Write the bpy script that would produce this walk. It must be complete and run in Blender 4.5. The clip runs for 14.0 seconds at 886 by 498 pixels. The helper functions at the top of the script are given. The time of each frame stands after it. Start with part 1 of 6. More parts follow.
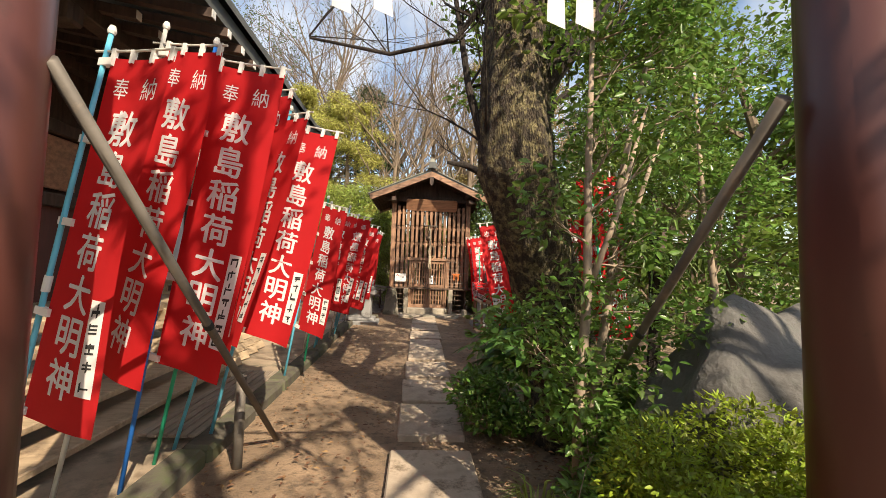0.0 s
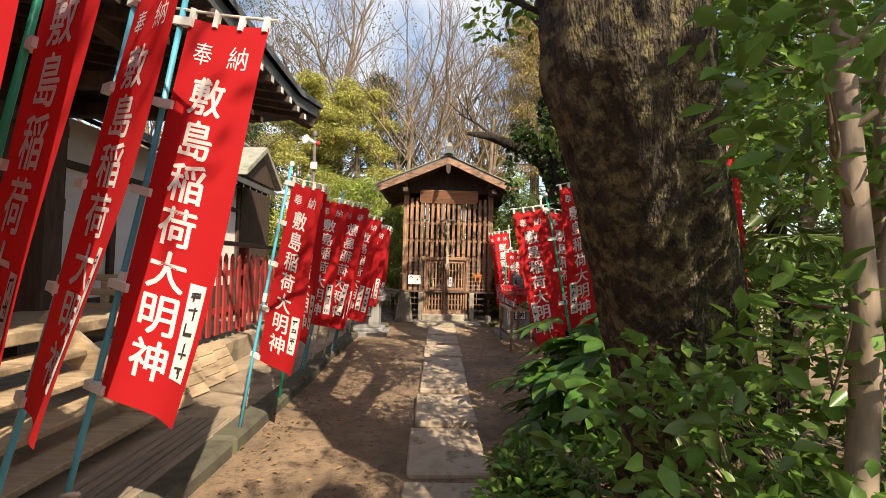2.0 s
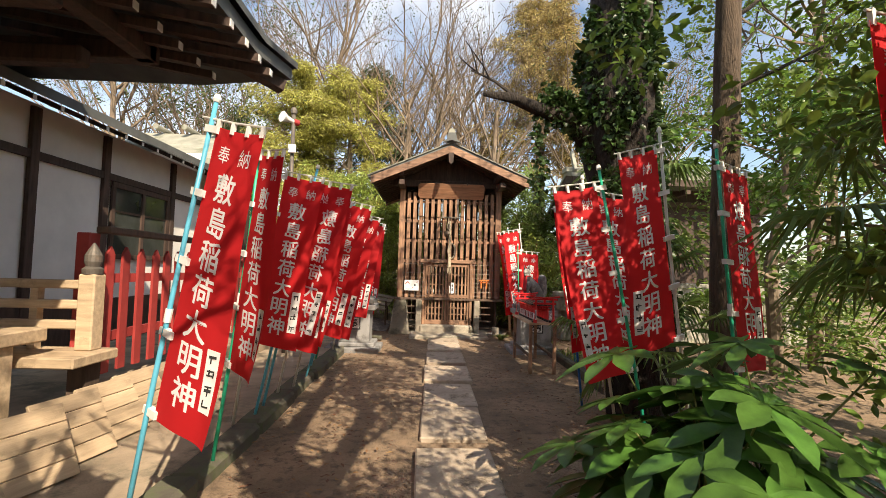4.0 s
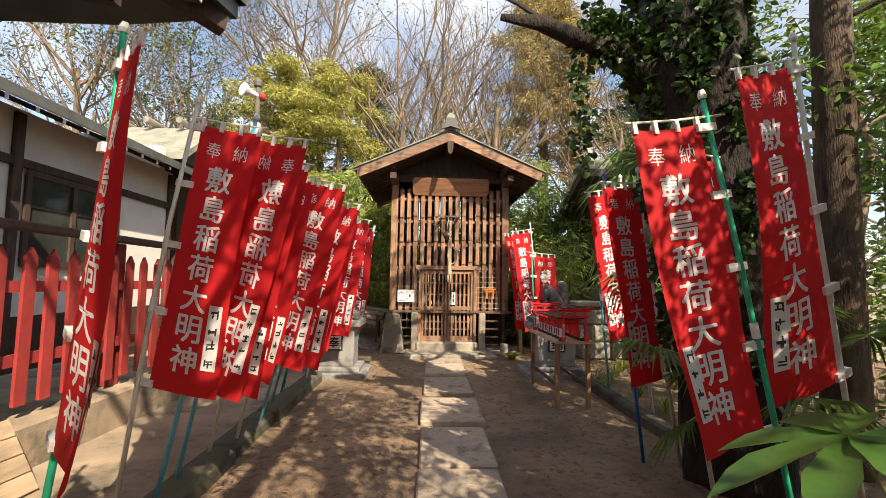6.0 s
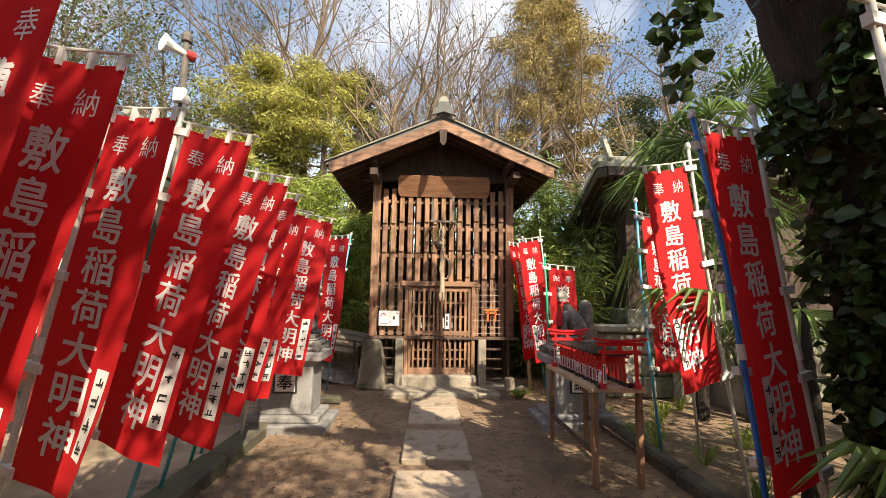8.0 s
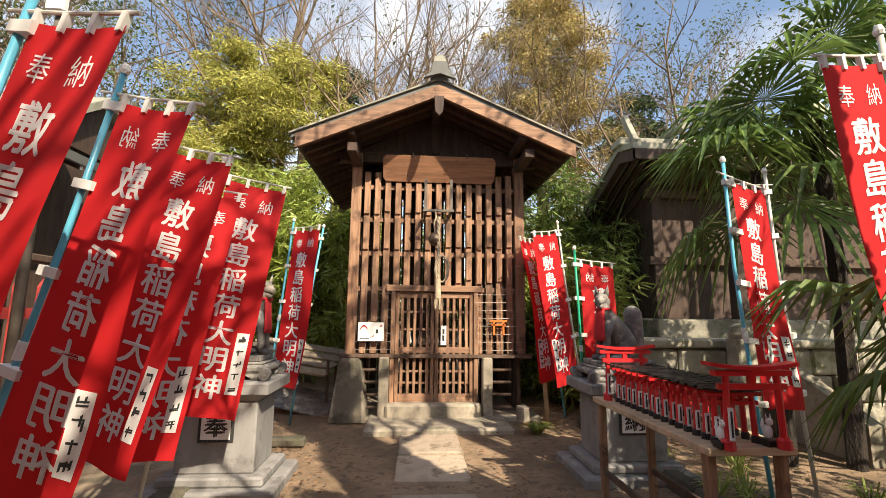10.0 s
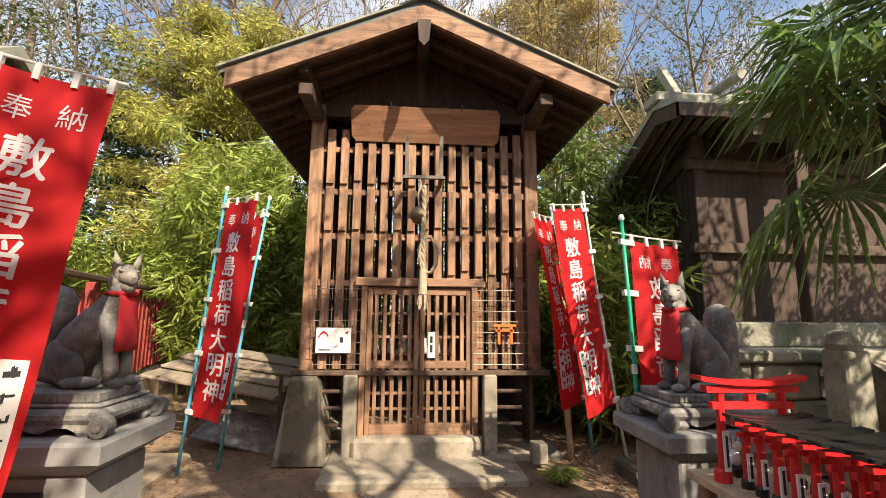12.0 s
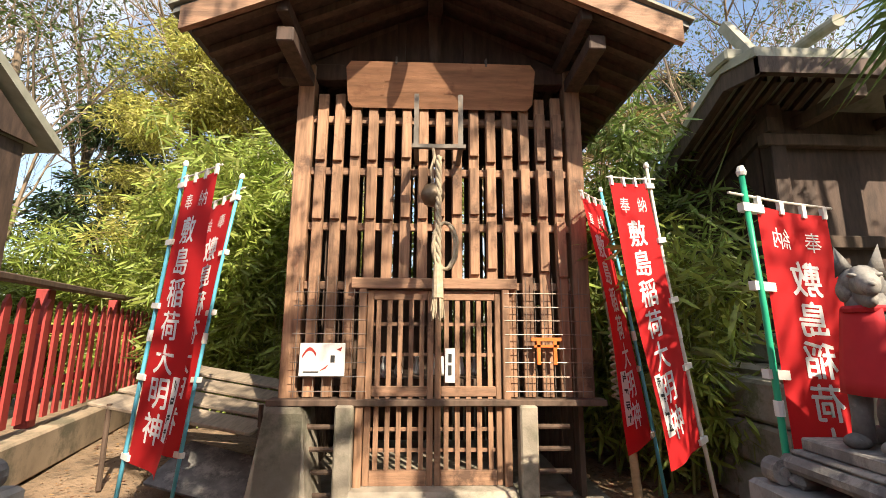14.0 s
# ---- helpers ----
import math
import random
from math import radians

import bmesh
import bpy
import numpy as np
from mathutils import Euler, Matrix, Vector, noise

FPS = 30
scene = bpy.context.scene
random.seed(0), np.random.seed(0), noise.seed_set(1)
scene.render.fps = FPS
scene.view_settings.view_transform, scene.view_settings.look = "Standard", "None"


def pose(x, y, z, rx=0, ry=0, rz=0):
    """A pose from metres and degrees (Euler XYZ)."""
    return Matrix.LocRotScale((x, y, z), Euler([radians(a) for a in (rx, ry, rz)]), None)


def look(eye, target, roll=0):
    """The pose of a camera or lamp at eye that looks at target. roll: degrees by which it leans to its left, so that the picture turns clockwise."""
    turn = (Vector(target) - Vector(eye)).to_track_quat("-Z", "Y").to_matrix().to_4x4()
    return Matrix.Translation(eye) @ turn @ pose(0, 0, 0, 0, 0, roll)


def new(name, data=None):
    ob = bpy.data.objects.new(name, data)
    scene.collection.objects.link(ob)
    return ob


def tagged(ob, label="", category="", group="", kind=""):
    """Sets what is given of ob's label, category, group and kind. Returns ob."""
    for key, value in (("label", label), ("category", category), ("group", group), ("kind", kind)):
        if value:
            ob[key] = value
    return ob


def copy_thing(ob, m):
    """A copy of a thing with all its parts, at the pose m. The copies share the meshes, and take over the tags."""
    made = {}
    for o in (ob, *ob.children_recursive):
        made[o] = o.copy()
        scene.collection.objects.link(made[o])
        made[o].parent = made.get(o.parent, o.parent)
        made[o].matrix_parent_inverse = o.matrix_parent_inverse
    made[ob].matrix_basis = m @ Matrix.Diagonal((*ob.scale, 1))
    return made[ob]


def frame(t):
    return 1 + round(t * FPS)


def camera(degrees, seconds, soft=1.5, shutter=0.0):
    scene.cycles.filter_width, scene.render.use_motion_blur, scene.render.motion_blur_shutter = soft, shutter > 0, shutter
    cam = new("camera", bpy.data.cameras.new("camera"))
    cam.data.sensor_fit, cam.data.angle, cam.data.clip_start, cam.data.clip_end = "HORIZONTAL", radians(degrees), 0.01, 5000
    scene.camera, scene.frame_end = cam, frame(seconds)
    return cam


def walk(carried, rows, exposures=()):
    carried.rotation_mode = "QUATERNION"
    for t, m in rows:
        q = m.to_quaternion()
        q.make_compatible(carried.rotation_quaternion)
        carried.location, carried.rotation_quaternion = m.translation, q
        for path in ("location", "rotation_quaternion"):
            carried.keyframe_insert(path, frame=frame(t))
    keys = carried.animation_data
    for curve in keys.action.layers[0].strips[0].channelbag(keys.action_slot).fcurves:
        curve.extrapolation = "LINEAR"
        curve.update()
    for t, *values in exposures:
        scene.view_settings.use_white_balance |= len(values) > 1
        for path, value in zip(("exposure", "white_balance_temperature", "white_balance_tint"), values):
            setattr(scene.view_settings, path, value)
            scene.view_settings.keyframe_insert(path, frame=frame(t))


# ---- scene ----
from mathutils.geometry import tessellate_polygon
cam = camera(89.9, 14.0, soft=0.6)
PATH = [
    (0, (-0.254, 1.154, 1.431), (-0.128, 3.148, 1.508), 2.1),
    (0.5, (-0.19, 1.539, 1.391), (-0.082, 3.535, 1.462), 1.9),
    (1, (-0.14, 1.997, 1.376), (-0.057, 3.995, 1.444), 1.7),
    (1.5, (-0.157, 2.422, 1.418), (-0.095, 4.42, 1.484), 1.6),
    (2, (-0.182, 2.763, 1.445), (-0.138, 4.761, 1.517), 1.4),
    (2.5, (-0.197, 3.043, 1.479), (-0.162, 5.041, 1.556), 1.7),
    (3, (-0.245, 3.411, 1.466), (-0.208, 5.409, 1.553), 1.8),
    (5.3, (-0.271, 5.041, 1.321), (-0.183, 7.036, 1.439), 1.1),
    (5.5, (-0.275, 5.173, 1.314), (-0.191, 7.168, 1.44), 1.1),
    (6, (-0.254, 5.514, 1.336), (-0.182, 7.507, 1.484), 0.9),
    (6.5, (-0.203, 5.858, 1.354), (-0.139, 7.85, 1.53), 1.0),
    (7, (-0.178, 6.245, 1.359), (-0.112, 8.234, 1.555), 0.7),
    (7.5, (-0.134, 6.581, 1.37), (-0.059, 8.569, 1.579), 1.0),
    (8, (-0.1, 7.006, 1.343), (-0.019, 8.991, 1.575), 0.9),
    (8.2, (-0.097, 7.159, 1.329), (-0.019, 9.144, 1.561), 1.0),
    (10.3, (-0.158, 8.605, 1.286), (-0.01, 10.577, 1.586), 0.6),
    (10.5, (-0.116, 8.761, 1.306), (0.035, 10.732, 1.609), 0.6),
    (11, (-0.06, 9.12, 1.325), (0.103, 11.09, 1.627), 0.5),
    (11.5, (-0.025, 9.444, 1.343), (0.143, 11.416, 1.635), 0.5),
    (12, (0.058, 9.804, 1.308), (0.203, 11.777, 1.599), 0.5),
    (12.5, (0.055, 10.129, 1.302), (0.182, 12.105, 1.583), 0.3),
    (13, (0.058, 10.43, 1.286), (0.163, 12.405, 1.582), 0.4),
    (13.5, (0.09, 10.655, 1.269), (0.175, 12.627, 1.589), 0.3),
    (14, (0.101, 10.787, 1.273), (0.169, 12.754, 1.631), 0.3),
]
walk(cam, [(t, look(eye, target, roll)) for t, eye, target, roll in PATH], exposures=((0.0, 0.78, 7300, 10), (5.0, 0.88, 7300, 10), (11.5, 0.94, 7300, 10), (14.0, 1.2, 7300, 10)))

# ---------------------------------------------------------------- light
SUN_DIR = Vector((0.36, -0.70, 0.66)).normalized()
world = bpy.data.worlds.new("sky")
scene.world = world
world.use_nodes = True
wn = world.node_tree.nodes
wl = world.node_tree.links
sky = wn.new("ShaderNodeTexSky")
sky.sky_type = "NISHITA"
sky.sun_disc = False
sky.sun_elevation = math.asin(SUN_DIR.z)
sky.sun_rotation = math.atan2(SUN_DIR.x, SUN_DIR.y)
sky.air_density, sky.dust_density, sky.ozone_density = 1.0, 1.2, 1.5
wn["Background"].inputs["Strength"].default_value = 0.14
# thin high cloud
geo = wn.new("ShaderNodeTexCoord")
cloud = wn.new("ShaderNodeTexNoise")
cloud.inputs["Scale"].default_value, cloud.inputs["Detail"].default_value = 3.0, 6.0
ramp = wn.new("ShaderNodeMapRange")
ramp.inputs["From Min"].default_value, ramp.inputs["From Max"].default_value = 0.45, 0.74
mixc = wn.new("ShaderNodeMix")
mixc.data_type = "RGBA"
mixc.inputs["B"].default_value = (5.4, 5.6, 6.0, 1)
wl.new(geo.outputs["Generated"], cloud.inputs["Vector"])
wl.new(cloud.outputs["Fac"], ramp.inputs["Value"])
wl.new(ramp.outputs["Result"], mixc.inputs["Factor"])
wl.new(sky.outputs["Color"], mixc.inputs["A"])
wl.new(mixc.outputs["Result"], wn["Background"].inputs["Color"])
sun = new("sun", bpy.data.lights.new("sun", "SUN"))
sun.data.energy, sun.data.angle, sun.data.color = 5.0, radians(0.53), (1.0, 0.90, 0.76)
sun.matrix_world = look(SUN_DIR * 30, (0, 0, 0))

# ---------------------------------------------------------------- materials
def mat(name, base, rough=0.7, var=0.25, scale=6.0, stretch=(1, 1, 1), bump=0.3, bump_scale=40.0, metal=0.0, dark=None,
        spots=0.0, spot_colour=(0.05, 0.06, 0.02), spot_scale=3.0, translucent=0.0, rand=0.0, island=0.0, dist=0.004):
    m = bpy.data.materials.new(name)
    m.use_nodes = True
    n, l = m.node_tree.nodes, m.node_tree.links
    b = n["Principled BSDF"]
    b.inputs["Roughness"].default_value, b.inputs["Metallic"].default_value = rough, metal
    co = n.new("ShaderNodeTexCoord")
    mp = n.new("ShaderNodeMapping")
    mp.inputs["Scale"].default_value = stretch
    l.new(co.outputs["Object"], mp.inputs["Vector"])
    big = n.new("ShaderNodeTexNoise")
    big.inputs["Scale"].default_value, big.inputs["Detail"].default_value, big.inputs["Roughness"].default_value = scale, 5.0, 0.62
    l.new(mp.outputs["Vector"], big.inputs["Vector"])
    fine = n.new("ShaderNodeTexNoise")
    fine.inputs["Scale"].default_value, fine.inputs["Detail"].default_value = bump_scale, 4.0
    l.new(mp.outputs["Vector"], fine.inputs["Vector"])
    mr = n.new("ShaderNodeMapRange")
    mr.inputs["From Min"].default_value, mr.inputs["From Max"].default_value = 0.3, 0.72
    l.new(big.outputs["Fac"], mr.inputs["Value"])
    mx = n.new("ShaderNodeMix")
    mx.data_type = "RGBA"
    lo = dark or tuple(c * (1 - var * 1.6) for c in base)
    hi = tuple(min(1, c * (1 + var * 0.7)) for c in base)
    mx.inputs["A"].default_value, mx.inputs["B"].default_value = (*lo, 1), (*hi, 1)
    l.new(mr.outputs["Result"], mx.inputs["Factor"])
    out = mx.outputs["Result"]
    if spots > 0:
        sp = n.new("ShaderNodeTexNoise")
        sp.inputs["Scale"].default_value, sp.inputs["Detail"].default_value = spot_scale, 7.0
        sp.inputs["Roughness"].default_value = 0.7
        l.new(co.outputs["Object"], sp.inputs["Vector"])
        sr = n.new("ShaderNodeMapRange")
        sr.inputs["From Min"].default_value, sr.inputs["From Max"].default_value = 0.62 - spots * 0.25, 0.72 - spots * 0.2
        l.new(sp.outputs["Fac"], sr.inputs["Value"])
        m2 = n.new("ShaderNodeMix")
        m2.data_type = "RGBA"
        m2.inputs["B"].default_value = (*spot_colour, 1)
        l.new(out, m2.inputs["A"])
        l.new(sr.outputs["Result"], m2.inputs["Factor"])
        out = m2.outputs["Result"]
    if rand > 0 or island > 0:
        src = n.new("ShaderNodeObjectInfo").outputs["Random"] if rand > 0 else n.new("ShaderNodeNewGeometry").outputs["Random Per Island"]
        amount = rand or island
        r2 = n.new("ShaderNodeMapRange")
        r2.inputs["To Min"].default_value, r2.inputs["To Max"].default_value = 1 - amount, 1 + amount
        l.new(src, r2.inputs["Value"])
        hs = n.new("ShaderNodeHueSaturation")
        l.new(r2.outputs["Result"], hs.inputs["Value"])
        if island > 0:
            r3 = n.new("ShaderNodeMapRange")
            r3.inputs["To Min"].default_value, r3.inputs["To Max"].default_value = 0.5 - 0.05 * island, 0.5 + 0.03 * island
            l.new(src, r3.inputs["Value"])
            l.new(r3.outputs["Result"], hs.inputs["Hue"])
        l.new(out, hs.inputs["Color"])
        out = hs.outputs["Color"]
    l.new(out, b.inputs["Base Color"])
    if bump > 0:
        bp = n.new("ShaderNodeBump")
        bp.inputs["Strength"].default_value, bp.inputs["Distance"].default_value = bump, dist
        l.new(fine.outputs["Fac"], bp.inputs["Height"])
        l.new(bp.outputs["Normal"], b.inputs["Normal"])
    if translucent > 0:
        tr = n.new("ShaderNodeBsdfTranslucent")
        l.new(out, tr.inputs["Color"])
        ms = n.new("ShaderNodeMixShader")
        ms.inputs["Fac"].default_value = translucent
        l.new(b.outputs["BSDF"], ms.inputs[1])
        l.new(tr.outputs["BSDF"], ms.inputs[2])
        l.new(ms.outputs["Shader"], n["Material Output"].inputs["Surface"])
    return m


EARTH = mat("earth", (0.29, 0.198, 0.125), 0.95, 0.35, 1.3, bump=1.0, bump_scale=60, spots=0.45, spot_colour=(0.13, 0.092, 0.06), spot_scale=13, dist=0.014)
CONCRETE = mat("concrete", (0.35, 0.305, 0.24), 0.9, 0.25, 2.5, bump=0.5, bump_scale=60, spots=0.5, spot_colour=(0.16, 0.15, 0.11), spot_scale=2.2)
PAVE = mat("pavement_concrete", (0.37, 0.285, 0.20), 0.92, 0.25, 1.8, bump=0.5, bump_scale=70, spots=0.45, spot_colour=(0.15, 0.13, 0.09), spot_scale=1.6)
SLAB = mat("slab_stone", (0.46, 0.37, 0.28), 0.9, 0.25, 4, bump=0.5, bump_scale=80, spots=0.4, spot_colour=(0.17, 0.13, 0.09), spot_scale=4, rand=0.12)
KERB = mat("kerb_stone", (0.12, 0.105, 0.08), 0.92, 0.35, 4, bump=0.6, bump_scale=50, spots=0.6, spot_colour=(0.09, 0.10, 0.05), spot_scale=4)
WOOD = mat("weathered_brown_timber", (0.33, 0.185, 0.11), 0.75, 0.35, 3, (9, 9, 0.9), 0.5, 30, spots=0.3, spot_colour=(0.10, 0.055, 0.035), spot_scale=3, rand=0.18)
WOODH = mat("weathered_brown_timber_level", (0.32, 0.18, 0.11), 0.75, 0.35, 3, (0.9, 9, 9), 0.5, 30, spots=0.3, spot_colour=(0.10, 0.055, 0.035), spot_scale=3, rand=0.12)
PLAQUE = mat("plaque_wood", (0.36, 0.18, 0.10), 0.55, 0.3, 2.5, (0.8, 6, 9), 0.3, 25, spots=0.2, spot_colour=(0.2, 0.09, 0.05))
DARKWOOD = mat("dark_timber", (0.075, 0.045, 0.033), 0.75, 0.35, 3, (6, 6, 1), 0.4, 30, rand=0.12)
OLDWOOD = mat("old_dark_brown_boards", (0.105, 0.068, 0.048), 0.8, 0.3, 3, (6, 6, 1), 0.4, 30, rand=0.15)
PALEWOOD = mat("pale_bare_timber", (0.50, 0.37, 0.24), 0.75, 0.2, 3, (1, 8, 8), 0.35, 35, spots=0.2, spot_colour=(0.27, 0.19, 0.12), rand=0.12)
GREYBOARD = mat("grey_decking", (0.30, 0.24, 0.18), 0.8, 0.25, 3, (8, 1, 8), 0.4, 35, rand=0.15)
REDPAINT = mat("faded_red_paint", (0.34, 0.042, 0.038), 0.55, 0.2, 5, bump=0.25, bump_scale=40, rand=0.12)
BRIGHTRED = mat("crimson_fence_paint", (0.36, 0.028, 0.026), 0.55, 0.2, 4, bump=0.2, bump_scale=40, rand=0.1)
TORIIRED = mat("small_torii_red_lacquer", (0.62, 0.02, 0.025), 0.35, 0.12, 8, bump=0.1, rand=0.1)
TORIIBLACK = mat("small_torii_black_lacquer", (0.015, 0.014, 0.014), 0.4, 0.1, 8, bump=0.1)
PILLAR = mat("oxide_red_steel_column", (0.10, 0.034, 0.028), 0.36, 0.2, 2, (1, 1, 0.4), 0.15, 25, spots=0.15, spot_colour=(0.06, 0.025, 0.02))
CLOTH = mat("red_banner_cloth", (0.62, 0.012, 0.018), 0.75, 0.06, 3, bump=0.25, bump_scale=900, translucent=0.42, rand=0.06, dist=0.001)
BIB = mat("red_bib_cloth", (0.50, 0.02, 0.03), 0.85, 0.1, 6, bump=0.3, bump_scale=300, dist=0.001)
LETTER = mat("white_print", (0.80, 0.79, 0.80), 0.8, 0.04, 5, bump=0.0, translucent=0.25)
LABEL = mat("white_label_cloth", (0.82, 0.81, 0.80), 0.8, 0.04, 5, bump=0.0, translucent=0.2)
INK = mat("black_ink", (0.025, 0.025, 0.025), 0.8, 0.05, 5, bump=0.0)
TAB = mat("white_cloth_tab", (0.78, 0.77, 0.74), 0.8, 0.06, 5, bump=0.0, translucent=0.15)
SKYPOLE = mat("light_blue_plastic_pole", (0.10, 0.42, 0.58), 0.35, 0.08, 4, bump=0.1, rand=0.1)
BLUEPOLE = mat("blue_plastic_pole", (0.02, 0.16, 0.55), 0.35, 0.08, 4, bump=0.1)
GREENPOLE = mat("green_plastic_pole", (0.01, 0.36, 0.20), 0.35, 0.08, 4, bump=0.1)
WHITEPOLE = mat("white_plastic_pole", (0.62, 0.60, 0.54), 0.4, 0.1, 4, bump=0.1, spots=0.25, spot_colour=(0.42, 0.38, 0.32))
METAL = mat("galvanised_steel", (0.15, 0.13, 0.11), 0.6, 0.25, 5, metal=0.35, bump=0.2, spots=0.3, spot_colour=(0.20, 0.15, 0.11))
WIRE = mat("steel_wire", (0.24, 0.20, 0.17), 0.45, 0.15, 5, metal=0.6, bump=0.0)
STONE = mat("carved_grey_stone", (0.17, 0.165, 0.16), 0.85, 0.35, 7, bump=0.6, bump_scale=60, spots=0.5, spot_colour=(0.30, 0.285, 0.26), spot_scale=6)
STONEPALE = mat("pale_fox_head_stone", (0.34, 0.31, 0.26), 0.85, 0.3, 9, bump=0.5, bump_scale=60)
PEDESTAL = mat("pedestal_concrete", (0.27, 0.265, 0.26), 0.8, 0.25, 3, (1, 1, 0.5), 0.35, 70, spots=0.4, spot_colour=(0.14, 0.135, 0.13), spot_scale=2.5)
ROCK = mat("grey_garden_rock", (0.115, 0.108, 0.10), 0.9, 0.3, 2.5, bump=0.9, bump_scale=22, spots=0.4, spot_colour=(0.10, 0.10, 0.09), spot_scale=4, dist=0.02)
BROWNROCK = mat("brown_garden_stone", (0.30, 0.24, 0.17), 0.9, 0.3, 5, bump=0.8, bump_scale=25, dist=0.01)
# pale speckle is moss and lichen, with small sun dapples painted in
BARK = mat("mossy_dappled_bark", (0.075, 0.056, 0.038), 0.95, 0.5, 9, (3, 3, 1), 1.0, 34, spots=0.56, spot_colour=(0.25, 0.21, 0.105), spot_scale=15, dist=0.05)
BROWNBARK = mat("brown_furrowed_bark", (0.11, 0.075, 0.05), 0.95, 0.4, 5, (4, 4, 0.7), 1.0, 26, dist=0.02)
BARK2 = mat("dark_bark", (0.034, 0.025, 0.019), 0.95, 0.4, 5, (3, 3, 1), 1.0, 26, dist=0.02)
PALEBARK = mat("pale_smooth_bark", (0.34, 0.26, 0.19), 0.85, 0.3, 6, (2, 2, 0.6), 0.5, 30, spots=0.2, spot_colour=(0.18, 0.14, 0.09))
FARBARK = mat("grey_brown_bark", (0.22, 0.165, 0.115), 0.9, 0.3, 4, (2, 2, 0.6), 0.6, 20)
WHITEWALL = mat("white_plaster", (0.74, 0.71, 0.66), 0.85, 0.08, 2, bump=0.2, bump_scale=50)
BROWNWALL = mat("reddish_brown_hall_wall", (0.10, 0.035, 0.028), 0.6, 0.2, 2, (1, 6, 1), 0.3, 30)
ROOFTILE = mat("dark_grey_copper_roof", (0.11, 0.115, 0.11), 0.6, 0.25, 3, bump=0.3, bump_scale=30)
ROOFPALE = mat("weathered_green_grey_roof", (0.29, 0.285, 0.23), 0.7, 0.2, 4, bump=0.4, bump_scale=25, spots=0.3, spot_colour=(0.16, 0.17, 0.11))
GLASSDARK = mat("window_glass", (0.05, 0.055, 0.05), 0.06, 0.3, 3, bump=0.02)
WHITEPAINT = mat("white_paint", (0.75, 0.74, 0.72), 0.6, 0.05, 5, bump=0.05)
ORANGE = mat("orange_paint", (0.65, 0.16, 0.03), 0.5, 0.1, 5, bump=0.05)
ROPE = mat("hemp_rope", (0.45, 0.37, 0.26), 0.9, 0.2, 30, bump=0.8, bump_scale=120)
BRONZE = mat("aged_bronze_bell", (0.16, 0.12, 0.085), 0.5, 0.3, 10, metal=0.7, bump=0.3)
PAPER = mat("white_paper", (0.85, 0.85, 0.86), 0.9, 0.03, 5, bump=0.0, translucent=0.3)
STONEWALL = mat("pale_retaining_stone", (0.34, 0.32, 0.26), 0.9, 0.3, 3, bump=0.7, bump_scale=25, spots=0.4, spot_colour=(0.16, 0.17, 0.09), spot_scale=4, rand=0.15, dist=0.012)
LITTER = mat("brown_fallen_leaves", (0.24, 0.13, 0.06), 0.9, 0.3, 10, bump=0.2, island=0.5)


def leafmat(name, base, rough=0.45, translucent=0.35, island=0.45):
    return mat(name, base, rough, 0.25, 12, bump=0.0, translucent=translucent, island=island)


LEAF_GLOSSY = leafmat("glossy_evergreen_leaf", (0.15, 0.27, 0.055), 0.3, 0.45)
LEAF_CANOPY = leafmat("canopy_leaf", (0.16, 0.25, 0.045), 0.4, 0.42)
LEAF_AZALEA = leafmat("yellow_green_azalea_leaf", (0.26, 0.34, 0.03), 0.5)
LEAF_FATSIA = leafmat("fatsia_leaf", (0.09, 0.21, 0.04), 0.35, 0.35, 0.2)
LEAF_BAMBOO = leafmat("bamboo_leaf", (0.31, 0.385, 0.085), 0.45, 0.42)
LEAF_BAMBOO_DARK = leafmat("dark_bamboo_leaf", (0.19, 0.27, 0.07), 0.45)
LEAF_CONIFER = leafmat("yellow_green_conifer_needles", (0.46, 0.45, 0.12), 0.7, 0.4)
LEAF_CONIFER_DARK = leafmat("dark_conifer_needles", (0.05, 0.09, 0.03), 0.7, 0.2)
LEAF_BROWN = leafmat("brown_autumn_conifer_needles", (0.43, 0.345, 0.14), 0.75, 0.35)
LEAF_PALM = leafmat("palm_frond", (0.15, 0.23, 0.06), 0.4, 0.35, 0.3)
LEAF_IVY = leafmat("ivy_leaf", (0.05, 0.10, 0.025), 0.4, 0.2)
LEAF_FAR = leafmat("far_woodland_leaf", (0.10, 0.14, 0.045), 0.7, 0.3)
CULM = mat("bamboo_culm", (0.20, 0.24, 0.08), 0.4, 0.2, 4, bump=0.1)

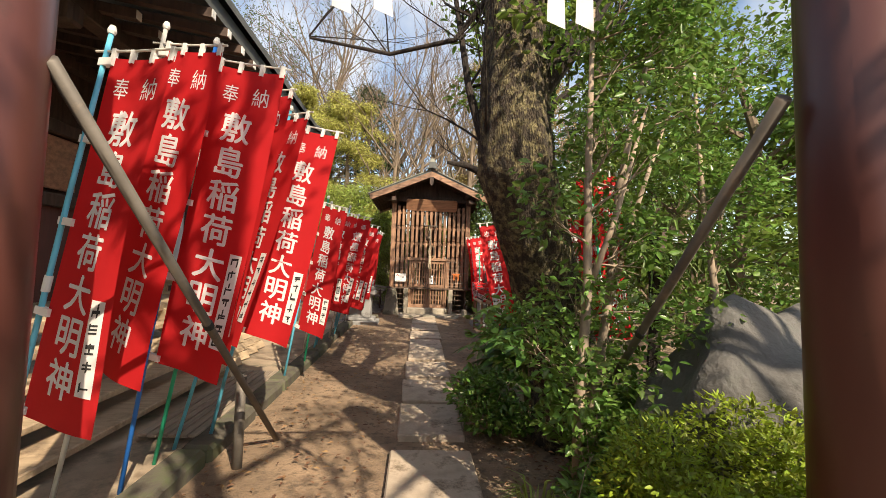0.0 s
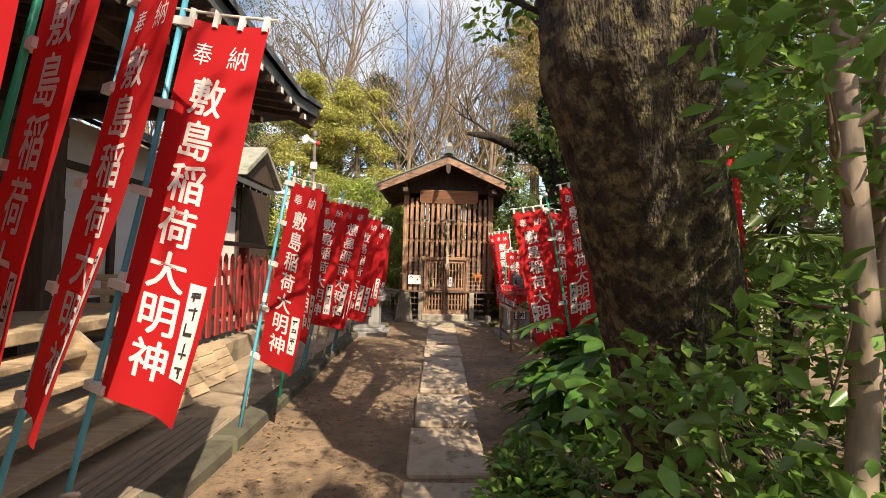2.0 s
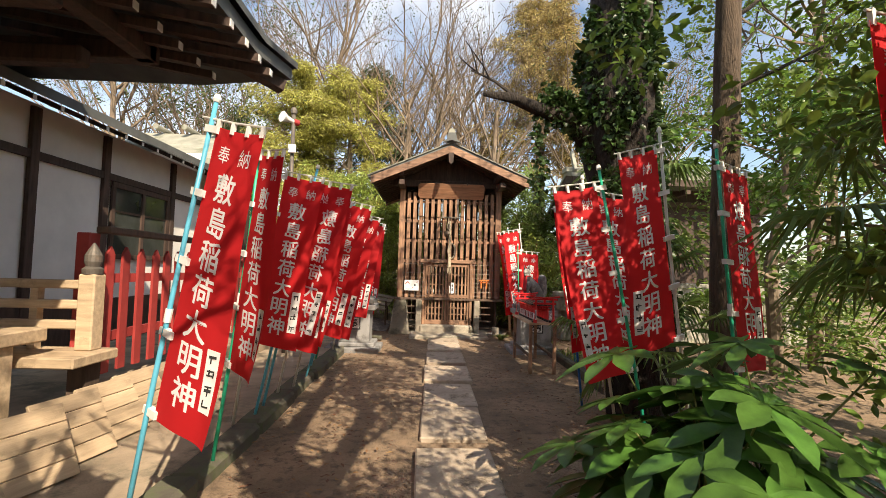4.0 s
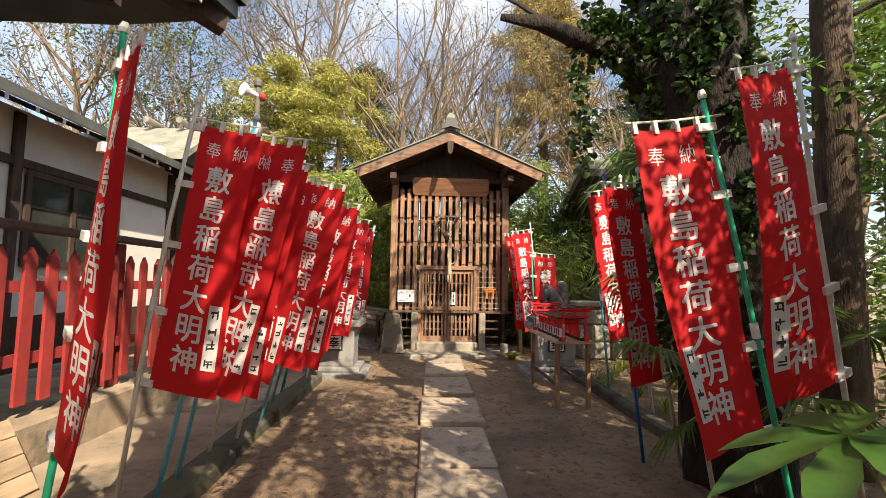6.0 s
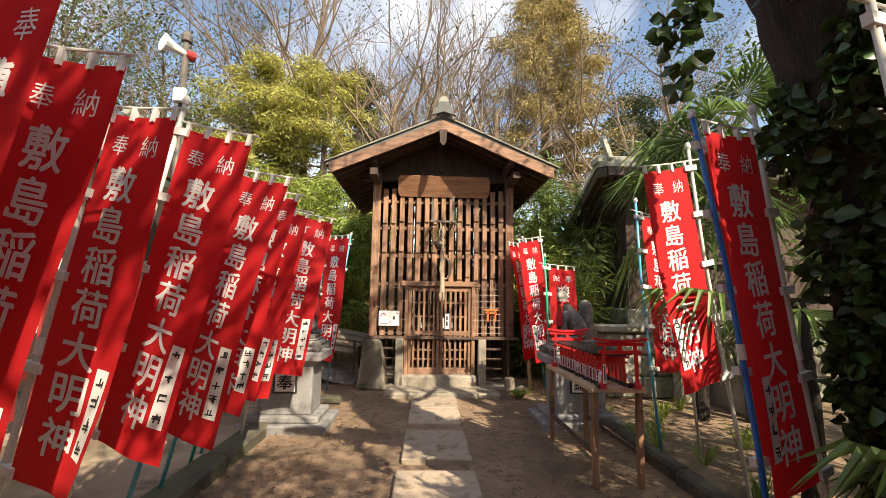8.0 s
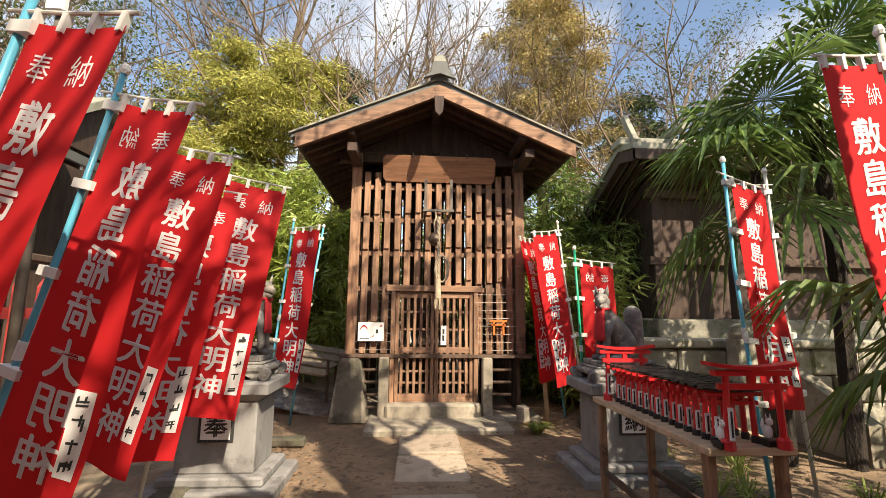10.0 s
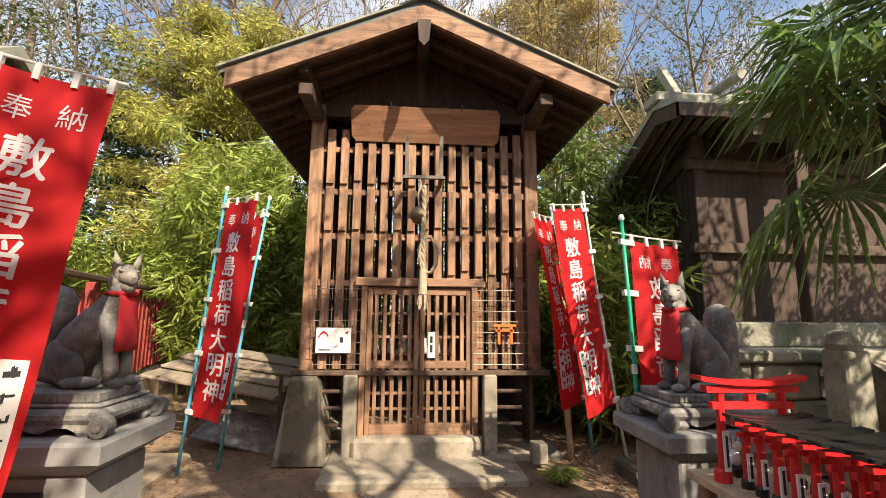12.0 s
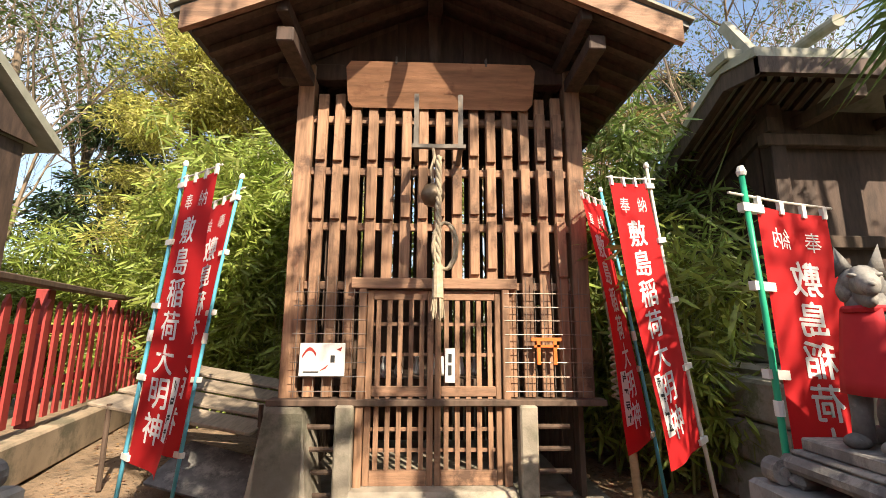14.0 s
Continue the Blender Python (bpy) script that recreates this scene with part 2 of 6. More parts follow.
# ---------------------------------------------------------------- builders
class Mesh:
    """Collects plain geometry for one mesh."""
    def __init__(self):
        self.v, self.f = [], []

    def add(self, verts, faces):
        k = len(self.v)
        self.v.extend(tuple(p) for p in verts)
        self.f.extend(tuple(k + i for i in f) for f in faces)
        return self

    def box(self, lo, hi, m=None, bevel=0.0):
        x0, y0, z0 = lo
        x1, y1, z1 = hi
        if bevel > 0:
            b = min(bevel, (x1 - x0) * 0.4, (y1 - y0) * 0.4, (z1 - z0) * 0.4)
            pts, idx = [], {}
            for sx in (0, 1):
                for sy in (0, 1):
                    for sz in (0, 1):
                        c = ((x0, x1)[sx], (y0, y1)[sy], (z0, z1)[sz])
                        d = ((b, -b)[sx], (b, -b)[sy], (b, -b)[sz])
                        for ax in range(3):
                            q = [c[i] + (d[i] if i != ax else 0) for i in range(3)]
                            idx[(sx, sy, sz, ax)] = len(pts)
                            pts.append(q)
            fs = []
            for ax in range(3):
                o = [i for i in range(3) if i != ax]
                for s in (0, 1):
                    ring = []
                    for a, c in ((0, 0), (1, 0), (1, 1), (0, 1)):
                        k = [0, 0, 0]
                        k[ax], k[o[0]], k[o[1]] = s, a, c
                        ring.append(idx[(*k, ax)])
                    fs.append(ring if (s == 1) != (ax == 1) else ring[::-1])
            for ax in range(3):
                o = [i for i in range(3) if i != ax]
                for a in (0, 1):
                    for c in (0, 1):
                        k0, k1 = [0, 0, 0], [0, 0, 0]
                        k0[o[0]] = k1[o[0]] = a
                        k0[o[1]] = k1[o[1]] = c
                        k1[ax] = 1
                        fs.append([idx[(*k0, o[0])], idx[(*k1, o[0])], idx[(*k1, o[1])], idx[(*k0, o[1])]])
            for sx in (0, 1):
                for sy in (0, 1):
                    for sz in (0, 1):
                        fs.append([idx[(sx, sy, sz, a)] for a in range(3)])
        else:
            pts = [(x, y, z) for x in (x0, x1) for y in (y0, y1) for z in (z0, z1)]
            fs = [(0, 1, 3, 2), (4, 6, 7, 5), (0, 4, 5, 1), (2, 3, 7, 6), (0, 2, 6, 4), (1, 5, 7, 3)]
        if m is not None:
            pts = [m @ Vector(p) for p in pts]
        return self.add(pts, fs)

    def tube(self, path, radii, sides=10, cap=True):
        path = [Vector(p) for p in path]
        n = len(path)
        if not hasattr(radii, "__len__"):
            radii = [radii] * n
        verts, faces = [], []
        ref = None
        for i in range(n):
            d = (path[min(i + 1, n - 1)] - path[max(i - 1, 0)]).normalized()
            if ref is None:
                ref = d.orthogonal().normalized()
            a = (ref - d * ref.dot(d)).normalized()
            ref = a
            b = d.cross(a)
            for k in range(sides):
                t = 2 * math.pi * k / sides
                verts.append(path[i] + (a * math.cos(t) + b * math.sin(t)) * radii[i])
        for i in range(n - 1):
            for k in range(sides):
                k2 = (k + 1) % sides
                faces.append((i * sides + k, i * sides + k2, (i + 1) * sides + k2, (i + 1) * sides + k))
        if cap:
            faces.append(tuple(range(sides))[::-1])
            faces.append(tuple((n - 1) * sides + k for k in range(sides)))
        return self.add(verts, faces)

    def lathe(self, profile, centre, sides=20):
        cx, cy, cz = centre
        verts, faces = [], []
        for r, z in profile:
            for k in range(sides):
                t = 2 * math.pi * k / sides
                verts.append((cx + r * math.cos(t), cy + r * math.sin(t), cz + z))
        for i in range(len(profile) - 1):
            for k in range(sides):
                k2 = (k + 1) % sides
                faces.append((i * sides + k, i * sides + k2, (i + 1) * sides + k2, (i + 1) * sides + k))
        faces.append(tuple(range(sides))[::-1])
        faces.append(tuple((len(profile) - 1) * sides + k for k in range(sides)))
        return self.add(verts, faces)

    def prism(self, outline, depth, m):
        """A flat outline in local x and z, thickened along local y."""
        n = len(outline)
        verts = [m @ Vector((x, 0, z)) for x, z in outline] + [m @ Vector((x, depth, z)) for x, z in outline]
        faces = [tuple(range(n)), tuple(range(2 * n - 1, n - 1, -1))]
        faces += [(i, i + n, (i + 1) % n + n, (i + 1) % n) for i in range(n)]
        return self.add(verts, faces)

    def ball(self, centre, radii, m=None, seg=14, rings=9, wob=0.0, seed=0.0):
        cx, cy, cz = centre
        verts, faces = [], []
        for i in range(rings + 1):
            p = math.pi * i / rings
            for k in range(seg):
                t = 2 * math.pi * k / seg
                d = Vector((math.sin(p) * math.cos(t), math.sin(p) * math.sin(t), math.cos(p)))
                w = 1 + wob * noise.noise(d * 1.7 + Vector((seed, seed * 0.7, seed * 1.3)))
                q = Vector((d.x * radii[0] * w, d.y * radii[1] * w, d.z * radii[2] * w))
                if m is not None:
                    q = m @ q
                verts.append((cx + q.x, cy + q.y, cz + q.z))
        for i in range(rings):
            for k in range(seg):
                k2 = (k + 1) % seg
                faces.append((i * seg + k, (i + 1) * seg + k, (i + 1) * seg + k2, i * seg + k2))
        return self.add(verts, faces)

    def data(self, name, material, smooth=False):
        me = bpy.data.meshes.new(name)
        me.from_pydata([tuple(p) for p in self.v], [], self.f)
        me.materials.append(material)
        if smooth:
            me.polygons.foreach_set("use_smooth", [True] * len(me.polygons))
        bm = bmesh.new()
        bm.from_mesh(me)
        bmesh.ops.recalc_face_normals(bm, faces=bm.faces)
        bm.to_mesh(me)
        bm.free()
        me.update()
        return me


def part(name, mesh, material, parent=None, label="", smooth=False):
    ob = new(name, mesh.data(name, material, smooth))
    if parent is not None:
        ob.parent = parent
    if label:
        ob["label"] = label
    return ob


def thing(name, label, category, group="", kind="", at=(0, 0, 0)):
    ob = new(name)
    ob.location = at
    ob.empty_display_size = 0.1
    return tagged(ob, label, category, group, kind)


def solid(name, mesh, material, label, category="", group="", kind="", smooth=False):
    return tagged(part(name, mesh, material, None, "", smooth), label, category, group, kind)


RNG = np.random.default_rng(7)


def leaves(name, centres, radii, count, size, material, parent, aspect=0.45, droop=0.3, up=0.5, shell=0.0, fold=0.25, label="", seed=1):
    """Many single pointed leaves, each a folded pair of quads, spread over clumps."""
    rng = np.random.default_rng(seed)
    centres, radii = np.array(centres, float), np.array(radii, float)
    w = np.prod(radii, axis=1) ** (2 / 3)
    pick = rng.choice(len(centres), count, p=w / w.sum())
    d = rng.normal(size=(count, 3))
    d /= np.linalg.norm(d, axis=1)[:, None]
    r = rng.random(count) ** (1 / 3)
    r = shell + (1 - shell) * r
    pos = centres[pick] + d * r[:, None] * radii[pick]
    ax = rng.normal(size=(count, 3)) + d * 0.8
    ax[:, 2] = ax[:, 2] * 0.6 - droop
    ax /= np.linalg.norm(ax, axis=1)[:, None]
    nrm = rng.normal(size=(count, 3)) * 0.7
    nrm[:, 2] += up * 1.6
    side = np.cross(nrm, ax)
    side /= np.linalg.norm(side, axis=1)[:, None] + 1e-9
    nrm = np.cross(ax, side)
    s = size * (0.6 + 0.8 * rng.random(count))[:, None]
    a, b = pos, pos + ax * s
    mid1 = pos + ax * s * 0.38
    L = mid1 + side * s * aspect * 0.5 + nrm * s * fold * aspect
    R = mid1 - side * s * aspect * 0.5 + nrm * s * fold * aspect
    mid2 = pos + ax * s * 0.72
    L2 = mid2 + side * s * aspect * 0.36 + nrm * s * fold * aspect * 0.6
    R2 = mid2 - side * s * aspect * 0.36 + nrm * s * fold * aspect * 0.6
    v = np.stack([a, L, L2, b, R2, R], axis=1).reshape(-1, 3)
    k = np.arange(count)[:, None] * 6
    f = np.concatenate([k + np.array([[0, 1, 2, 3]]), k + np.array([[0, 3, 4, 5]])], axis=0)
    me = bpy.data.meshes.new(name)
    me.vertices.add(len(v))
    me.vertices.foreach_set("co", v.ravel())
    me.loops.add(f.size)
    me.loops.foreach_set("vertex_index", f.ravel())
    me.polygons.add(len(f))
    me.polygons.foreach_set("loop_start", np.arange(len(f)) * 4)
    me.update()
    me.materials.append(material)
    ob = new(name, me)
    ob.parent = parent
    if label:
        ob["label"] = label
    return ob

# ---------------------------------------------------------------- ground
def ground_sheet():
    m = Mesh()
    xs = [-400, -120, -40, -14] + [x * 0.35 for x in range(-30, 31)] + [14, 40, 120, 400]
    ys = [-400, -120, -30] + [y * 0.35 for y in range(-20, 66)] + [30, 60, 150, 400]
    for y in ys:
        for x in xs:
            z = 0.0
            if abs(x) < 11 and -7 < y < 23:
                z = 0.018 * noise.noise(Vector((x * 0.9, y * 0.9, 0))) + 0.008 * noise.noise(Vector((x * 3.1, y * 3.1, 4)))
            m.v.append((x, y, z - 0.012))
    w = len(xs)
    for j in range(len(ys) - 1):
        for i in range(w - 1):
            m.f.append((j * w + i, j * w + i + 1, (j + 1) * w + i + 1, (j + 1) * w + i))
    return solid("ground", m, EARTH, "bare trodden brown earth with dappled shade", "ground", kind="structure", smooth=True)


ground_sheet()

# raised concrete apron beside the path, and its kerb of separate stones
solid("pavement", Mesh().box((-9, -6, -0.1), (-1.86, 14.2, 0.055), bevel=0.02), PAVE, "worn concrete apron beside the main hall", "pavement", kind="structure")
kerb = thing("kerb", "low dark stone kerb with mossy edges along the path", "kerb", kind="structure")
y = 1.6
while y < 12.0:
    ln = random.uniform(0.75, 1.05)
    j = random.uniform(-0.015, 0.015)
    part("kerb_stone", Mesh().box((-1.86 + j, y + 0.008, -0.1), (-1.64 + j, y + ln - 0.008, 0.10 + random.uniform(-0.01, 0.015)), bevel=0.03), KERB, kerb)
    y += ln
kerb_r = thing("kerb", "low mossy kerb of concrete lengths behind the offering table", "kerb", kind="structure")
for k in range(4):
    part("kerb_stone", Mesh().box((1.83 + 0.02 * (k % 2), 9.4 + k * 1.1, -0.1), (1.98, 10.49 + k * 1.1, 0.10), bevel=0.025), KERB, kerb_r)

# stepping slabs
FAR_EDGES = (4.57, 5.70, 6.68, 7.66, 8.72, 9.62, 10.62, 11.72, 12.62, 13.30)
path_slabs = thing("stepping_path", "row of rectangular pinkish-grey stone slabs set in earth", "paving", kind="structure")
for k, yf in enumerate(FAR_EDGES):
    ln = 0.84 if k < 8 else 0.62
    c = -0.08 + 0.016 * (yf - 4.5)
    w = 0.30 + random.uniform(-0.02, 0.015)
    a = random.uniform(-1.2, 1.2)
    slab = part("slab", Mesh().box((-w, -ln / 2, -0.06), (w, ln / 2, 0.03 + random.uniform(-0.006, 0.01)), bevel=0.012), SLAB, path_slabs)
    slab.location = (c, yf - ln / 2, 0)
    slab.rotation_euler = (radians(random.uniform(-0.5, 0.5)), 0, radians(a))

# ---------------------------------------------------------------- shrine building
CX = 0.19
RX0 = 0.14
CL, CR, FY, BY = -0.90, 1.28, 14.21, 16.1


def shrine_building():
    b = thing("shrine_building", "small brown timber shrine with latticed front and gabled roof", "shrine", at=(CX, 15, 0))
    inv = Matrix.Translation((-CX, -15, 0))

    def p(name, mesh, material, label="", parent=None, smooth=False):
        mesh.v = [tuple(inv @ Vector(q)) for q in mesh.v]
        return part(name, mesh, material, parent or b, label, smooth)
    # footing and concrete posts
    p("footing", Mesh().box((-0.64, 13.42, -0.1), (1.02, 14.3, 0.05), bevel=0.02), CONCRETE, "worn concrete step slab")
    p("door_plinth", Mesh().box((-0.44, 13.97, 0.0), (0.74, 14.3, 0.205), bevel=0.03), CONCRETE)
    p("base_slab", Mesh().box((-1.12, 14.05, -0.1), (1.5, 16.3, 0.035), bevel=0.01), CONCRETE)
    for x0, x1, s in ((-1.04, -0.72, 1), (1.10, 1.42, -1)):
        m = Mesh()
        lean = 0.06
        pts = [(x0 - lean, 13.93, 0.0), (x1 + lean * 0.2, 13.93, 0.0), (x1 + lean * 0.2, 14.4, 0.0), (x0 - lean, 14.4, 0.0),
               (x0 + 0.03, 14.02, 0.70), (x1 - 0.03, 14.02, 0.70), (x1 - 0.03, 14.36, 0.70), (x0 + 0.03, 14.36, 0.70),
               (x0 + 0.06, 14.05, 0.74), (x1 - 0.06, 14.05, 0.74), (x1 - 0.06, 14.33, 0.74), (x0 + 0.06, 14.33, 0.74)]
        if s < 0:
            pts = [(CX * 2 - q[0], q[1], q[2]) for q in pts]
        m.add(pts, [(0, 1, 5, 4), (1, 2, 6, 5), (2, 3, 7, 6), (3, 0, 4, 7), (4, 5, 9, 8), (5, 6, 10, 9), (6, 7, 11, 10), (7, 4, 8, 11), (8, 9, 10, 11), (3, 2, 1, 0)])
        p("concrete_pier", m, CONCRETE, "weathered concrete pier")
    for x0 in (-0.53, 0.76):
        p("concrete_post", Mesh().box((x0, 14.02, 0.0), (x0 + 0.125, 14.16, 0.75), bevel=0.012), CONCRETE)
    for x0, x1 in ((-0.78, -0.52), (0.88, 1.14)):
        for z in (0.14, 0.29, 0.44, 0.59):
            p("rung", Mesh().tube([(x0, 14.14, z), (x1, 14.14, z)], 0.018, 8), OLDWOOD)
    # corner columns, and beams in darker timber
    for x in (CL, CR):
        for y in (FY, BY):
            p("column", Mesh().box((x - 0.065, y - 0.065, 0.74 if y == FY else 0.03), (x + 0.065, y + 0.065, 3.42), bevel=0.008), WOOD)
    p("sill_beam", Mesh().box((-1.02, 14.06, 0.74), (1.40, 14.22, 0.785), bevel=0.006), OLDWOOD)
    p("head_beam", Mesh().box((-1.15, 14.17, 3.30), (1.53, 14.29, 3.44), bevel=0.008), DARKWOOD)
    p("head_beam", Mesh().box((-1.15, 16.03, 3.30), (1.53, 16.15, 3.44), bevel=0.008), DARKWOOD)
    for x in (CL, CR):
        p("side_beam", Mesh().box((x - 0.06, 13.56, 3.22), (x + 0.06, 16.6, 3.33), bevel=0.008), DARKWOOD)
    for z in (2.95, 2.51, 2.06, 1.60):
        p("lattice_rail", Mesh().box((CL + 0.066, 14.175, z - 0.03), (CR - 0.066, 14.215, z + 0.03), bevel=0.004), WOODH)
    # upright slats, with shorter boards nailed over them row by row
    n = 15
    step = (CR - CL - 0.16) / n
    for i in range(n):
        x = CL + 0.08 + step * (i + 0.5)
        over_door = -0.42 < x < 0.72
        z0 = 1.57 if over_door else 0.79
        hw = step * 0.30
        top = 3.14 if abs(x - CX) > 0.72 else 3.05
        p("slat", Mesh().box((x - hw, 14.135, z0), (x + hw, 14.172, top + random.uniform(-0.02, 0.02)), bevel=0.004), WOOD)
        for zt in (3.0, 2.53, 2.10):
            if zt > 2.2 or x > CX + 0.15:
                ln = random.uniform(0.36, 0.43)
                p("nailed_board", Mesh().box((x - hw + 0.006, 14.108, zt - ln), (x + hw - 0.004, 14.133, zt), bevel=0.003), WOOD)
    # doors
    for x0, x1 in ((-0.40, -0.345), (0.655, 0.71)):
        p("door_post", Mesh().box((x0, 14.08, 0.2), (x1, 14.2, 1.60), bevel=0.006), WOOD)
    p("door_lintel", Mesh().box((-0.46, 14.07, 1.57), (0.77, 14.2, 1.65), bevel=0.006), WOODH)
    for x0, x1 in ((-0.34, 0.15), (0.16, 0.65)):
        leaf = p("door_leaf", Mesh().box((x0, 14.11, 0.205), (x0 + 0.045, 14.15, 1.56), bevel=0.004).box((x1 - 0.045, 14.11, 0.205), (x1, 14.15, 1.56), bevel=0.004), WOOD)
        for z, h in ((0.205, 0.10), (0.80, 0.07), (1.49, 0.07)):
            p("door_rail", Mesh().box((x0 + 0.046, 14.112, z), (x1 - 0.046, 14.148, z + h), bevel=0.003), WOODH, parent=leaf)
        for k in range(5):
            x = x0 + 0.045 + (x1 - x0 - 0.09) * (k + 0.5) / 5
            p("door_slat", Mesh().box((x - 0.017, 14.118, 0.306), (x + 0.017, 14.138, 1.489)), WOOD, parent=leaf)
        for z in (0.42, 0.56, 1.08, 1.30):
            p("door_crossbar", Mesh().box((x0 + 0.046, 14.14, z), (x1 - 0.046, 14.153, z + 0.025)), WOODH, parent=leaf)
    # side and rear walls of spaced boards, inner floor, all darker than the slats
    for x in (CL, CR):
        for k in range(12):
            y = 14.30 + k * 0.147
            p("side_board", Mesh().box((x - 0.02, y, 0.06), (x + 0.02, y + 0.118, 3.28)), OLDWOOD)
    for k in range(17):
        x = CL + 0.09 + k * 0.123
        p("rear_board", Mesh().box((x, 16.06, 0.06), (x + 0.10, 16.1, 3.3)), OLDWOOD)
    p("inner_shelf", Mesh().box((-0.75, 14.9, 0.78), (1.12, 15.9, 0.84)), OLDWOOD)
    # gable infill, king post, soffit boards and rafters in darker timber, roof
    zc, ze, xe = 4.06, 3.33, 1.68
    slope = (zc - ze) / xe
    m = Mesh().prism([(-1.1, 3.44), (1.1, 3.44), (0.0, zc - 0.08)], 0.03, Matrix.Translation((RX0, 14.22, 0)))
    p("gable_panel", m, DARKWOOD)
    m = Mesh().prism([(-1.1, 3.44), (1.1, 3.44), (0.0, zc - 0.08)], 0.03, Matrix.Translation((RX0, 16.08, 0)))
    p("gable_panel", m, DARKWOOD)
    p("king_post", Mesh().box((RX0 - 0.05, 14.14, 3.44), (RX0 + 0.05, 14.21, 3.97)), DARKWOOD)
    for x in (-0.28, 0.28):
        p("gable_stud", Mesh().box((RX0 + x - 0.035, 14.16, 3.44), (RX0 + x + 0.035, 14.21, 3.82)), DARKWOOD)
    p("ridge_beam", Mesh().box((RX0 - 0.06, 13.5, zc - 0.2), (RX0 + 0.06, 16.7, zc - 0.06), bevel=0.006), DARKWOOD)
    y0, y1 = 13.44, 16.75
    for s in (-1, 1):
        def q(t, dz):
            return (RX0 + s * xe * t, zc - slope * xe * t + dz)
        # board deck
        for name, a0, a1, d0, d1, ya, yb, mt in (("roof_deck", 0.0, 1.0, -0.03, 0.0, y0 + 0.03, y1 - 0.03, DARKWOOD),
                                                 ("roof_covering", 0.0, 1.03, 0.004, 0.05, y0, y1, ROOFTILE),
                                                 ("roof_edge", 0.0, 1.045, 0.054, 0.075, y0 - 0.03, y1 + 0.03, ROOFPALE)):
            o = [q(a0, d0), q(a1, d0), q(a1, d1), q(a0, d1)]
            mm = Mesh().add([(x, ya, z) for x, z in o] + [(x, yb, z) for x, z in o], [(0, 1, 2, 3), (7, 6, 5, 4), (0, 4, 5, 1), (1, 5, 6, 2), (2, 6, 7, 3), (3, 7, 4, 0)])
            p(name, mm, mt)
        # bargeboard with a slight upward sweep at its foot
        for yb in (y0 - 0.012, y1 - 0.03):
            mm = Mesh()
            up, lo = [], []
            for k in range(9):
                t = k / 8
                x, z = q(t, 0)
                z += 0.03 * t * t
                up.append((x, yb, z - 0.004))
                lo.append((x, yb, z - 0.15 - 0.02 * t))
            vs = up + lo + [(a, b2 + 0.045, c) for a, b2, c in up + lo]
            fs = []
            for k in range(8):
                fs += [(k, k + 1, k + 10, k + 9), (k + 18, k + 27, k + 28, k + 19), (k, k + 18, k + 19, k + 1), (k + 9, k + 10, k + 28, k + 27)]
            fs += [(0, 9, 27, 18), (8, 26, 35, 17)]
            p("bargeboard", mm.add(vs, fs), WOODH)
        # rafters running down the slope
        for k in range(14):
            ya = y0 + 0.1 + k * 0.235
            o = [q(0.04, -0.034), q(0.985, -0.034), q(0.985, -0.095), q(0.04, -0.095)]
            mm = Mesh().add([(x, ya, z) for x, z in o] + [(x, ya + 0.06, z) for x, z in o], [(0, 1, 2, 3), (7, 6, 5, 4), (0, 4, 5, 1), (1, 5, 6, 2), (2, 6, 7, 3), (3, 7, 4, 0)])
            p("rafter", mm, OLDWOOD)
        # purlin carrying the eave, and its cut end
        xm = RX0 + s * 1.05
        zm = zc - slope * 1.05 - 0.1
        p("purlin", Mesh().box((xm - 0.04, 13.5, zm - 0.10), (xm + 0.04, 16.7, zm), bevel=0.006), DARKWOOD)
    p("ridge_cap", Mesh().box((RX0 - 0.11, y0 - 0.05, zc + 0.03), (RX0 + 0.11, y1 + 0.05, zc + 0.13), bevel=0.03).box((RX0 - 0.075, y0 - 0.04, zc + 0.13), (RX0 + 0.075, y1 + 0.04, zc + 0.20), bevel=0.03), ROOFTILE)
    p("ridge_log", Mesh().tube([(RX0, y0 - 0.07, zc + 0.275), (RX0, y1, zc + 0.275)], 0.072, 16), ROOFPALE, "pale round ridge log end")
    p("ridge_end_tile", Mesh().prism([(-0.19, 0.0), (-0.15, 0.05), (-0.11, 0.07), (-0.09, 0.19), (-0.06, 0.215), (0.06, 0.215), (0.09, 0.19), (0.11, 0.07), (0.15, 0.05), (0.19, 0.0), (0.0, 0.06)], 0.05, Matrix.Translation((RX0, y0 - 0.105, zc + 0.03))), ROOFTILE, "dark saddle-shaped ridge end")
    p("gable_pendant", Mesh().prism([(-0.06, 0), (0.06, 0), (0.045, -0.2), (0, -0.25), (-0.045, -0.2)], 0.03, Matrix.Translation((RX0, y0 - 0.03, zc - 0.16))), DARKWOOD)
    # name board
    tilt = Matrix.Translation((CX, 14.10, 3.02)) @ Matrix.Rotation(radians(28), 4, "X")
    m = Mesh().prism([(-0.74, 0.05), (-0.70, 0.0), (0.70, 0.0), (0.74, 0.05), (0.74, 0.30), (0.70, 0.345), (-0.70, 0.345), (-0.74, 0.30)], 0.035, tilt)
    pl = p("name_board", m, PLAQUE, "bare brown wooden name board, carving worn away")
    m = Mesh()
    for x, z, w, h in ((-0.48, 0.1, 0.03, 0.16), (-0.44, 0.2, 0.12, 0.02), (0.02, 0.12, 0.16, 0.02), (0.05, 0.2, 0.02, 0.08), (0.42, 0.12, 0.02, 0.14), (0.46, 0.22, 0.1, 0.02)):
        m.box((x, -0.003, z), (x + w, 0.0, z + h), tilt)
    p("worn_carving", m, PLAQUE, parent=pl)
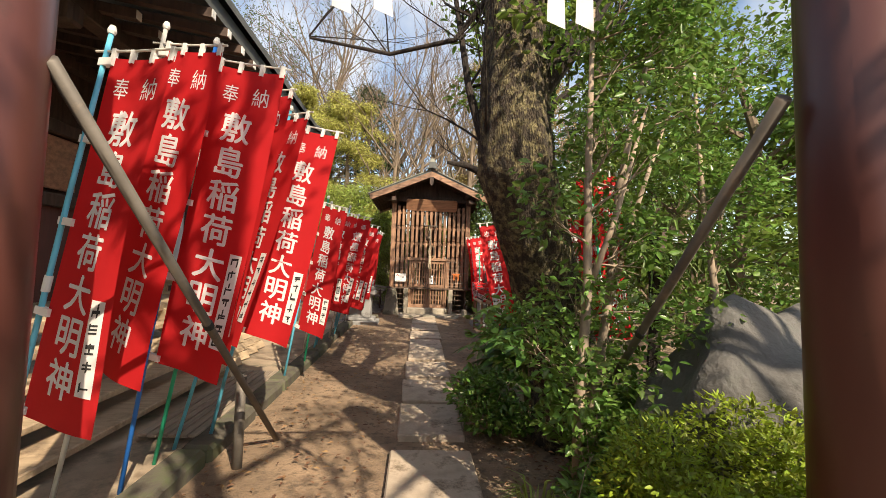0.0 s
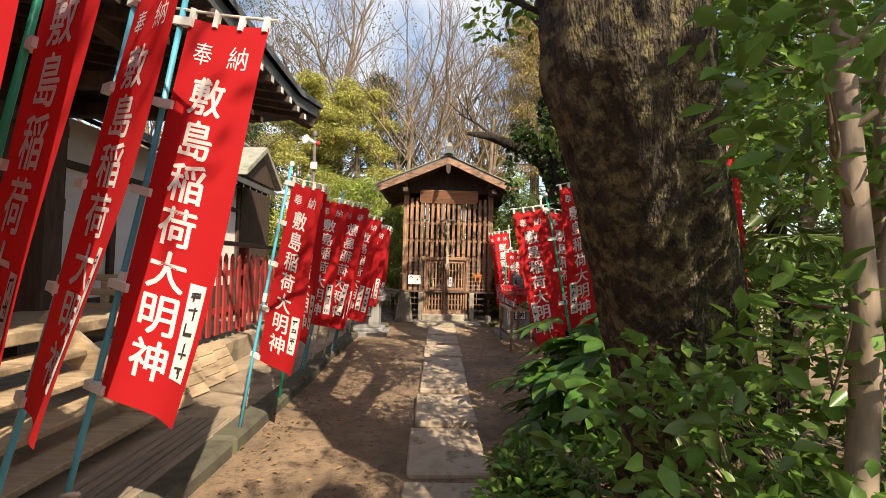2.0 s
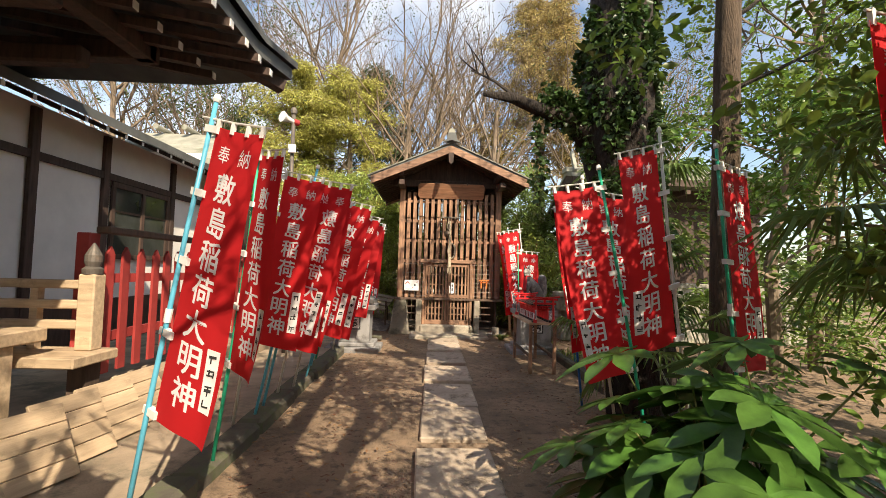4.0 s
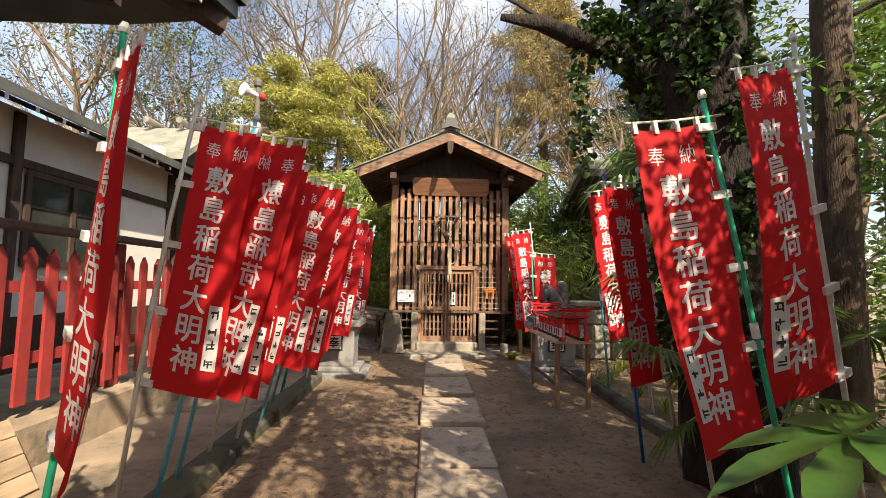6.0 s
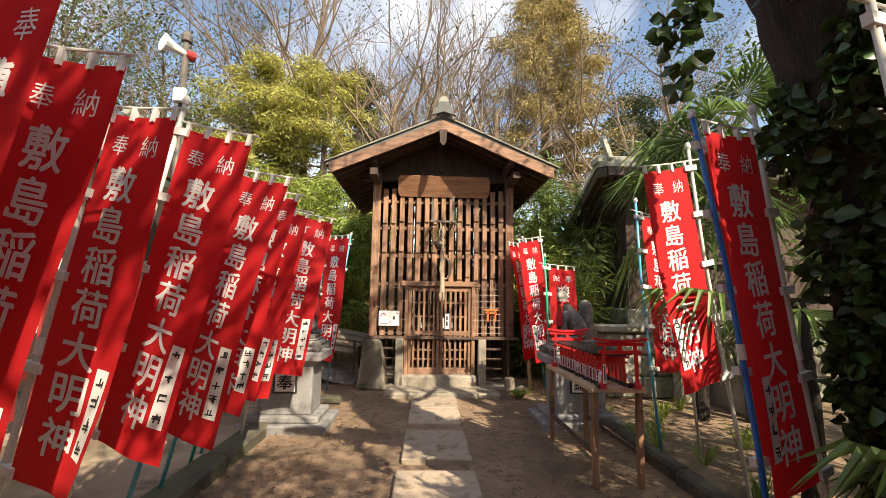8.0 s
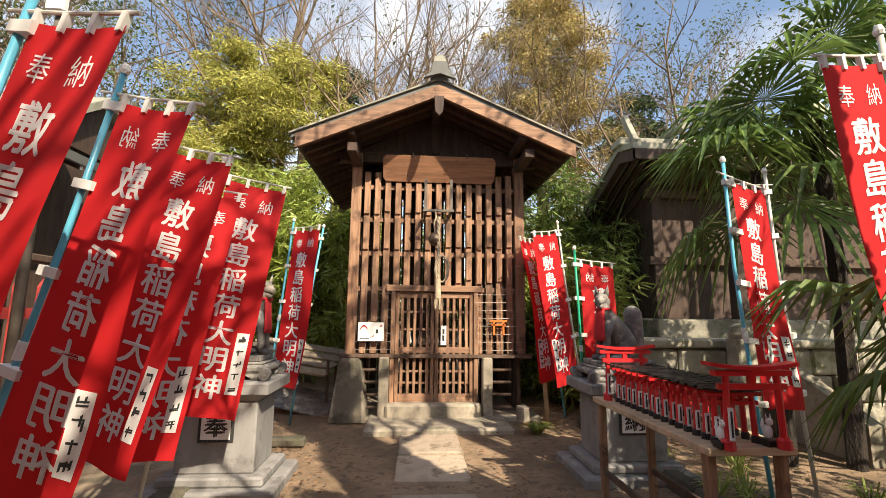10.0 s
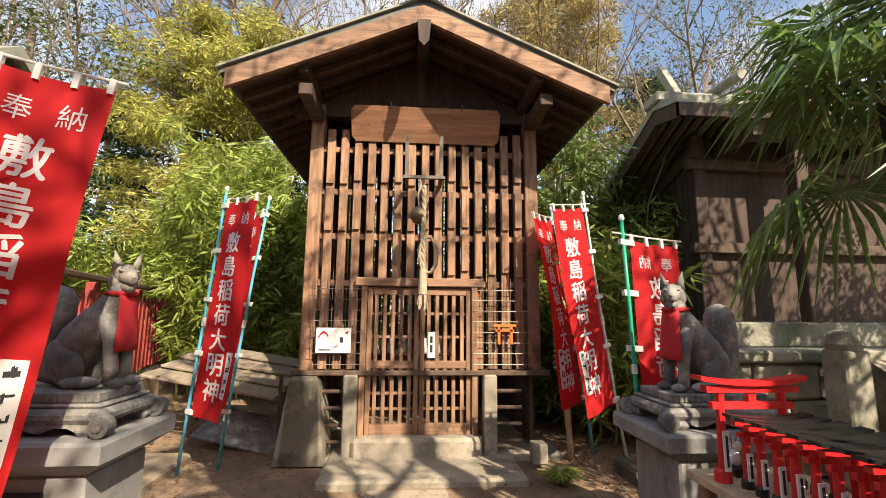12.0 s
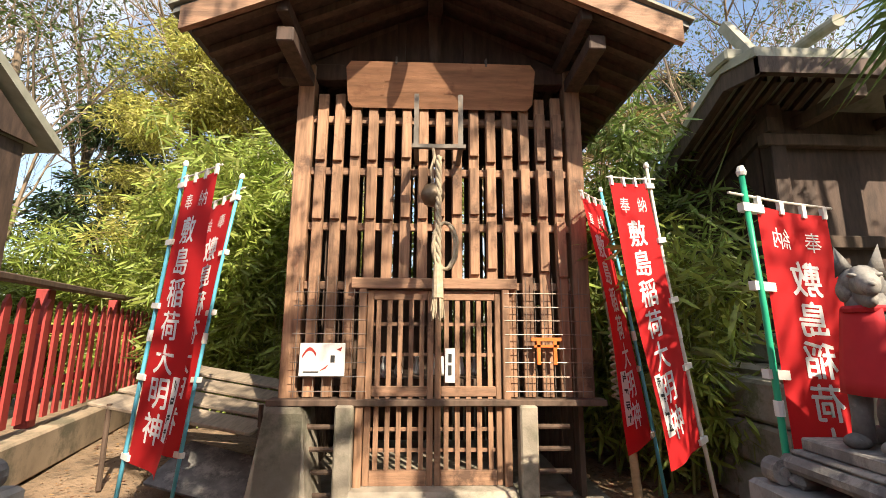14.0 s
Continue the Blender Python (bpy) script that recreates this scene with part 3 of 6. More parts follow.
    for x in (-0.35, 0.35):
        p("board_hook", Mesh().tube([(CX + x, 13.93, 3.3), (CX + x, 13.93, 3.36), (CX + x, 14.0, 3.37)], 0.008, 6), METAL, parent=pl)
    # wire mesh panels beside the doors
    for xa, xb in ((-0.84, -0.36), (0.70, 1.27)):
        m = Mesh()
        k = 0
        while xa + k * 0.067 <= xb:
            m.tube([(xa + k * 0.067, 14.085, 0.80), (xa + k * 0.067, 14.085, 1.66)], 0.0032, 5)
            k += 1
        k = 0
        while 0.84 + k * 0.1 < 1.64:
            m.tube([(xa - 0.03, 14.079, 0.84 + k * 0.1), (xb + 0.03, 14.079, 0.84 + k * 0.1)], 0.0032, 5)
            k += 1
        p("wire_mesh", m, WIRE, "rusting welded wire mesh")
    # hanger frame for the bell
    m = Mesh()
    for x in (CX - 0.20, CX + 0.12):
        m.box((x, 13.78, 2.55), (x + 0.035, 13.80, 2.97)).box((x, 13.78, 2.55), (x + 0.035, 14.13, 2.575))
    m.box((CX - 0.215, 13.775, 2.552), (CX + 0.175, 13.81, 2.58))
    p("bell_bracket", m, METAL, "pale steel bell bracket")
    return b


shrine = shrine_building()

BX = 0.13
bell = thing("suzu_bell", "round bronze shrine bell with thick hemp pull rope and tassel", "bell", at=(BX, 13.79, 2.2))
part("chain", Mesh().tube([(0, 0, 0.36), (0.01, 0, 0.28), (-0.01, 0, 0.2), (0, 0, 0.09)], 0.012, 8), ROPE, bell)
part("bell_body", Mesh().lathe([(0.02, 0.085), (0.055, 0.07), (0.078, 0.03), (0.085, 0.008), (0.085, -0.008), (0.078, -0.03), (0.06, -0.06), (0.02, -0.078)], (0, 0, 0), 20), BRONZE, bell, smooth=True)
m = Mesh()
for ph in (0, 2.1, 4.2):
    m.tube([(0.04 + 0.012 * math.cos(ph + k * 0.9), -0.06 + 0.012 * math.sin(ph + k * 0.9), 0.27 - k * 0.028) for k in range(34)], 0.013, 6)
part("rope", m, ROPE, bell, smooth=True)
m = Mesh()
for ph in (0, 2.1, 4.2):
    m.tube([(0.085 + 0.075 * math.sin(k * 0.3) + 0.01 * math.cos(ph + k * 0.9), -0.06 + 0.01 * math.sin(ph + k * 0.9), -0.37 + 0.16 * math.cos(k * 0.3)) for k in range(23)], 0.011, 6)
part("rope_loop", m, ROPE, bell, smooth=True)
m = Mesh()
m.tube([(0.04, -0.06, -0.5), (0.04, -0.06, -0.72)], [0.032, 0.04], 10)
for k in range(40):
    a = random.uniform(0, 6.28)
    r = random.uniform(0.01, 0.05)
    m.tube([(0.04 + 0.03 * math.cos(a), -0.06 + 0.03 * math.sin(a), -0.70), (0.04 + r * 1.2 * math.cos(a), -0.06 + r * 1.2 * math.sin(a), -0.83 + random.uniform(-0.04, 0.03))], 0.004, 4)
part("tassel", m, ROPE, bell, "pale frayed rope tassel")

# notices and offerings at the front
sign = thing("notice_board", "white notice with a red brush stroke wired to the mesh", "sign", at=(-0.64, 14.05, 1.06))
part("panel", Mesh().box((-0.16, 0, -0.115), (0.16, 0.012, 0.115), bevel=0.003), WHITEPAINT, sign)
m = Mesh()
arc = [(-0.14 + 0.012 * k, 0.02 + 0.055 * math.sin(k * 0.36)) for k in range(9)]
for (xa, za), (xb, zb) in zip(arc, arc[1:]):
    m.add([(xa, -0.003, za - 0.012), (xb, -0.003, zb - 0.012), (xb, -0.003, zb + 0.012), (xa, -0.003, za + 0.012)], [(0, 1, 2, 3)])
m.add([(0.10, -0.003, 0.07), (0.14, -0.003, 0.09), (0.13, -0.003, 0.06)], [(0, 1, 2)]).add([(-0.02, -0.003, -0.08), (0.05, -0.003, -0.03), (0.03, -0.003, -0.06)], [(0, 1, 2)])
part("red_stroke", m, BRIGHTRED, sign)
m = Mesh()
m.box((-0.13, -0.003, -0.09), (-0.02, -0.001, -0.08)).box((0.06, -0.003, -0.02), (0.09, -0.001, 0.03))
part("print", m, INK, sign)
slip = thing("paper_slip", "white paper slip with black writing on the door rail", "notice", at=(0.27, 14.09, 1.02))
part("paper", Mesh().box((-0.035, 0, -0.12), (0.035, 0.006, 0.12)), PAPER, slip)
part("writing", Mesh().box((-0.012, -0.003, 0.02), (0.012, -0.001, 0.08)).box((-0.014, -0.003, -0.07), (0.012, -0.001, 0.0)), INK, slip)
mini = thing("orange_torii_plaque", "small orange wooden torii hung on the wire mesh", "votive torii", at=(0.97, 14.05, 1.15))
m = Mesh()
m.box((-0.11, 0, 0.045), (0.11, 0.02, 0.07)).box((-0.09, 0, 0.0), (0.09, 0.02, 0.018)).box((-0.07, 0, -0.12), (-0.045, 0.02, 0.045)).box((0.05, 0, -0.12), (0.075, 0.02, 0.045))
part("frame", m, ORANGE, mini)
for k in range(7):
    pos = (-0.28 + 0.14 * k + random.uniform(-0.03, 0.03), 15.0 + random.uniform(0, 0.3), 0.84)
    f = thing("offering_figure", "small white porcelain fox figure on the inner shelf", "figurine", "figures on the inner shelf", at=pos)
    part("body", Mesh().lathe([(0.03, 0), (0.045, 0.03), (0.03, 0.1), (0.018, 0.14), (0.022, 0.17), (0.004, 0.2)], (0, 0, 0), 10), WHITEPAINT, f, smooth=True)

# ---------------------------------------------------------------- stone foxes on pedestals
def fox_statue(x, y, z, face, head, bib_label, pale, size=1.0):
    """Seated stone fox in one mesh, facing along its own -y; face turns it."""
    m = Mesh()
    m.tube([(0, 0.19, 0.05), (0, 0.15, 0.12), (0, 0.08, 0.21), (0, 0.0, 0.30), (0, -0.06, 0.37), (0, -0.09, 0.44), (0, -0.10, 0.50)], [0.05, 0.10, 0.112, 0.10, 0.088, 0.064, 0.055], 16)
    m.ball((0, -0.075, 0.33), (0.075, 0.055, 0.09))
    for s in (-1, 1):
        m.tube([(s * 0.055, -0.07, 0.34), (s * 0.06, -0.105, 0.22), (s * 0.058, -0.115, 0.10), (s * 0.058, -0.12, 0.02)], [0.05, 0.038, 0.031, 0.034], 12)
        m.ball((s * 0.058, -0.15, 0.022), (0.034, 0.052, 0.026))
        m.ball((s * 0.075, 0.10, 0.115), (0.055, 0.085, 0.125), Matrix.Rotation(radians(-30), 3, "X"), wob=0.05, seed=3)
        m.ball((s * 0.10, 0.0, 0.028), (0.038, 0.105, 0.03))
    m.tube([(0, 0.16, 0.035), (0, 0.235, 0.06), (0, 0.27, 0.14), (0, 0.255, 0.25), (0, 0.235, 0.34), (0, 0.23, 0.42), (0, 0.232, 0.465), (0, 0.235, 0.485)], [0.04, 0.052, 0.062, 0.075, 0.088, 0.085, 0.06, 0.015], 14)
    h = Mesh()
    h.ball((0, 0.005, 0.03), (0.072, 0.074, 0.058), wob=0.06, seed=4)
    h.tube([(0, -0.02, 0.03), (0, -0.06, 0.02), (0, -0.10, 0.008), (0, -0.128, 0.004), (0, -0.136, 0.002)], [0.058, 0.046, 0.033, 0.026, 0.014], 14)
    h.tube([(0, -0.01, -0.012), (0, -0.06, -0.03), (0, -0.10, -0.034), (0, -0.112, -0.032)], [0.05, 0.032, 0.022, 0.008], 10)
    h.ball((0, -0.134, 0.014), (0.012, 0.009, 0.008))
    for s in (-1, 1):
        h.ball((s * 0.050, 0.012, 0.004), (0.034, 0.046, 0.044), wob=0.08, seed=6)
        h.ball((s * 0.034, -0.052, 0.048), (0.022, 0.026, 0.009), Matrix.Rotation(radians(-14 * s), 3, "Y"))
        h.add([(s * 0.016, -0.022, 0.074), (s * 0.080, 0.0, 0.048), (s * 0.070, 0.004, 0.160), (s * 0.046, 0.046, 0.066), (s * 0.047, 0.0, 0.074)], [(0, 4, 2), (4, 1, 2), (1, 3, 2), (3, 0, 2), (0, 3, 1, 4)])
    turn = Matrix.Translation((0, -0.105, 0.51)) @ Matrix.Rotation(radians(head), 4, "Z")
    k0 = len(m.f)
    m.add([turn @ Vector((q[0] * 0.88, q[1], q[2])) for q in h.v], h.f)
    f = solid("fox_statue", m, STONE, "seated weathered grey stone fox on a tall pedestal", "statue", "guardian foxes", smooth=True)
    f.matrix_world = pose(x, y, z, 0, 0, face) @ Matrix.Diagonal((size, size, size * 1.07, 1))
    # a pale head takes a lighter stone than the body
    if pale:
        f.data.materials.append(STONEPALE)
        for q in f.data.polygons:
            q.material_index = 1 if q.index >= k0 else 0
    bb = Mesh()
    w = 7
    for j in range(7):
        for i in range(w):
            u = i / (w - 1) - 0.5
            v = j / 6
            bb.v.append((u * (0.14 + 0.05 * v), -0.155 - 0.016 * math.sin(v * 1.6) - 0.006 * math.cos(u * 14) * v + 0.10 * u * u, 0.45 - 0.28 * v))
    for j in range(6):
        for i in range(w - 1):
            a = j * w + i
            bb.f.append((a, a + 1, a + w + 1, a + w))
    band = Mesh().tube([(0.068 * math.cos(a), -0.092 + 0.068 * math.sin(a), 0.45) for a in [k * 0.393 for k in range(17)]], 0.012, 6)
    bib = thing("red_bib", bib_label, "bib", "bibs of the foxes")
    bib.matrix_world = pose(x, y, z, 0, 0, face) @ Matrix.Diagonal((size, size, size * 1.07, 1))
    c = part("cloth", bb, BIB, bib, smooth=True)
    sol = c.modifiers.new("thick", "SOLIDIFY")
    sol.thickness = 0.005
    part("neck_band", band, BIB, bib)


def pedestal(x, y, face, high=1.0):
    t = thing("stone_pedestal", "grey concrete pedestal with carved scroll-footed top", "pedestal", "fox pedestals")
    t.matrix_world = pose(x, y, 0, 0, 0, face) @ Matrix.Diagonal((0.92, 0.72, high, 1))
    part("plinth", Mesh().box((-0.50, -0.50, -0.05), (0.50, 0.50, 0.07), bevel=0.02).box((-0.40, -0.40, 0.071), (0.40, 0.40, 0.14), bevel=0.015), PEDESTAL, t)
    part("shaft", Mesh().box((-0.30, -0.30, 0.14), (0.30, 0.30, 0.64), bevel=0.012), PEDESTAL, t)
    cap = Mesh()
    pr = [(0.30, 0.641), (0.40, 0.70), (0.40, 0.77), (0.385, 0.785)]
    for r, z in pr:
        cap.v += [(-r, -r, z), (r, -r, z), (r, r, z), (-r, r, z)]
    for k in range(3):
        for i in range(4):
            cap.f.append((k * 4 + i, k * 4 + (i + 1) % 4, k * 4 + 4 + (i + 1) % 4, k * 4 + 4 + i))
    cap.f += [(3, 2, 1, 0), (12, 13, 14, 15)]
    part("cap", cap, PEDESTAL, t)
    st = part("stand_slab", Mesh().box((-0.34, -0.29, 0.835), (0.34, 0.29, 0.895), bevel=0.02), STONE, t, "dark carved stand with a wavy apron")
    apron = [(-0.30, 0.834)] + [(-0.30 + 0.06 * k, 0.812 + 0.016 * math.sin(k * 1.9)) for k in range(11)] + [(0.30, 0.834)]
    part("apron", Mesh().prism(apron, 0.03, Matrix.Translation((0, -0.275, 0))), STONE, st)
    for sx in (-1, 1):
        for sy in (-1, 1):
            foot = Mesh().box((sx * 0.27 - 0.06, sy * 0.23 - 0.06, 0.786), (sx * 0.27 + 0.06, sy * 0.23 + 0.06, 0.834), bevel=0.02)
            foot.tube([(sx * 0.34, sy * 0.29 - 0.04, 0.832), (sx * 0.34, sy * 0.29 + 0.04, 0.832)], 0.045, 14)
            foot.tube([(sx * 0.34, sy * 0.29 - 0.05, 0.832), (sx * 0.34, sy * 0.29 + 0.05, 0.832)], 0.02, 10)
            part("scroll_foot", foot, STONE, st)
    tp = Mesh().box((-0.31, -0.25, 0.896), (0.31, 0.25, 0.915), bevel=0.008).box((-0.28, -0.22, 0.916), (0.28, 0.22, 0.96), bevel=0.006)
    for k in range(18):
        xx = -0.27 + k * 0.0315
        tp.box((xx, -0.228, 0.92), (xx + 0.018, -0.2205, 0.955))
    part("fluted_top", tp, STONE, t)
    fr = part("plate_frame", Mesh().box((-0.135, -0.318, 0.36), (0.135, -0.301, 0.58), bevel=0.004), INK, t, "black framed plate")
    part("plate", Mesh().box((-0.112, -0.323, 0.38), (0.112, -0.3185, 0.56)), WHITEPAINT, fr)
    return t


LX, LY, RX, RY = -1.53, 12.06, 1.66, 12.22
ped_l = pedestal(LX, LY, 0)
ped_r = pedestal(RX, RY, 0, 0.95)
fox_statue(LX + 0.11, LY + 0.02, 0.96, 88, -42, "red cloth bib tied on the stone fox with the pale head", True, 0.9)
fox_statue(RX - 0.05, RY - 0.02, 0.912, -80, 46, "red cloth bib tied on the dark stone fox", False, 0.9)

# ---------------------------------------------------------------- offering table with small torii
TY0, TY1, TZ = 10.33, 11.55, 0.72
table = thing("offering_table", "narrow brown wooden table on thin square legs", "table", at=(1.36, 10.95, 0))
part("tabletop", Mesh().box((-0.21, -0.62, TZ - 0.035), (0.21, 0.62, TZ), bevel=0.005), PALEWOOD, table, "brown plank top")
for sx in (-1, 1):
    for sy in (-1, 1):
        part("leg", Mesh().box((sx * 0.17 - 0.022, sy * 0.56 - 0.022, 0), (sx * 0.17 + 0.022, sy * 0.56 + 0.022, TZ - 0.036), bevel=0.004), WOOD, table)
    part("stretcher", Mesh().box((sx * 0.17 - 0.012, -0.54, 0.22), (sx * 0.17 + 0.012, 0.54, 0.255)), OLDWOOD, table)


def small_torii(h, w, black_top, name, label):
    t = thing(name, label, "votive torii", "small torii on the offering table")
    for s in (-1, 1):
        part("post", Mesh().tube([(s * w * 0.36, 0, 0.0), (s * w * 0.33, 0, h * 0.93)], h * (0.055 if black_top else 0.042), 8), TORIIRED, t)
        part("foot", Mesh().lathe([(h * 0.085, 0), (h * 0.08, h * 0.1), (h * 0.06, h * 0.13)], (s * w * 0.36, 0, 0), 8), TORIIBLACK if black_top else TORIIRED, t)
    part("tie_beam", Mesh().box((-w * 0.44, -h * 0.035, h * 0.70), (w * 0.44, h * 0.035, h * 0.77)), TORIIRED, t)
    part("strut", Mesh().box((-h * 0.04, -h * 0.03, h * 0.77), (h * 0.04, h * 0.03, h * 0.87)), TORIIRED, t)
    part("lintel", Mesh().box((-w * 0.5, -h * 0.05, h * 0.865), (w * 0.5, h * 0.05, h * 0.93)), TORIIRED, t)
    cap = Mesh()
    for k in range(7):
        u = k / 6 - 0.5
        z = h * (0.93 + 0.22 * u * u)
        for dy in (-0.09, 0.09):
            cap.v += [(u * w * 1.15, dy * h, z + 0.001), (u * w * 1.15, dy * h, z + h * 0.05)]
    for k in range(6):
        a = k * 4
        cap.f += [(a, a + 4, a + 5, a + 1), (a + 2, a + 3, a + 7, a + 6), (a + 1, a + 5, a + 7, a + 3), (a, a + 2, a + 6, a + 4)]
    cap.f += [(0, 1, 3, 2), (24, 26, 27, 25)]
    part("cap", cap, TORIIBLACK if black_top else TORIIRED, t)
    tag = part("name_tag", Mesh().box((-w * 0.36 - 0.011, -h * 0.075 - 0.006, h * 0.12), (-w * 0.36 + 0.011, -h * 0.075, h * 0.50)), WHITEPAINT, t, "white name tag")
    part("writing", Mesh().box((-w * 0.36 - 0.004, -h * 0.075 - 0.008, h * 0.16), (-w * 0.36 + 0.004, -h * 0.075 - 0.0065, h * 0.46)), INK, tag)
    return t


first = small_torii(0.24, 0.27, True, "small_torii", "small red wooden torii with black cap and white tag")
first.matrix_world = pose(1.34, TY0 + 0.08, TZ, 0, 0, -90 + 90)
for k in range(1, 15):
    copy_thing(first, pose(1.34 + random.uniform(-0.006, 0.006), TY0 + 0.08 + k * 0.068, TZ, 0, 0, random.uniform(-2, 2)))
big = small_torii(0.36, 0.36, False, "small_torii", "taller plain red torii at the end of the row")
big.matrix_world = pose(1.33, TY1 - 0.12, TZ, 0, 0, 0)
big2 = copy_thing(big, pose(1.36, TY0 - 0.02, TZ, 0, 0, 0))
for pos in ((1.30, TY1 - 0.06), (1.22, TY0 + 0.0), (1.46, TY0 + 0.03)):
    f = thing("fox_figurine", "small white porcelain fox on a gold and black stand", "figurine", "fox figurines on the table", at=(*pos, TZ))
    part("stand", Mesh().box((-0.03, -0.03, 0), (0.03, 0.03, 0.03), bevel=0.004), TORIIBLACK, f)
    m = Mesh().ball((0, 0.006, 0.06), (0.018, 0.024, 0.03)).ball((0, -0.008, 0.105), (0.015, 0.017, 0.017)).tube([(0, 0.02, 0.05), (0, 0.035, 0.08), (0, 0.03, 0.11)], [0.006, 0.01, 0.003], 6)
    for s in (-1, 1):
        m.tube([(s * 0.009, -0.005, 0.115), (s * 0.011, -0.004, 0.14)], [0.006, 0.001], 5)
    part("fox", m, WHITEPAINT, f, smooth=True)

# ---------------------------------------------------------------- banners
GLYPHS = {}


def glyph(ch):
    """Flat vertices (the third value counts overlapping strokes) and faces of one character, centred, about one unit high."""
    if ch not in GLYPHS:
        cu = bpy.data.curves.new("glyph", "FONT")
        cu.body, cu.size = ch, 1.0
        ob = bpy.data.objects.new("glyph", cu)
        scene.collection.objects.link(ob)
        outline = ob.to_curve(bpy.context.evaluated_depsgraph_get())
        loops = []
        for sp in outline.splines:
            bz = list(sp.bezier_points)
            pts = []
            for a, b in zip(bz, bz[1:] + bz[:1]):
                n = 3 if (a.handle_right - a.co).length + (b.handle_left - b.co).length > 0.02 else 1
                straight = (b.co - a.co).length
                bend = (a.handle_right - a.co).length + (b.handle_left - a.handle_right).length + (b.co - b.handle_left).length
                if bend - straight < 0.002:
                    n = 1
                for k in range(n):
                    t = k / n
                    q = a.co * (1 - t) ** 3 + a.handle_right * 3 * t * (1 - t) ** 2 + b.handle_left * 3 * t * t * (1 - t) + b.co * t ** 3
                    pts.append((q.x, q.y))
            area = sum(p[0] * q[1] - q[0] * p[1] for p, q in zip(pts, pts[1:] + pts[:1])) / 2
            if len(pts) > 2:
                loops.append((area, pts))
        ob.to_curve_clear()
        bpy.data.objects.remove(ob)
        bpy.data.curves.remove(cu)
        sign = 1 if max(loops, key=lambda q: abs(q[0]))[0] > 0 else -1

        def inside(p, poly):
            hit = False
            for a, b in zip(poly, poly[1:] + poly[:1]):
                if (a[1] > p[1]) != (b[1] > p[1]) and p[0] < a[0] + (p[1] - a[1]) / (b[1] - a[1]) * (b[0] - a[0]):
                    hit = not hit
            return hit
        outers = [[p] for a, p in loops if a * sign > 0]
        for a, p in loops:
            if a * sign < 0:
                home = [o for o in outers if inside(p[0], o[0])]
                if home:
                    home[-1].append(p)
        verts, faces = [], []
        for level, group in enumerate(outers):
            k = len(verts)
            verts += [(x, y, level) for q in group for x, y in q]
            tri = tessellate_polygon([[Vector((x, y, 0)) for x, y in q] for q in group])
            faces += [tuple(k + i for i in f) for f in tri]
        v = np.array(verts, float)
        lo, hi = v[:, :2].min(0), v[:, :2].max(0)
        v[:, :2] = (v[:, :2] - (lo + hi) / 2) / max(hi[1] - lo[1], hi[0] - lo[0], 0.01)
        GLYPHS[ch] = (v, faces)
    return GLYPHS[ch]


FH = 1.80


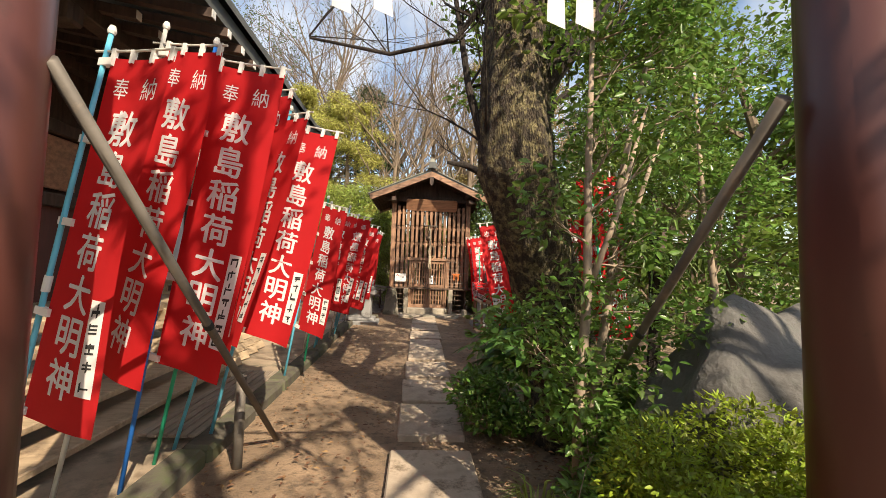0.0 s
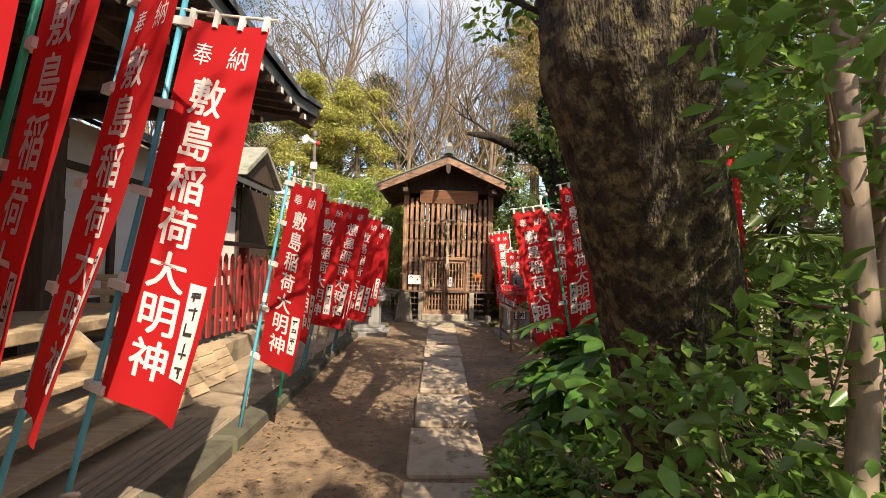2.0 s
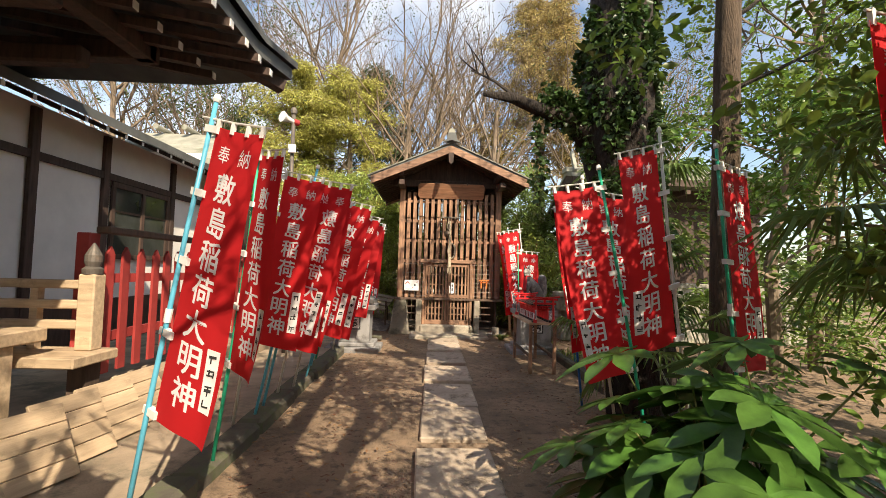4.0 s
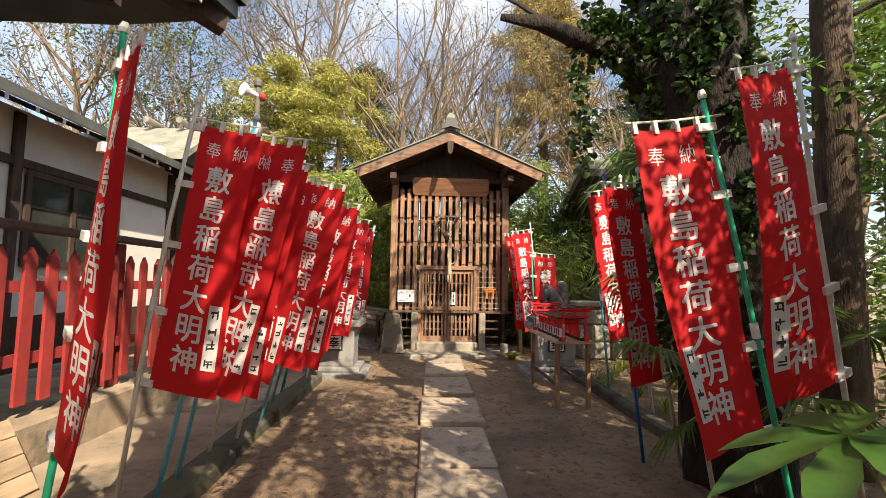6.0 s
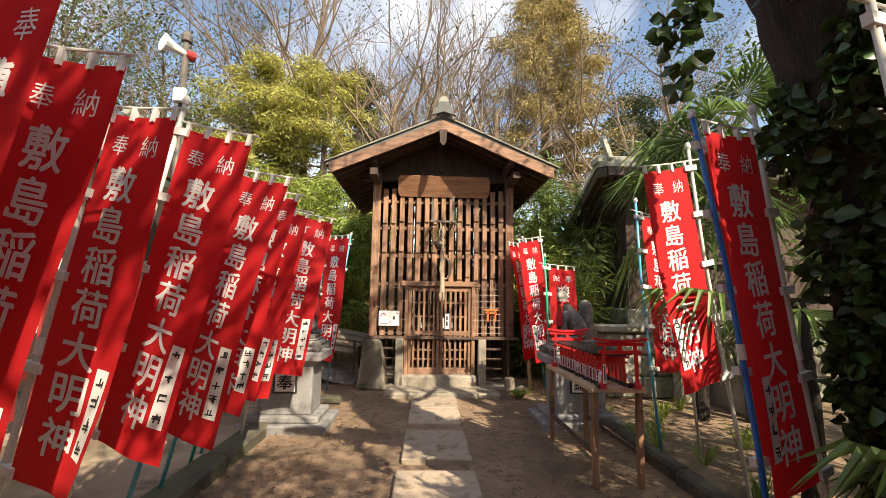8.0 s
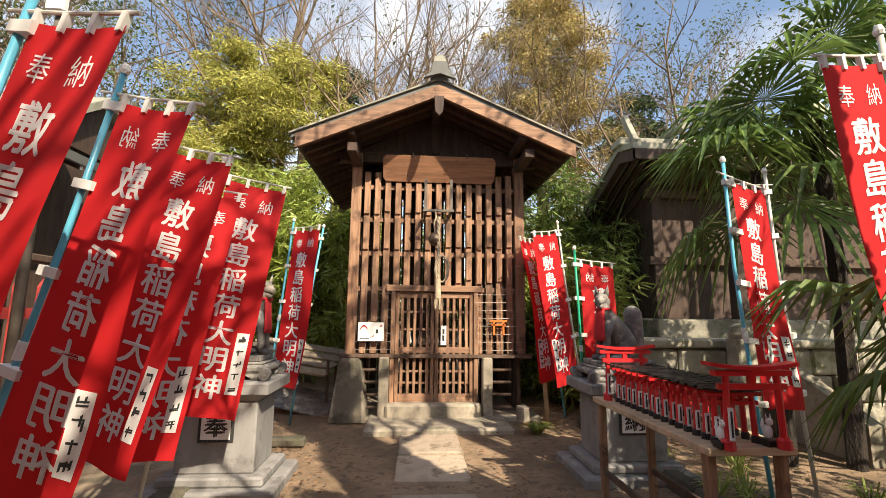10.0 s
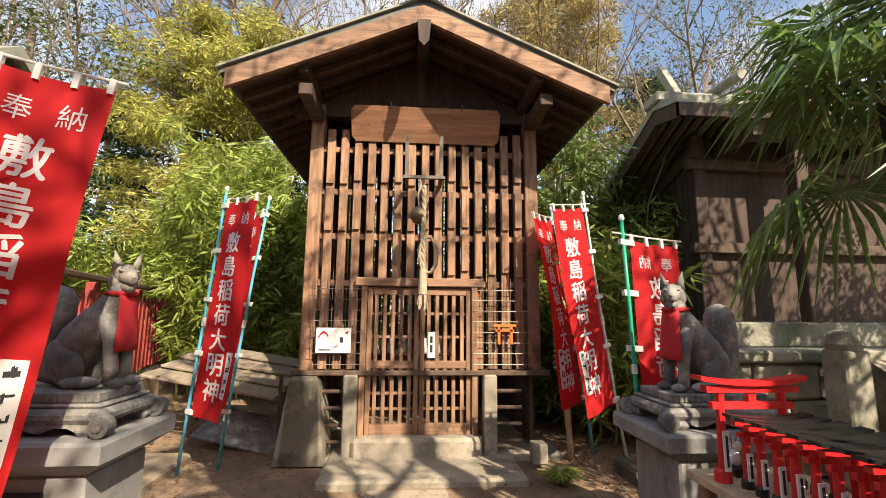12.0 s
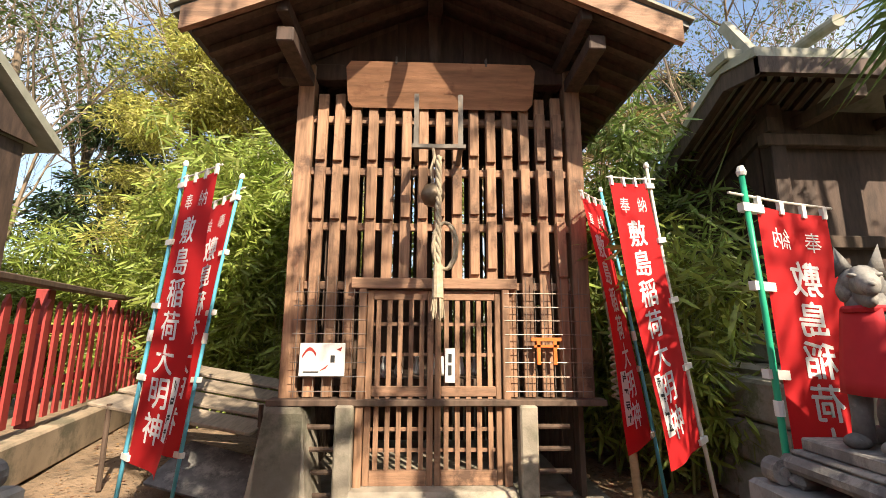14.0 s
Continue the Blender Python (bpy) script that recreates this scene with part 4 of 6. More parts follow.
def banner(x, y, z, yaw, droop, lx, pole_mat, pole_word, side=1, mirrored=False, note=True, group="red votive banners", ly=0.0, seed=0, h=FH, note_len=0.27):
    """A votive banner: x, y, z is the cloth's top corner at the pole; side 1 hangs the cloth to +x of it, -1 to -x."""
    rnd = random.Random(seed * 13 + 5)
    fw, big = h * 0.25, h / 1.8
    ya, dr = radians(yaw), radians(droop)
    c = Vector((math.cos(ya) * math.cos(dr) * side, math.sin(ya) * math.cos(dr) * side, -math.sin(dr)))
    d = Vector((lx, ly, -1)).normalized()
    nrm = c.cross(d).normalized()
    if nrm.y > 0:
        nrm = -nrm
    o = Vector((x, y, z))
    foot = o - c * 0.05 + d * (z / -d.z)
    t = thing("votive_banner", "red cloth votive banner with white characters on a " + pole_word + " pole", "banner", group, at=foot)
    ph, amp = rnd.uniform(0, 6), rnd.uniform(0.012, 0.028)

    def surf(u, v, lift=0.0):
        wave = amp * math.sin(v * 5 + ph + u * 2.5) * (0.15 + u) * (0.25 + v) + 0.02 * math.sin(u * 5.5 + v * 3 + ph * 2) * v * u
        return o + c * (u * fw) + d * (v * h) + nrm * (wave + lift) + Vector((0, 0, -0.012 * math.sin(u * math.pi))) * (1 - v) - foot

    g = Mesh()
    nu, nv = 10, 36
    for j in range(nv + 1):
        for i in range(nu + 1):
            g.v.append(surf(i / nu, j / nv))
    for j in range(nv):
        for i in range(nu):
            a = j * (nu + 1) + i
            g.f.append((a, a + 1, a + nu + 2, a + nu + 1))
    cloth = part("cloth", g, CLOTH, t, smooth=True)
    # characters, dyed through so that both faces show them
    left_to_right = (side > 0) != mirrored
    def place(mesh, ch, u, v, su, sv):
        gv, gf = glyph(ch)
        bold = 1.0 if su > 0.12 else 0.0
        for lift in (1, -1):
            for j, (sx, sy) in enumerate(((-0.022, -0.014), (0.022, -0.014), (0.0, 0.018))[:3 if bold else 1]):
                k = len(mesh.v)
                for px, py, lv in gv:
                    uu = u + (px + sx * bold) * su / fw
                    if not left_to_right:
                        uu = 1 - uu
                    mesh.v.append(surf(uu, v - (py + sy * bold) * sv / h, lift * (0.002 + 0.0006 * j + 0.00012 * lv)))
                mesh.f.extend(tuple(k + i for i in f) for f in gf)
    txt = Mesh()
    place(txt, "\u5949", 0.27, 0.085, 0.108 * big, 0.108 * big)
    place(txt, "\u7d0d", 0.72, 0.085, 0.108 * big, 0.108 * big)
    for k, ch in enumerate("\u6577\u5cf6\u7a32\u8377\u5927\u660e\u795e"):
        place(txt, ch, 0.46, 0.195 + k * 0.113, 0.185 * big, 0.175 * big)
    part("lettering", txt, LETTER, cloth, "white characters")
    if note:
        la, ink = Mesh(), Mesh()
        v0 = 0.90 - note_len
        for lift in (0.0045, -0.0045):
            q = [surf(0.74 + 0.19 * i / 4, v0 + note_len * j / 12, lift) for j in range(13) for i in range(5)]
            la.add(q, [(5 * j + i, 5 * j + i + 1, 5 * j + i + 6, 5 * j + i + 5) for j in range(12) for i in range(4)])
        nn = max(4, int(note_len * h / 0.075))
        kinds = [[(rnd.choice((-0.045, -0.02, 0.0, 0.02, 0.045)) * (0 if w else 1), rnd.uniform(-0.012, 0.012), 0.11 if w else 0.022, 0.0026 if w else rnd.uniform(0.007, 0.014)) for w in rnd.sample((1, 1, 1, 0, 0, 0), rnd.choice((3, 4, 5)))] for j in range(nn)]
        for lift in (0.0068, -0.0068):
            for j in range(nn):
                vv = v0 + note_len * (j + 0.5) / nn
                for du, dv, su, sv in kinds[j]:
                    q = [surf(0.835 + du + a * su, vv + dv * big + b * sv - a * 0.004, lift) for a, b in ((-0.5, -1), (0.5, -1), (0.5, 1), (-0.5, 1))]
                    ink.add(q, [(0, 1, 2, 3)])
        lab = part("donor_strip", la, LABEL, cloth, "white donor strip with black writing")
        part("writing", ink, INK, cloth)
    # pole, knob, joint, crossbar
    top = o - c * 0.05 - d * 0.12 - foot
    bend = nrm * rnd.uniform(-0.03, 0.03)
    pts = [Vector((0, 0, -0.03)), top * 0.35 + bend * 0.8, top * 0.7 + bend, top]
    pole = part("pole", Mesh().tube(pts, [0.0135, 0.013, 0.012, 0.0115], 10), pole_mat, t, pole_word + " plastic pole", smooth=True)
    part("knob", Mesh().tube([top, top - d * 0.015, top - d * 0.04], [0.016, 0.02, 0.012], 10), TAB, pole)
    part("joint", Mesh().tube([top * 0.5 + bend * 0.9, top * 0.53 + bend * 0.9], 0.0175, 10), TAB, pole)
    a = o - c * 0.13 - d * 0.035 - foot
    b = o + c * (fw + 0.03) - d * 0.035 - foot
    part("crossbar", Mesh().tube([a, (a + b) / 2 + Vector((0, 0, -0.006)), b], 0.006, 8), WHITEPOLE, t)
    for u in (0.03, 0.34, 0.66, 0.96):
        tb = Mesh()
        q = [surf(u - 0.028, 0.012), surf(u + 0.028, 0.012), surf(u + 0.028, -0.026), surf(u - 0.028, -0.026)]
        tb.add([p + nrm * 0.009 for p in q] + [p - nrm * 0.009 for p in q], [(0, 1, 2, 3), (7, 6, 5, 4), (3, 2, 6, 7), (0, 3, 7, 4), (1, 5, 6, 2)])
        part("tab", tb, TAB, t)
    for v in (0.012, 0.235, 0.47, 0.72, 0.985):
        p0 = surf(0.06, v)
        tb = Mesh()
        q = [p0 - d * 0.018, p0 + d * 0.018, p0 - c * 0.10 + d * 0.018, p0 - c * 0.10 - d * 0.018]
        tb.add([p + nrm * 0.0155 for p in q] + [p - nrm * 0.0155 for p in q], [(0, 1, 2, 3), (7, 6, 5, 4), (0, 4, 5, 1), (2, 6, 7, 3), (0, 3, 7, 4), (1, 5, 6, 2)])
        part("tab", tb, TAB, t)
    return t


POLES = {"s": (SKYPOLE, "light blue"), "b": (BLUEPOLE, "blue"), "g": (GREENPOLE, "green"), "w": (WHITEPOLE, "white")}
# x, y, z of the cloth's top corner, yaw, droop, sideways slope of the pole, cloth height, pole colour
FRONT_BANNERS = (
    (-1.72, 3.32, 2.36, -25, 7, -0.17, 1.70, "s"), (-1.70, 3.72, 2.60, -27, 11, -0.17, 1.80, "w"), (-1.47, 3.86, 2.59, -15, 11, -0.15, 1.80, "b"),
    (-1.43, 4.22, 2.54, -33, 8, -0.18, 1.74, "g"), (-1.33, 4.46, 2.46, -38, 6, -0.23, 1.62, "s"), (-1.245, 4.65, 2.475, -16, 13, -0.19, 1.63, "s"))
for k, (x, y, z, yaw, dr, lx, hh, p) in enumerate(FRONT_BANNERS):
    banner(x, y, z, yaw, dr, lx, *POLES[p], seed=k, note=k != 1, group="banners before the main hall", h=hh, note_len=(0.25, 0, 0.3, 0.26, 0.3, 0.24)[k])
PATH_BANNERS = (
    (-1.33, 6.36, 2.09, -30, 14, -0.16, "s", 0), (-1.43, 7.19, 2.16, -46, 9, -0.10, "g", 0), (-1.52, 7.98, 2.19, -9, 10, -0.14, "w", 0),
    (-1.27, 8.13, 2.16, -22, 11, -0.21, "s", 1), (-1.36, 8.38, 2.10, -12, 11, -0.18, "s", 0), (-1.40, 8.82, 2.09, -20, 9, -0.17, "w", 0),
    (-1.25, 9.10, 2.14, -14, 14, -0.20, "w", 0), (-1.18, 9.55, 2.05, -22, 13, -0.24, "s", 0), (-1.28, 10.08, 2.08, -20, 13, -0.23, "s", 1),
    (-1.36, 10.58, 2.07, -15, 13, -0.22, "g", 0), (-1.55, 10.96, 1.99, 20, 4, -0.17, "s", 1), (-1.39, 11.34, 2.16, 10, 9, -0.155, "w", 0))
for k, (x, y, z, yaw, dr, lx, p, mir) in enumerate(PATH_BANNERS):
    banner(x, y, z, yaw, dr, lx, *POLES[p], seed=20 + k, mirrored=bool(mir), group="banners along the path", h=1.45 if k < 10 else 1.52, note_len=0.2 + 0.02 * (k % 4))
SIDE_BANNERS = (
    (1.54, 5.63, 2.50, 30, 3, 0.13, "g", 1, 0, 1.8), (1.86, 5.95, 2.50, 20, 8, 0.10, "w", -1, 0, 1.8),
    (1.80, 7.22, 2.20, 29, 3, 0.09, "g", 1, 1, 1.45), (1.48, 7.52, 2.40, 16, 17, 0.11, "w", -1, 0, 1.5), (0.99, 7.47, 2.08, 10, 10, 0.19, "g", -1, 0, 1.43),
    (1.17, 8.10, 2.14, 8, 6, 0.15, "w", 1, 0, 1.45), (1.37, 8.88, 2.10, 27, 6, 0.13, "w", -1, 0, 1.48), (1.20, 8.97, 2.09, 25, 4, 0.13, "b", 1, 1, 1.45),
    (1.66, 9.87, 2.28, 14, 12, 0.13, "w", -1, 0, 1.43), (1.95, 11.09, 2.18, 20, 6, 0.07, "s", 1, 0, 1.45), (2.36, 11.3, 2.2, 25, 8, 0.07, "w", -1, 0, 1.45))
for k, (x, y, z, yaw, dr, lx, p, sd, mir, hh) in enumerate(SIDE_BANNERS):
    banner(x, y, z, yaw, dr, lx, *POLES[p], side=sd, seed=50 + k, mirrored=bool(mir), group="banners among the trees", h=hh, note_len=0.22)
SHRINE_BANNERS = (
    (-1.56, 13.75, 2.26, -38, 2, -0.09, "s", 1, 0), (-1.31, 13.95, 2.22, -40, 3, -0.12, "s", -1, 1),
    (1.67, 13.80, 2.32, 33, 10, 0.13, "w", -1, 0), (1.50, 14.20, 2.27, 50, 4, 0.15, "s", -1, 0), (1.46, 12.52, 1.79, 10, 4, 0.03, "g", 1, 1))
for k, (x, y, z, yaw, dr, lx, p, sd, mir) in enumerate(SHRINE_BANNERS):
    banner(x, y, z, yaw, dr, lx, *POLES[p], side=sd, seed=80 + k, mirrored=bool(mir), group="banners beside the shrine", note_len=0.2, h=FH if k < 4 else 1.45)

# the two characters on the pedestals' plates
for plate, ch in ((ped_l, "\u5949"), (ped_r, "\u7d0d")):
    gv, gf = glyph(ch)
    m = Mesh()
    for j, (sx, sz) in enumerate(((-0.008, 0), (0.008, 0.006))):
        m.add([((px * 0.17) + sx, -0.3245 - 0.0008 * j - 0.0001 * lv, 0.47 + py * 0.15 + sz) for px, py, lv in gv], gf)
    part("plate_character", m, INK, plate, "black brush-written character")

# ---------------------------------------------------------------- entrance torii with braces and paper streamers
torii = thing("entrance_torii", "round dark red steel torii columns braced with steel struts", "torii", at=(-0.2, 2.3, 0))
for x0, x1 in ((-1.27, -1.19), (1.09, 1.00)):
    m = Mesh().tube([(x0 + 0.2 - 0.15, 0, -0.05), (x1 + 0.2 - 0.15, 0, 3.1)] if x0 < 0 else [(x0 + 0.2, 0, -0.05), (x1 + 0.2 - 0.07, 0, 3.1)], [0.175, 0.15], 32)
    col = part("column", m, PILLAR, torii, smooth=True)
    for z in (0.95, 1.52, 1.93):
        xx = (x0 + 0.05 if x0 < 0 else x0 + 0.2) + (x1 - x0) * z / 3.1 * (1 if x0 < 0 else 1.7)
        part("seam", Mesh().tube([(xx, 0, z), (xx, 0, z + 0.006)], 0.1765 - 0.025 * z / 3.1 - 0.002, 32), INK, col)
for s, a, b in ((-1, (-1.02, 0.05, 1.93), (-1.10, 2.56, -0.02)), (1, (0.99, 0.05, 1.95), (1.42, 2.70, -0.02))):
    strut = part("brace", Mesh().tube([a, b], 0.021, 12), METAL, torii, "grey steel brace pipe", smooth=True)
    part("collar", Mesh().tube([Vector(a).lerp(Vector(b), 0.42), Vector(a).lerp(Vector(b), 0.432)], 0.025, 12), INK, strut)
post = thing("steel_stub_post", "short galvanised steel post clamped to the brace", "post", at=(-1.42, 4.35, 0))
part("tube", Mesh().tube([(0, 0, -0.05), (0, 0, 0.60)], 0.034, 14), METAL, post, smooth=True)
part("cap", Mesh().tube([(0, 0, 0.60), (0, 0, 0.615)], 0.037, 14), METAL, post)
rope = thing("shimenawa_rope", "thin straw rope with hanging white paper streamers", "rope", at=(-0.2, 2.3, 2.54))
part("cord", Mesh().tube([(-0.95 + k * 0.19, 0, 0.06 * abs(k - 5) / 5 - 0.02) for k in range(11)], 0.016, 8), ROPE, rope)
for x in (-0.33, -0.22, 0.25, 0.33):
    m = Mesh()
    for k in range(4):
        dx = 0.035 * (k % 2) - 0.02 + 0.012 * k
        m.add([(x + dx - 0.022, 0.004 * k, -0.02 - k * 0.1), (x + dx + 0.022, 0.004 * k, -0.02 - k * 0.1), (x + dx + 0.032, 0.004 * k + 0.01, -0.15 - k * 0.1), (x + dx - 0.02, 0.004 * k + 0.01, -0.13 - k * 0.1)], [(0, 1, 2, 3)])
    part("paper_streamer", m, PAPER, rope, "white zigzag paper streamer")

# ---------------------------------------------------------------- main hall beside the path
hall = thing("main_hall", "dark timber main hall with deep bracketed eaves", "hall", at=(-4.5, 3, 0))


def ph(name, mesh, material, label="", parent=None, origin=(-4.5, 3, 0)):
    mesh.v = [(q[0] - origin[0], q[1] - origin[1], q[2] - origin[2]) for q in mesh.v]
    return part(name, mesh, material, parent or hall, label)


ph("lower_wall", Mesh().box((-4.35, -5, 0.9), (-4.15, 7.4, 2.0)), BROWNWALL, "reddish-brown boarded wall")
ph("upper_wall", Mesh().box((-4.40, -5, 2.0), (-4.2, 7.4, 3.9)), DARKWOOD)
ph("end_wall", Mesh().box((-8.5, 7.2, 0.4), (-4.36, 7.38, 3.9)), DARKWOOD)
for y in (-1.0, 1.8, 4.6, 7.32):
    ph("column", Mesh().box((-4.22, y - 0.11, 0.3), (-4.0, y + 0.11, 3.75), bevel=0.015), DARKWOOD)
for z in (1.98, 2.75, 3.5):
    ph("tie_beam", Mesh().box((-4.16, -5, z - 0.07), (-4.05, 7.5, z + 0.07), bevel=0.01), DARKWOOD)
ph("offering_panel", Mesh().box((-4.145, 4.9, 2.1), (-4.11, 6.4, 2.66), bevel=0.005), PLAQUE, "brown wooden panel above the wall")
ph("deck", Mesh().box((-4.4, -5, 0.80), (-3.1, 7.6, 0.90), bevel=0.01), PALEWOOD)
for y in (-2, 0.5, 3.0, 5.2, 7.3):
    ph("deck_post", Mesh().box((-3.28, y - 0.07, 0.05), (-3.14, y + 0.07, 0.80)), PALEWOOD)
ph("eave_purlin", Mesh().box((-2.95, -5, 3.22), (-2.8, 8.2, 3.38), bevel=0.01), DARKWOOD)
ph("eave_purlin", Mesh().box((-8.5, 8.1, 3.22), (-2.8, 8.25, 3.38), bevel=0.01), DARKWOOD)
for x, y in ((-3.45, 7.9), (-2.95, 7.0), (-2.95, 4.4), (-2.95, 1.8)):
    ph("bracket_arm", Mesh().box((x - 1.2, y - 0.07, 3.04), (x + 0.25, y + 0.07, 3.2), bevel=0.02), DARKWOOD)
EX, EY, EZ = -1.95, 9.15, 3.42
# deck of the roof: side slope and end slope meeting on a hip
m = Mesh()
for dz in (0.0, 0.13):
    m.v += [(EX, -6, EZ + dz), (EX, EY - 0.8, EZ + dz), (EX + 0.05, EY + 0.05, EZ + 0.12 + dz), (EX - 0.9, EY, EZ + dz), (-9, EY, EZ + dz), (-6.2, -6, EZ + 1.9 + dz), (-6.2, EY - 4.2, EZ + 1.9 + dz), (-9, EY - 4.2, EZ + 1.9 + dz)]
m.f += [(0, 5, 6, 1), (1, 6, 2), (2, 6, 3), (3, 6, 7, 4), (8, 9, 14, 13), (9, 10, 14), (10, 11, 14), (11, 12, 15, 14), (0, 1, 9, 8), (1, 2, 10, 9), (2, 3, 11, 10), (3, 4, 12, 11)]
ph("roof", m, ROOFTILE, "dark grey roof with layered edge")
m = Mesh()
m.v += [(EX + 0.05, -6, EZ + 0.14), (EX + 0.05, EY - 0.75, EZ + 0.14), (EX + 0.1, EY + 0.1, EZ + 0.27), (EX - 0.9, EY + 0.05, EZ + 0.14), (-9, EY + 0.05, EZ + 0.14)]
m.v += [(x, y, z + 0.07) for x, y, z in m.v]
m.v += [(-6.2, -6, EZ + 2.12), (-6.2, EY - 4.2, EZ + 2.12), (-9, EY - 4.2, EZ + 2.12)]
m.f += [(0, 1, 6, 5), (1, 2, 7, 6), (2, 3, 8, 7), (3, 4, 9, 8), (5, 6, 11, 10), (6, 7, 11), (7, 8, 11), (8, 9, 12, 11)]
ph("roof_edge", m, ROOFTILE)
y = -4.0
while y < EY - 0.35:
    for lvl, (xa, xb) in enumerate(((EX + 0.02, -4.3), (EX - 0.55, -4.3))):
        za, zb = EZ - 0.015 - 0.11 * lvl + 0.25 * (EX - xa) * 0.4, EZ + 0.36 * (EX - xb) * 0.42 - 0.02 - 0.11 * lvl
        mm = Mesh().add([(xa, y, za), (xa, y + 0.07, za), (xa, y + 0.07, za - 0.075), (xa, y, za - 0.075), (xb, y, zb), (xb, y + 0.07, zb), (xb, y + 0.07, zb - 0.075), (xb, y, zb - 0.075)],
                        [(0, 1, 2, 3), (7, 6, 5, 4), (0, 4, 5, 1), (1, 5, 6, 2), (2, 6, 7, 3), (3, 7, 4, 0)])
        r = ph("rafter", mm, DARKWOOD)
        if y > 1.5:
            ph("rafter_end", Mesh().box((xa, y + 0.005, za - 0.07), (xa + 0.008, y + 0.065, za - 0.005)), WHITEPAINT, "white painted rafter end", parent=r)
    y += 0.30
hip = Mesh().tube([(EX - 0.02, EY - 0.03, EZ + 0.0), (-4.2, 7.0, EZ + 0.75)], 0.09, 4)
ph("hip_rafter", hip, DARKWOOD)
# staircase up to the deck
stair = thing("wooden_staircase", "pale bare timber staircase with open treads", "staircase", at=(-2.7, 5, 0))
for k in range(5):
    x = -2.36 - k * 0.2
    part("tread", Mesh().box((x + 2.7 - 0.30, -2.6, 0.15 + k * 0.165), (x + 2.7, 1.45, 0.20 + k * 0.165), bevel=0.008), PALEWOOD, stair)
for y in (1.46, -2.66):
    m = Mesh().add([(0.42, y, 0.03), (0.30, y, 0.25), (-0.6, y, 1.0), (-0.75, y, 0.85), (0.18, y, 0.03)] + [(0.42, y + 0.07, 0.03), (0.30, y + 0.07, 0.25), (-0.6, y + 0.07, 1.0), (-0.75, y + 0.07, 0.85), (0.18, y + 0.07, 0.03)],
                   [(0, 1, 2, 3, 4), (9, 8, 7, 6, 5), (0, 5, 6, 1), (1, 6, 7, 2), (2, 7, 8, 3), (3, 8, 9, 4), (4, 9, 5, 0)])
    part("stringer", m, PALEWOOD, stair)
# duckboard at its foot
duck = thing("duckboard", "grey slatted wooden duckboard on the pavement", "duckboard", at=(-2.02, 5.6, 0.055))
for k in range(6):
    part("slat", Mesh().box((-0.22 + k * 0.073, -1.0, 0.035), (-0.157 + k * 0.073, 1.0, 0.06), bevel=0.004), GREYBOARD, duck)
for y in (-0.9, 0.0, 0.85):
    part("bearer", Mesh().box((-0.22, y, 0), (0.21, y + 0.06, 0.034)), GREYBOARD, duck)
# landing with handrail and turned newel
land = thing("landing_with_rail", "pale timber landing with three-bar handrail and capped newel", "railing", at=(-2.95, 7.8, 0))
part("floor_plank", Mesh().box((-1.3, -0.35, 0.62), (0.16, 0.12, 0.70), bevel=0.01), PALEWOOD, land)
part("support", Mesh().box((-0.07, -0.1, 0.05), (0.07, 0.05, 0.62)), OLDWOOD, land)
nw = part("newel", Mesh().box((-0.065, -0.065, 0.70), (0.065, 0.065, 1.30), bevel=0.01), PALEWOOD, land)
part("newel_cap", Mesh().lathe([(0.07, 1.30), (0.075, 1.34), (0.05, 1.36), (0.062, 1.40), (0.06, 1.45), (0.035, 1.50), (0.008, 1.55)], (0, 0, 0), 16), METAL, nw, "grey onion-shaped cap")
for z in (0.86, 1.02, 1.18):
    part("rail", Mesh().box((-1.3, -0.035, z), (-0.066, 0.035, z + 0.07), bevel=0.01), PALEWOOD, land)
for x in (-0.45, -0.9):
    part("baluster", Mesh().box((x, -0.03, 0.70), (x + 0.06, 0.03, 1.18)), PALEWOOD, land)
# pale panels leaning in a row
first = thing("slatted_board", "pale slatted wooden screen propped beside the hall", "screen", "screens propped by the hall")
for k in range(4):
    part("board", Mesh().box((-0.24, -0.012, 0.02 + k * 0.115), (0.24, 0.012, 0.13 + k * 0.115), bevel=0.004), PALEWOOD, first)
part("batten", Mesh().box((-0.22, 0.013, 0.02), (-0.16, 0.035, 0.47)), PALEWOOD, first)
part("batten", Mesh().box((0.16, 0.013, 0.02), (0.22, 0.035, 0.47)), PALEWOOD, first)
first.matrix_world = pose(-2.48, 6.85, 0.05, -24, 0, 74)
for k in range(1, 4):
    copy_thing(first, pose(-2.50 - 0.02 * k, 6.85 + 0.42 * k, 0.05, -24 - 2 * k, 0, 76 + 3 * k))

# ---------------------------------------------------------------- office house behind the fence
house = thing("office_house", "white plastered house with dark posts and tiled eaves", "house", at=(-4.6, 11, 0))


def pw(name, mesh, material, label="", parent=None):
    return ph(name, mesh, material, label, parent or house, (-4.6, 11, 0))


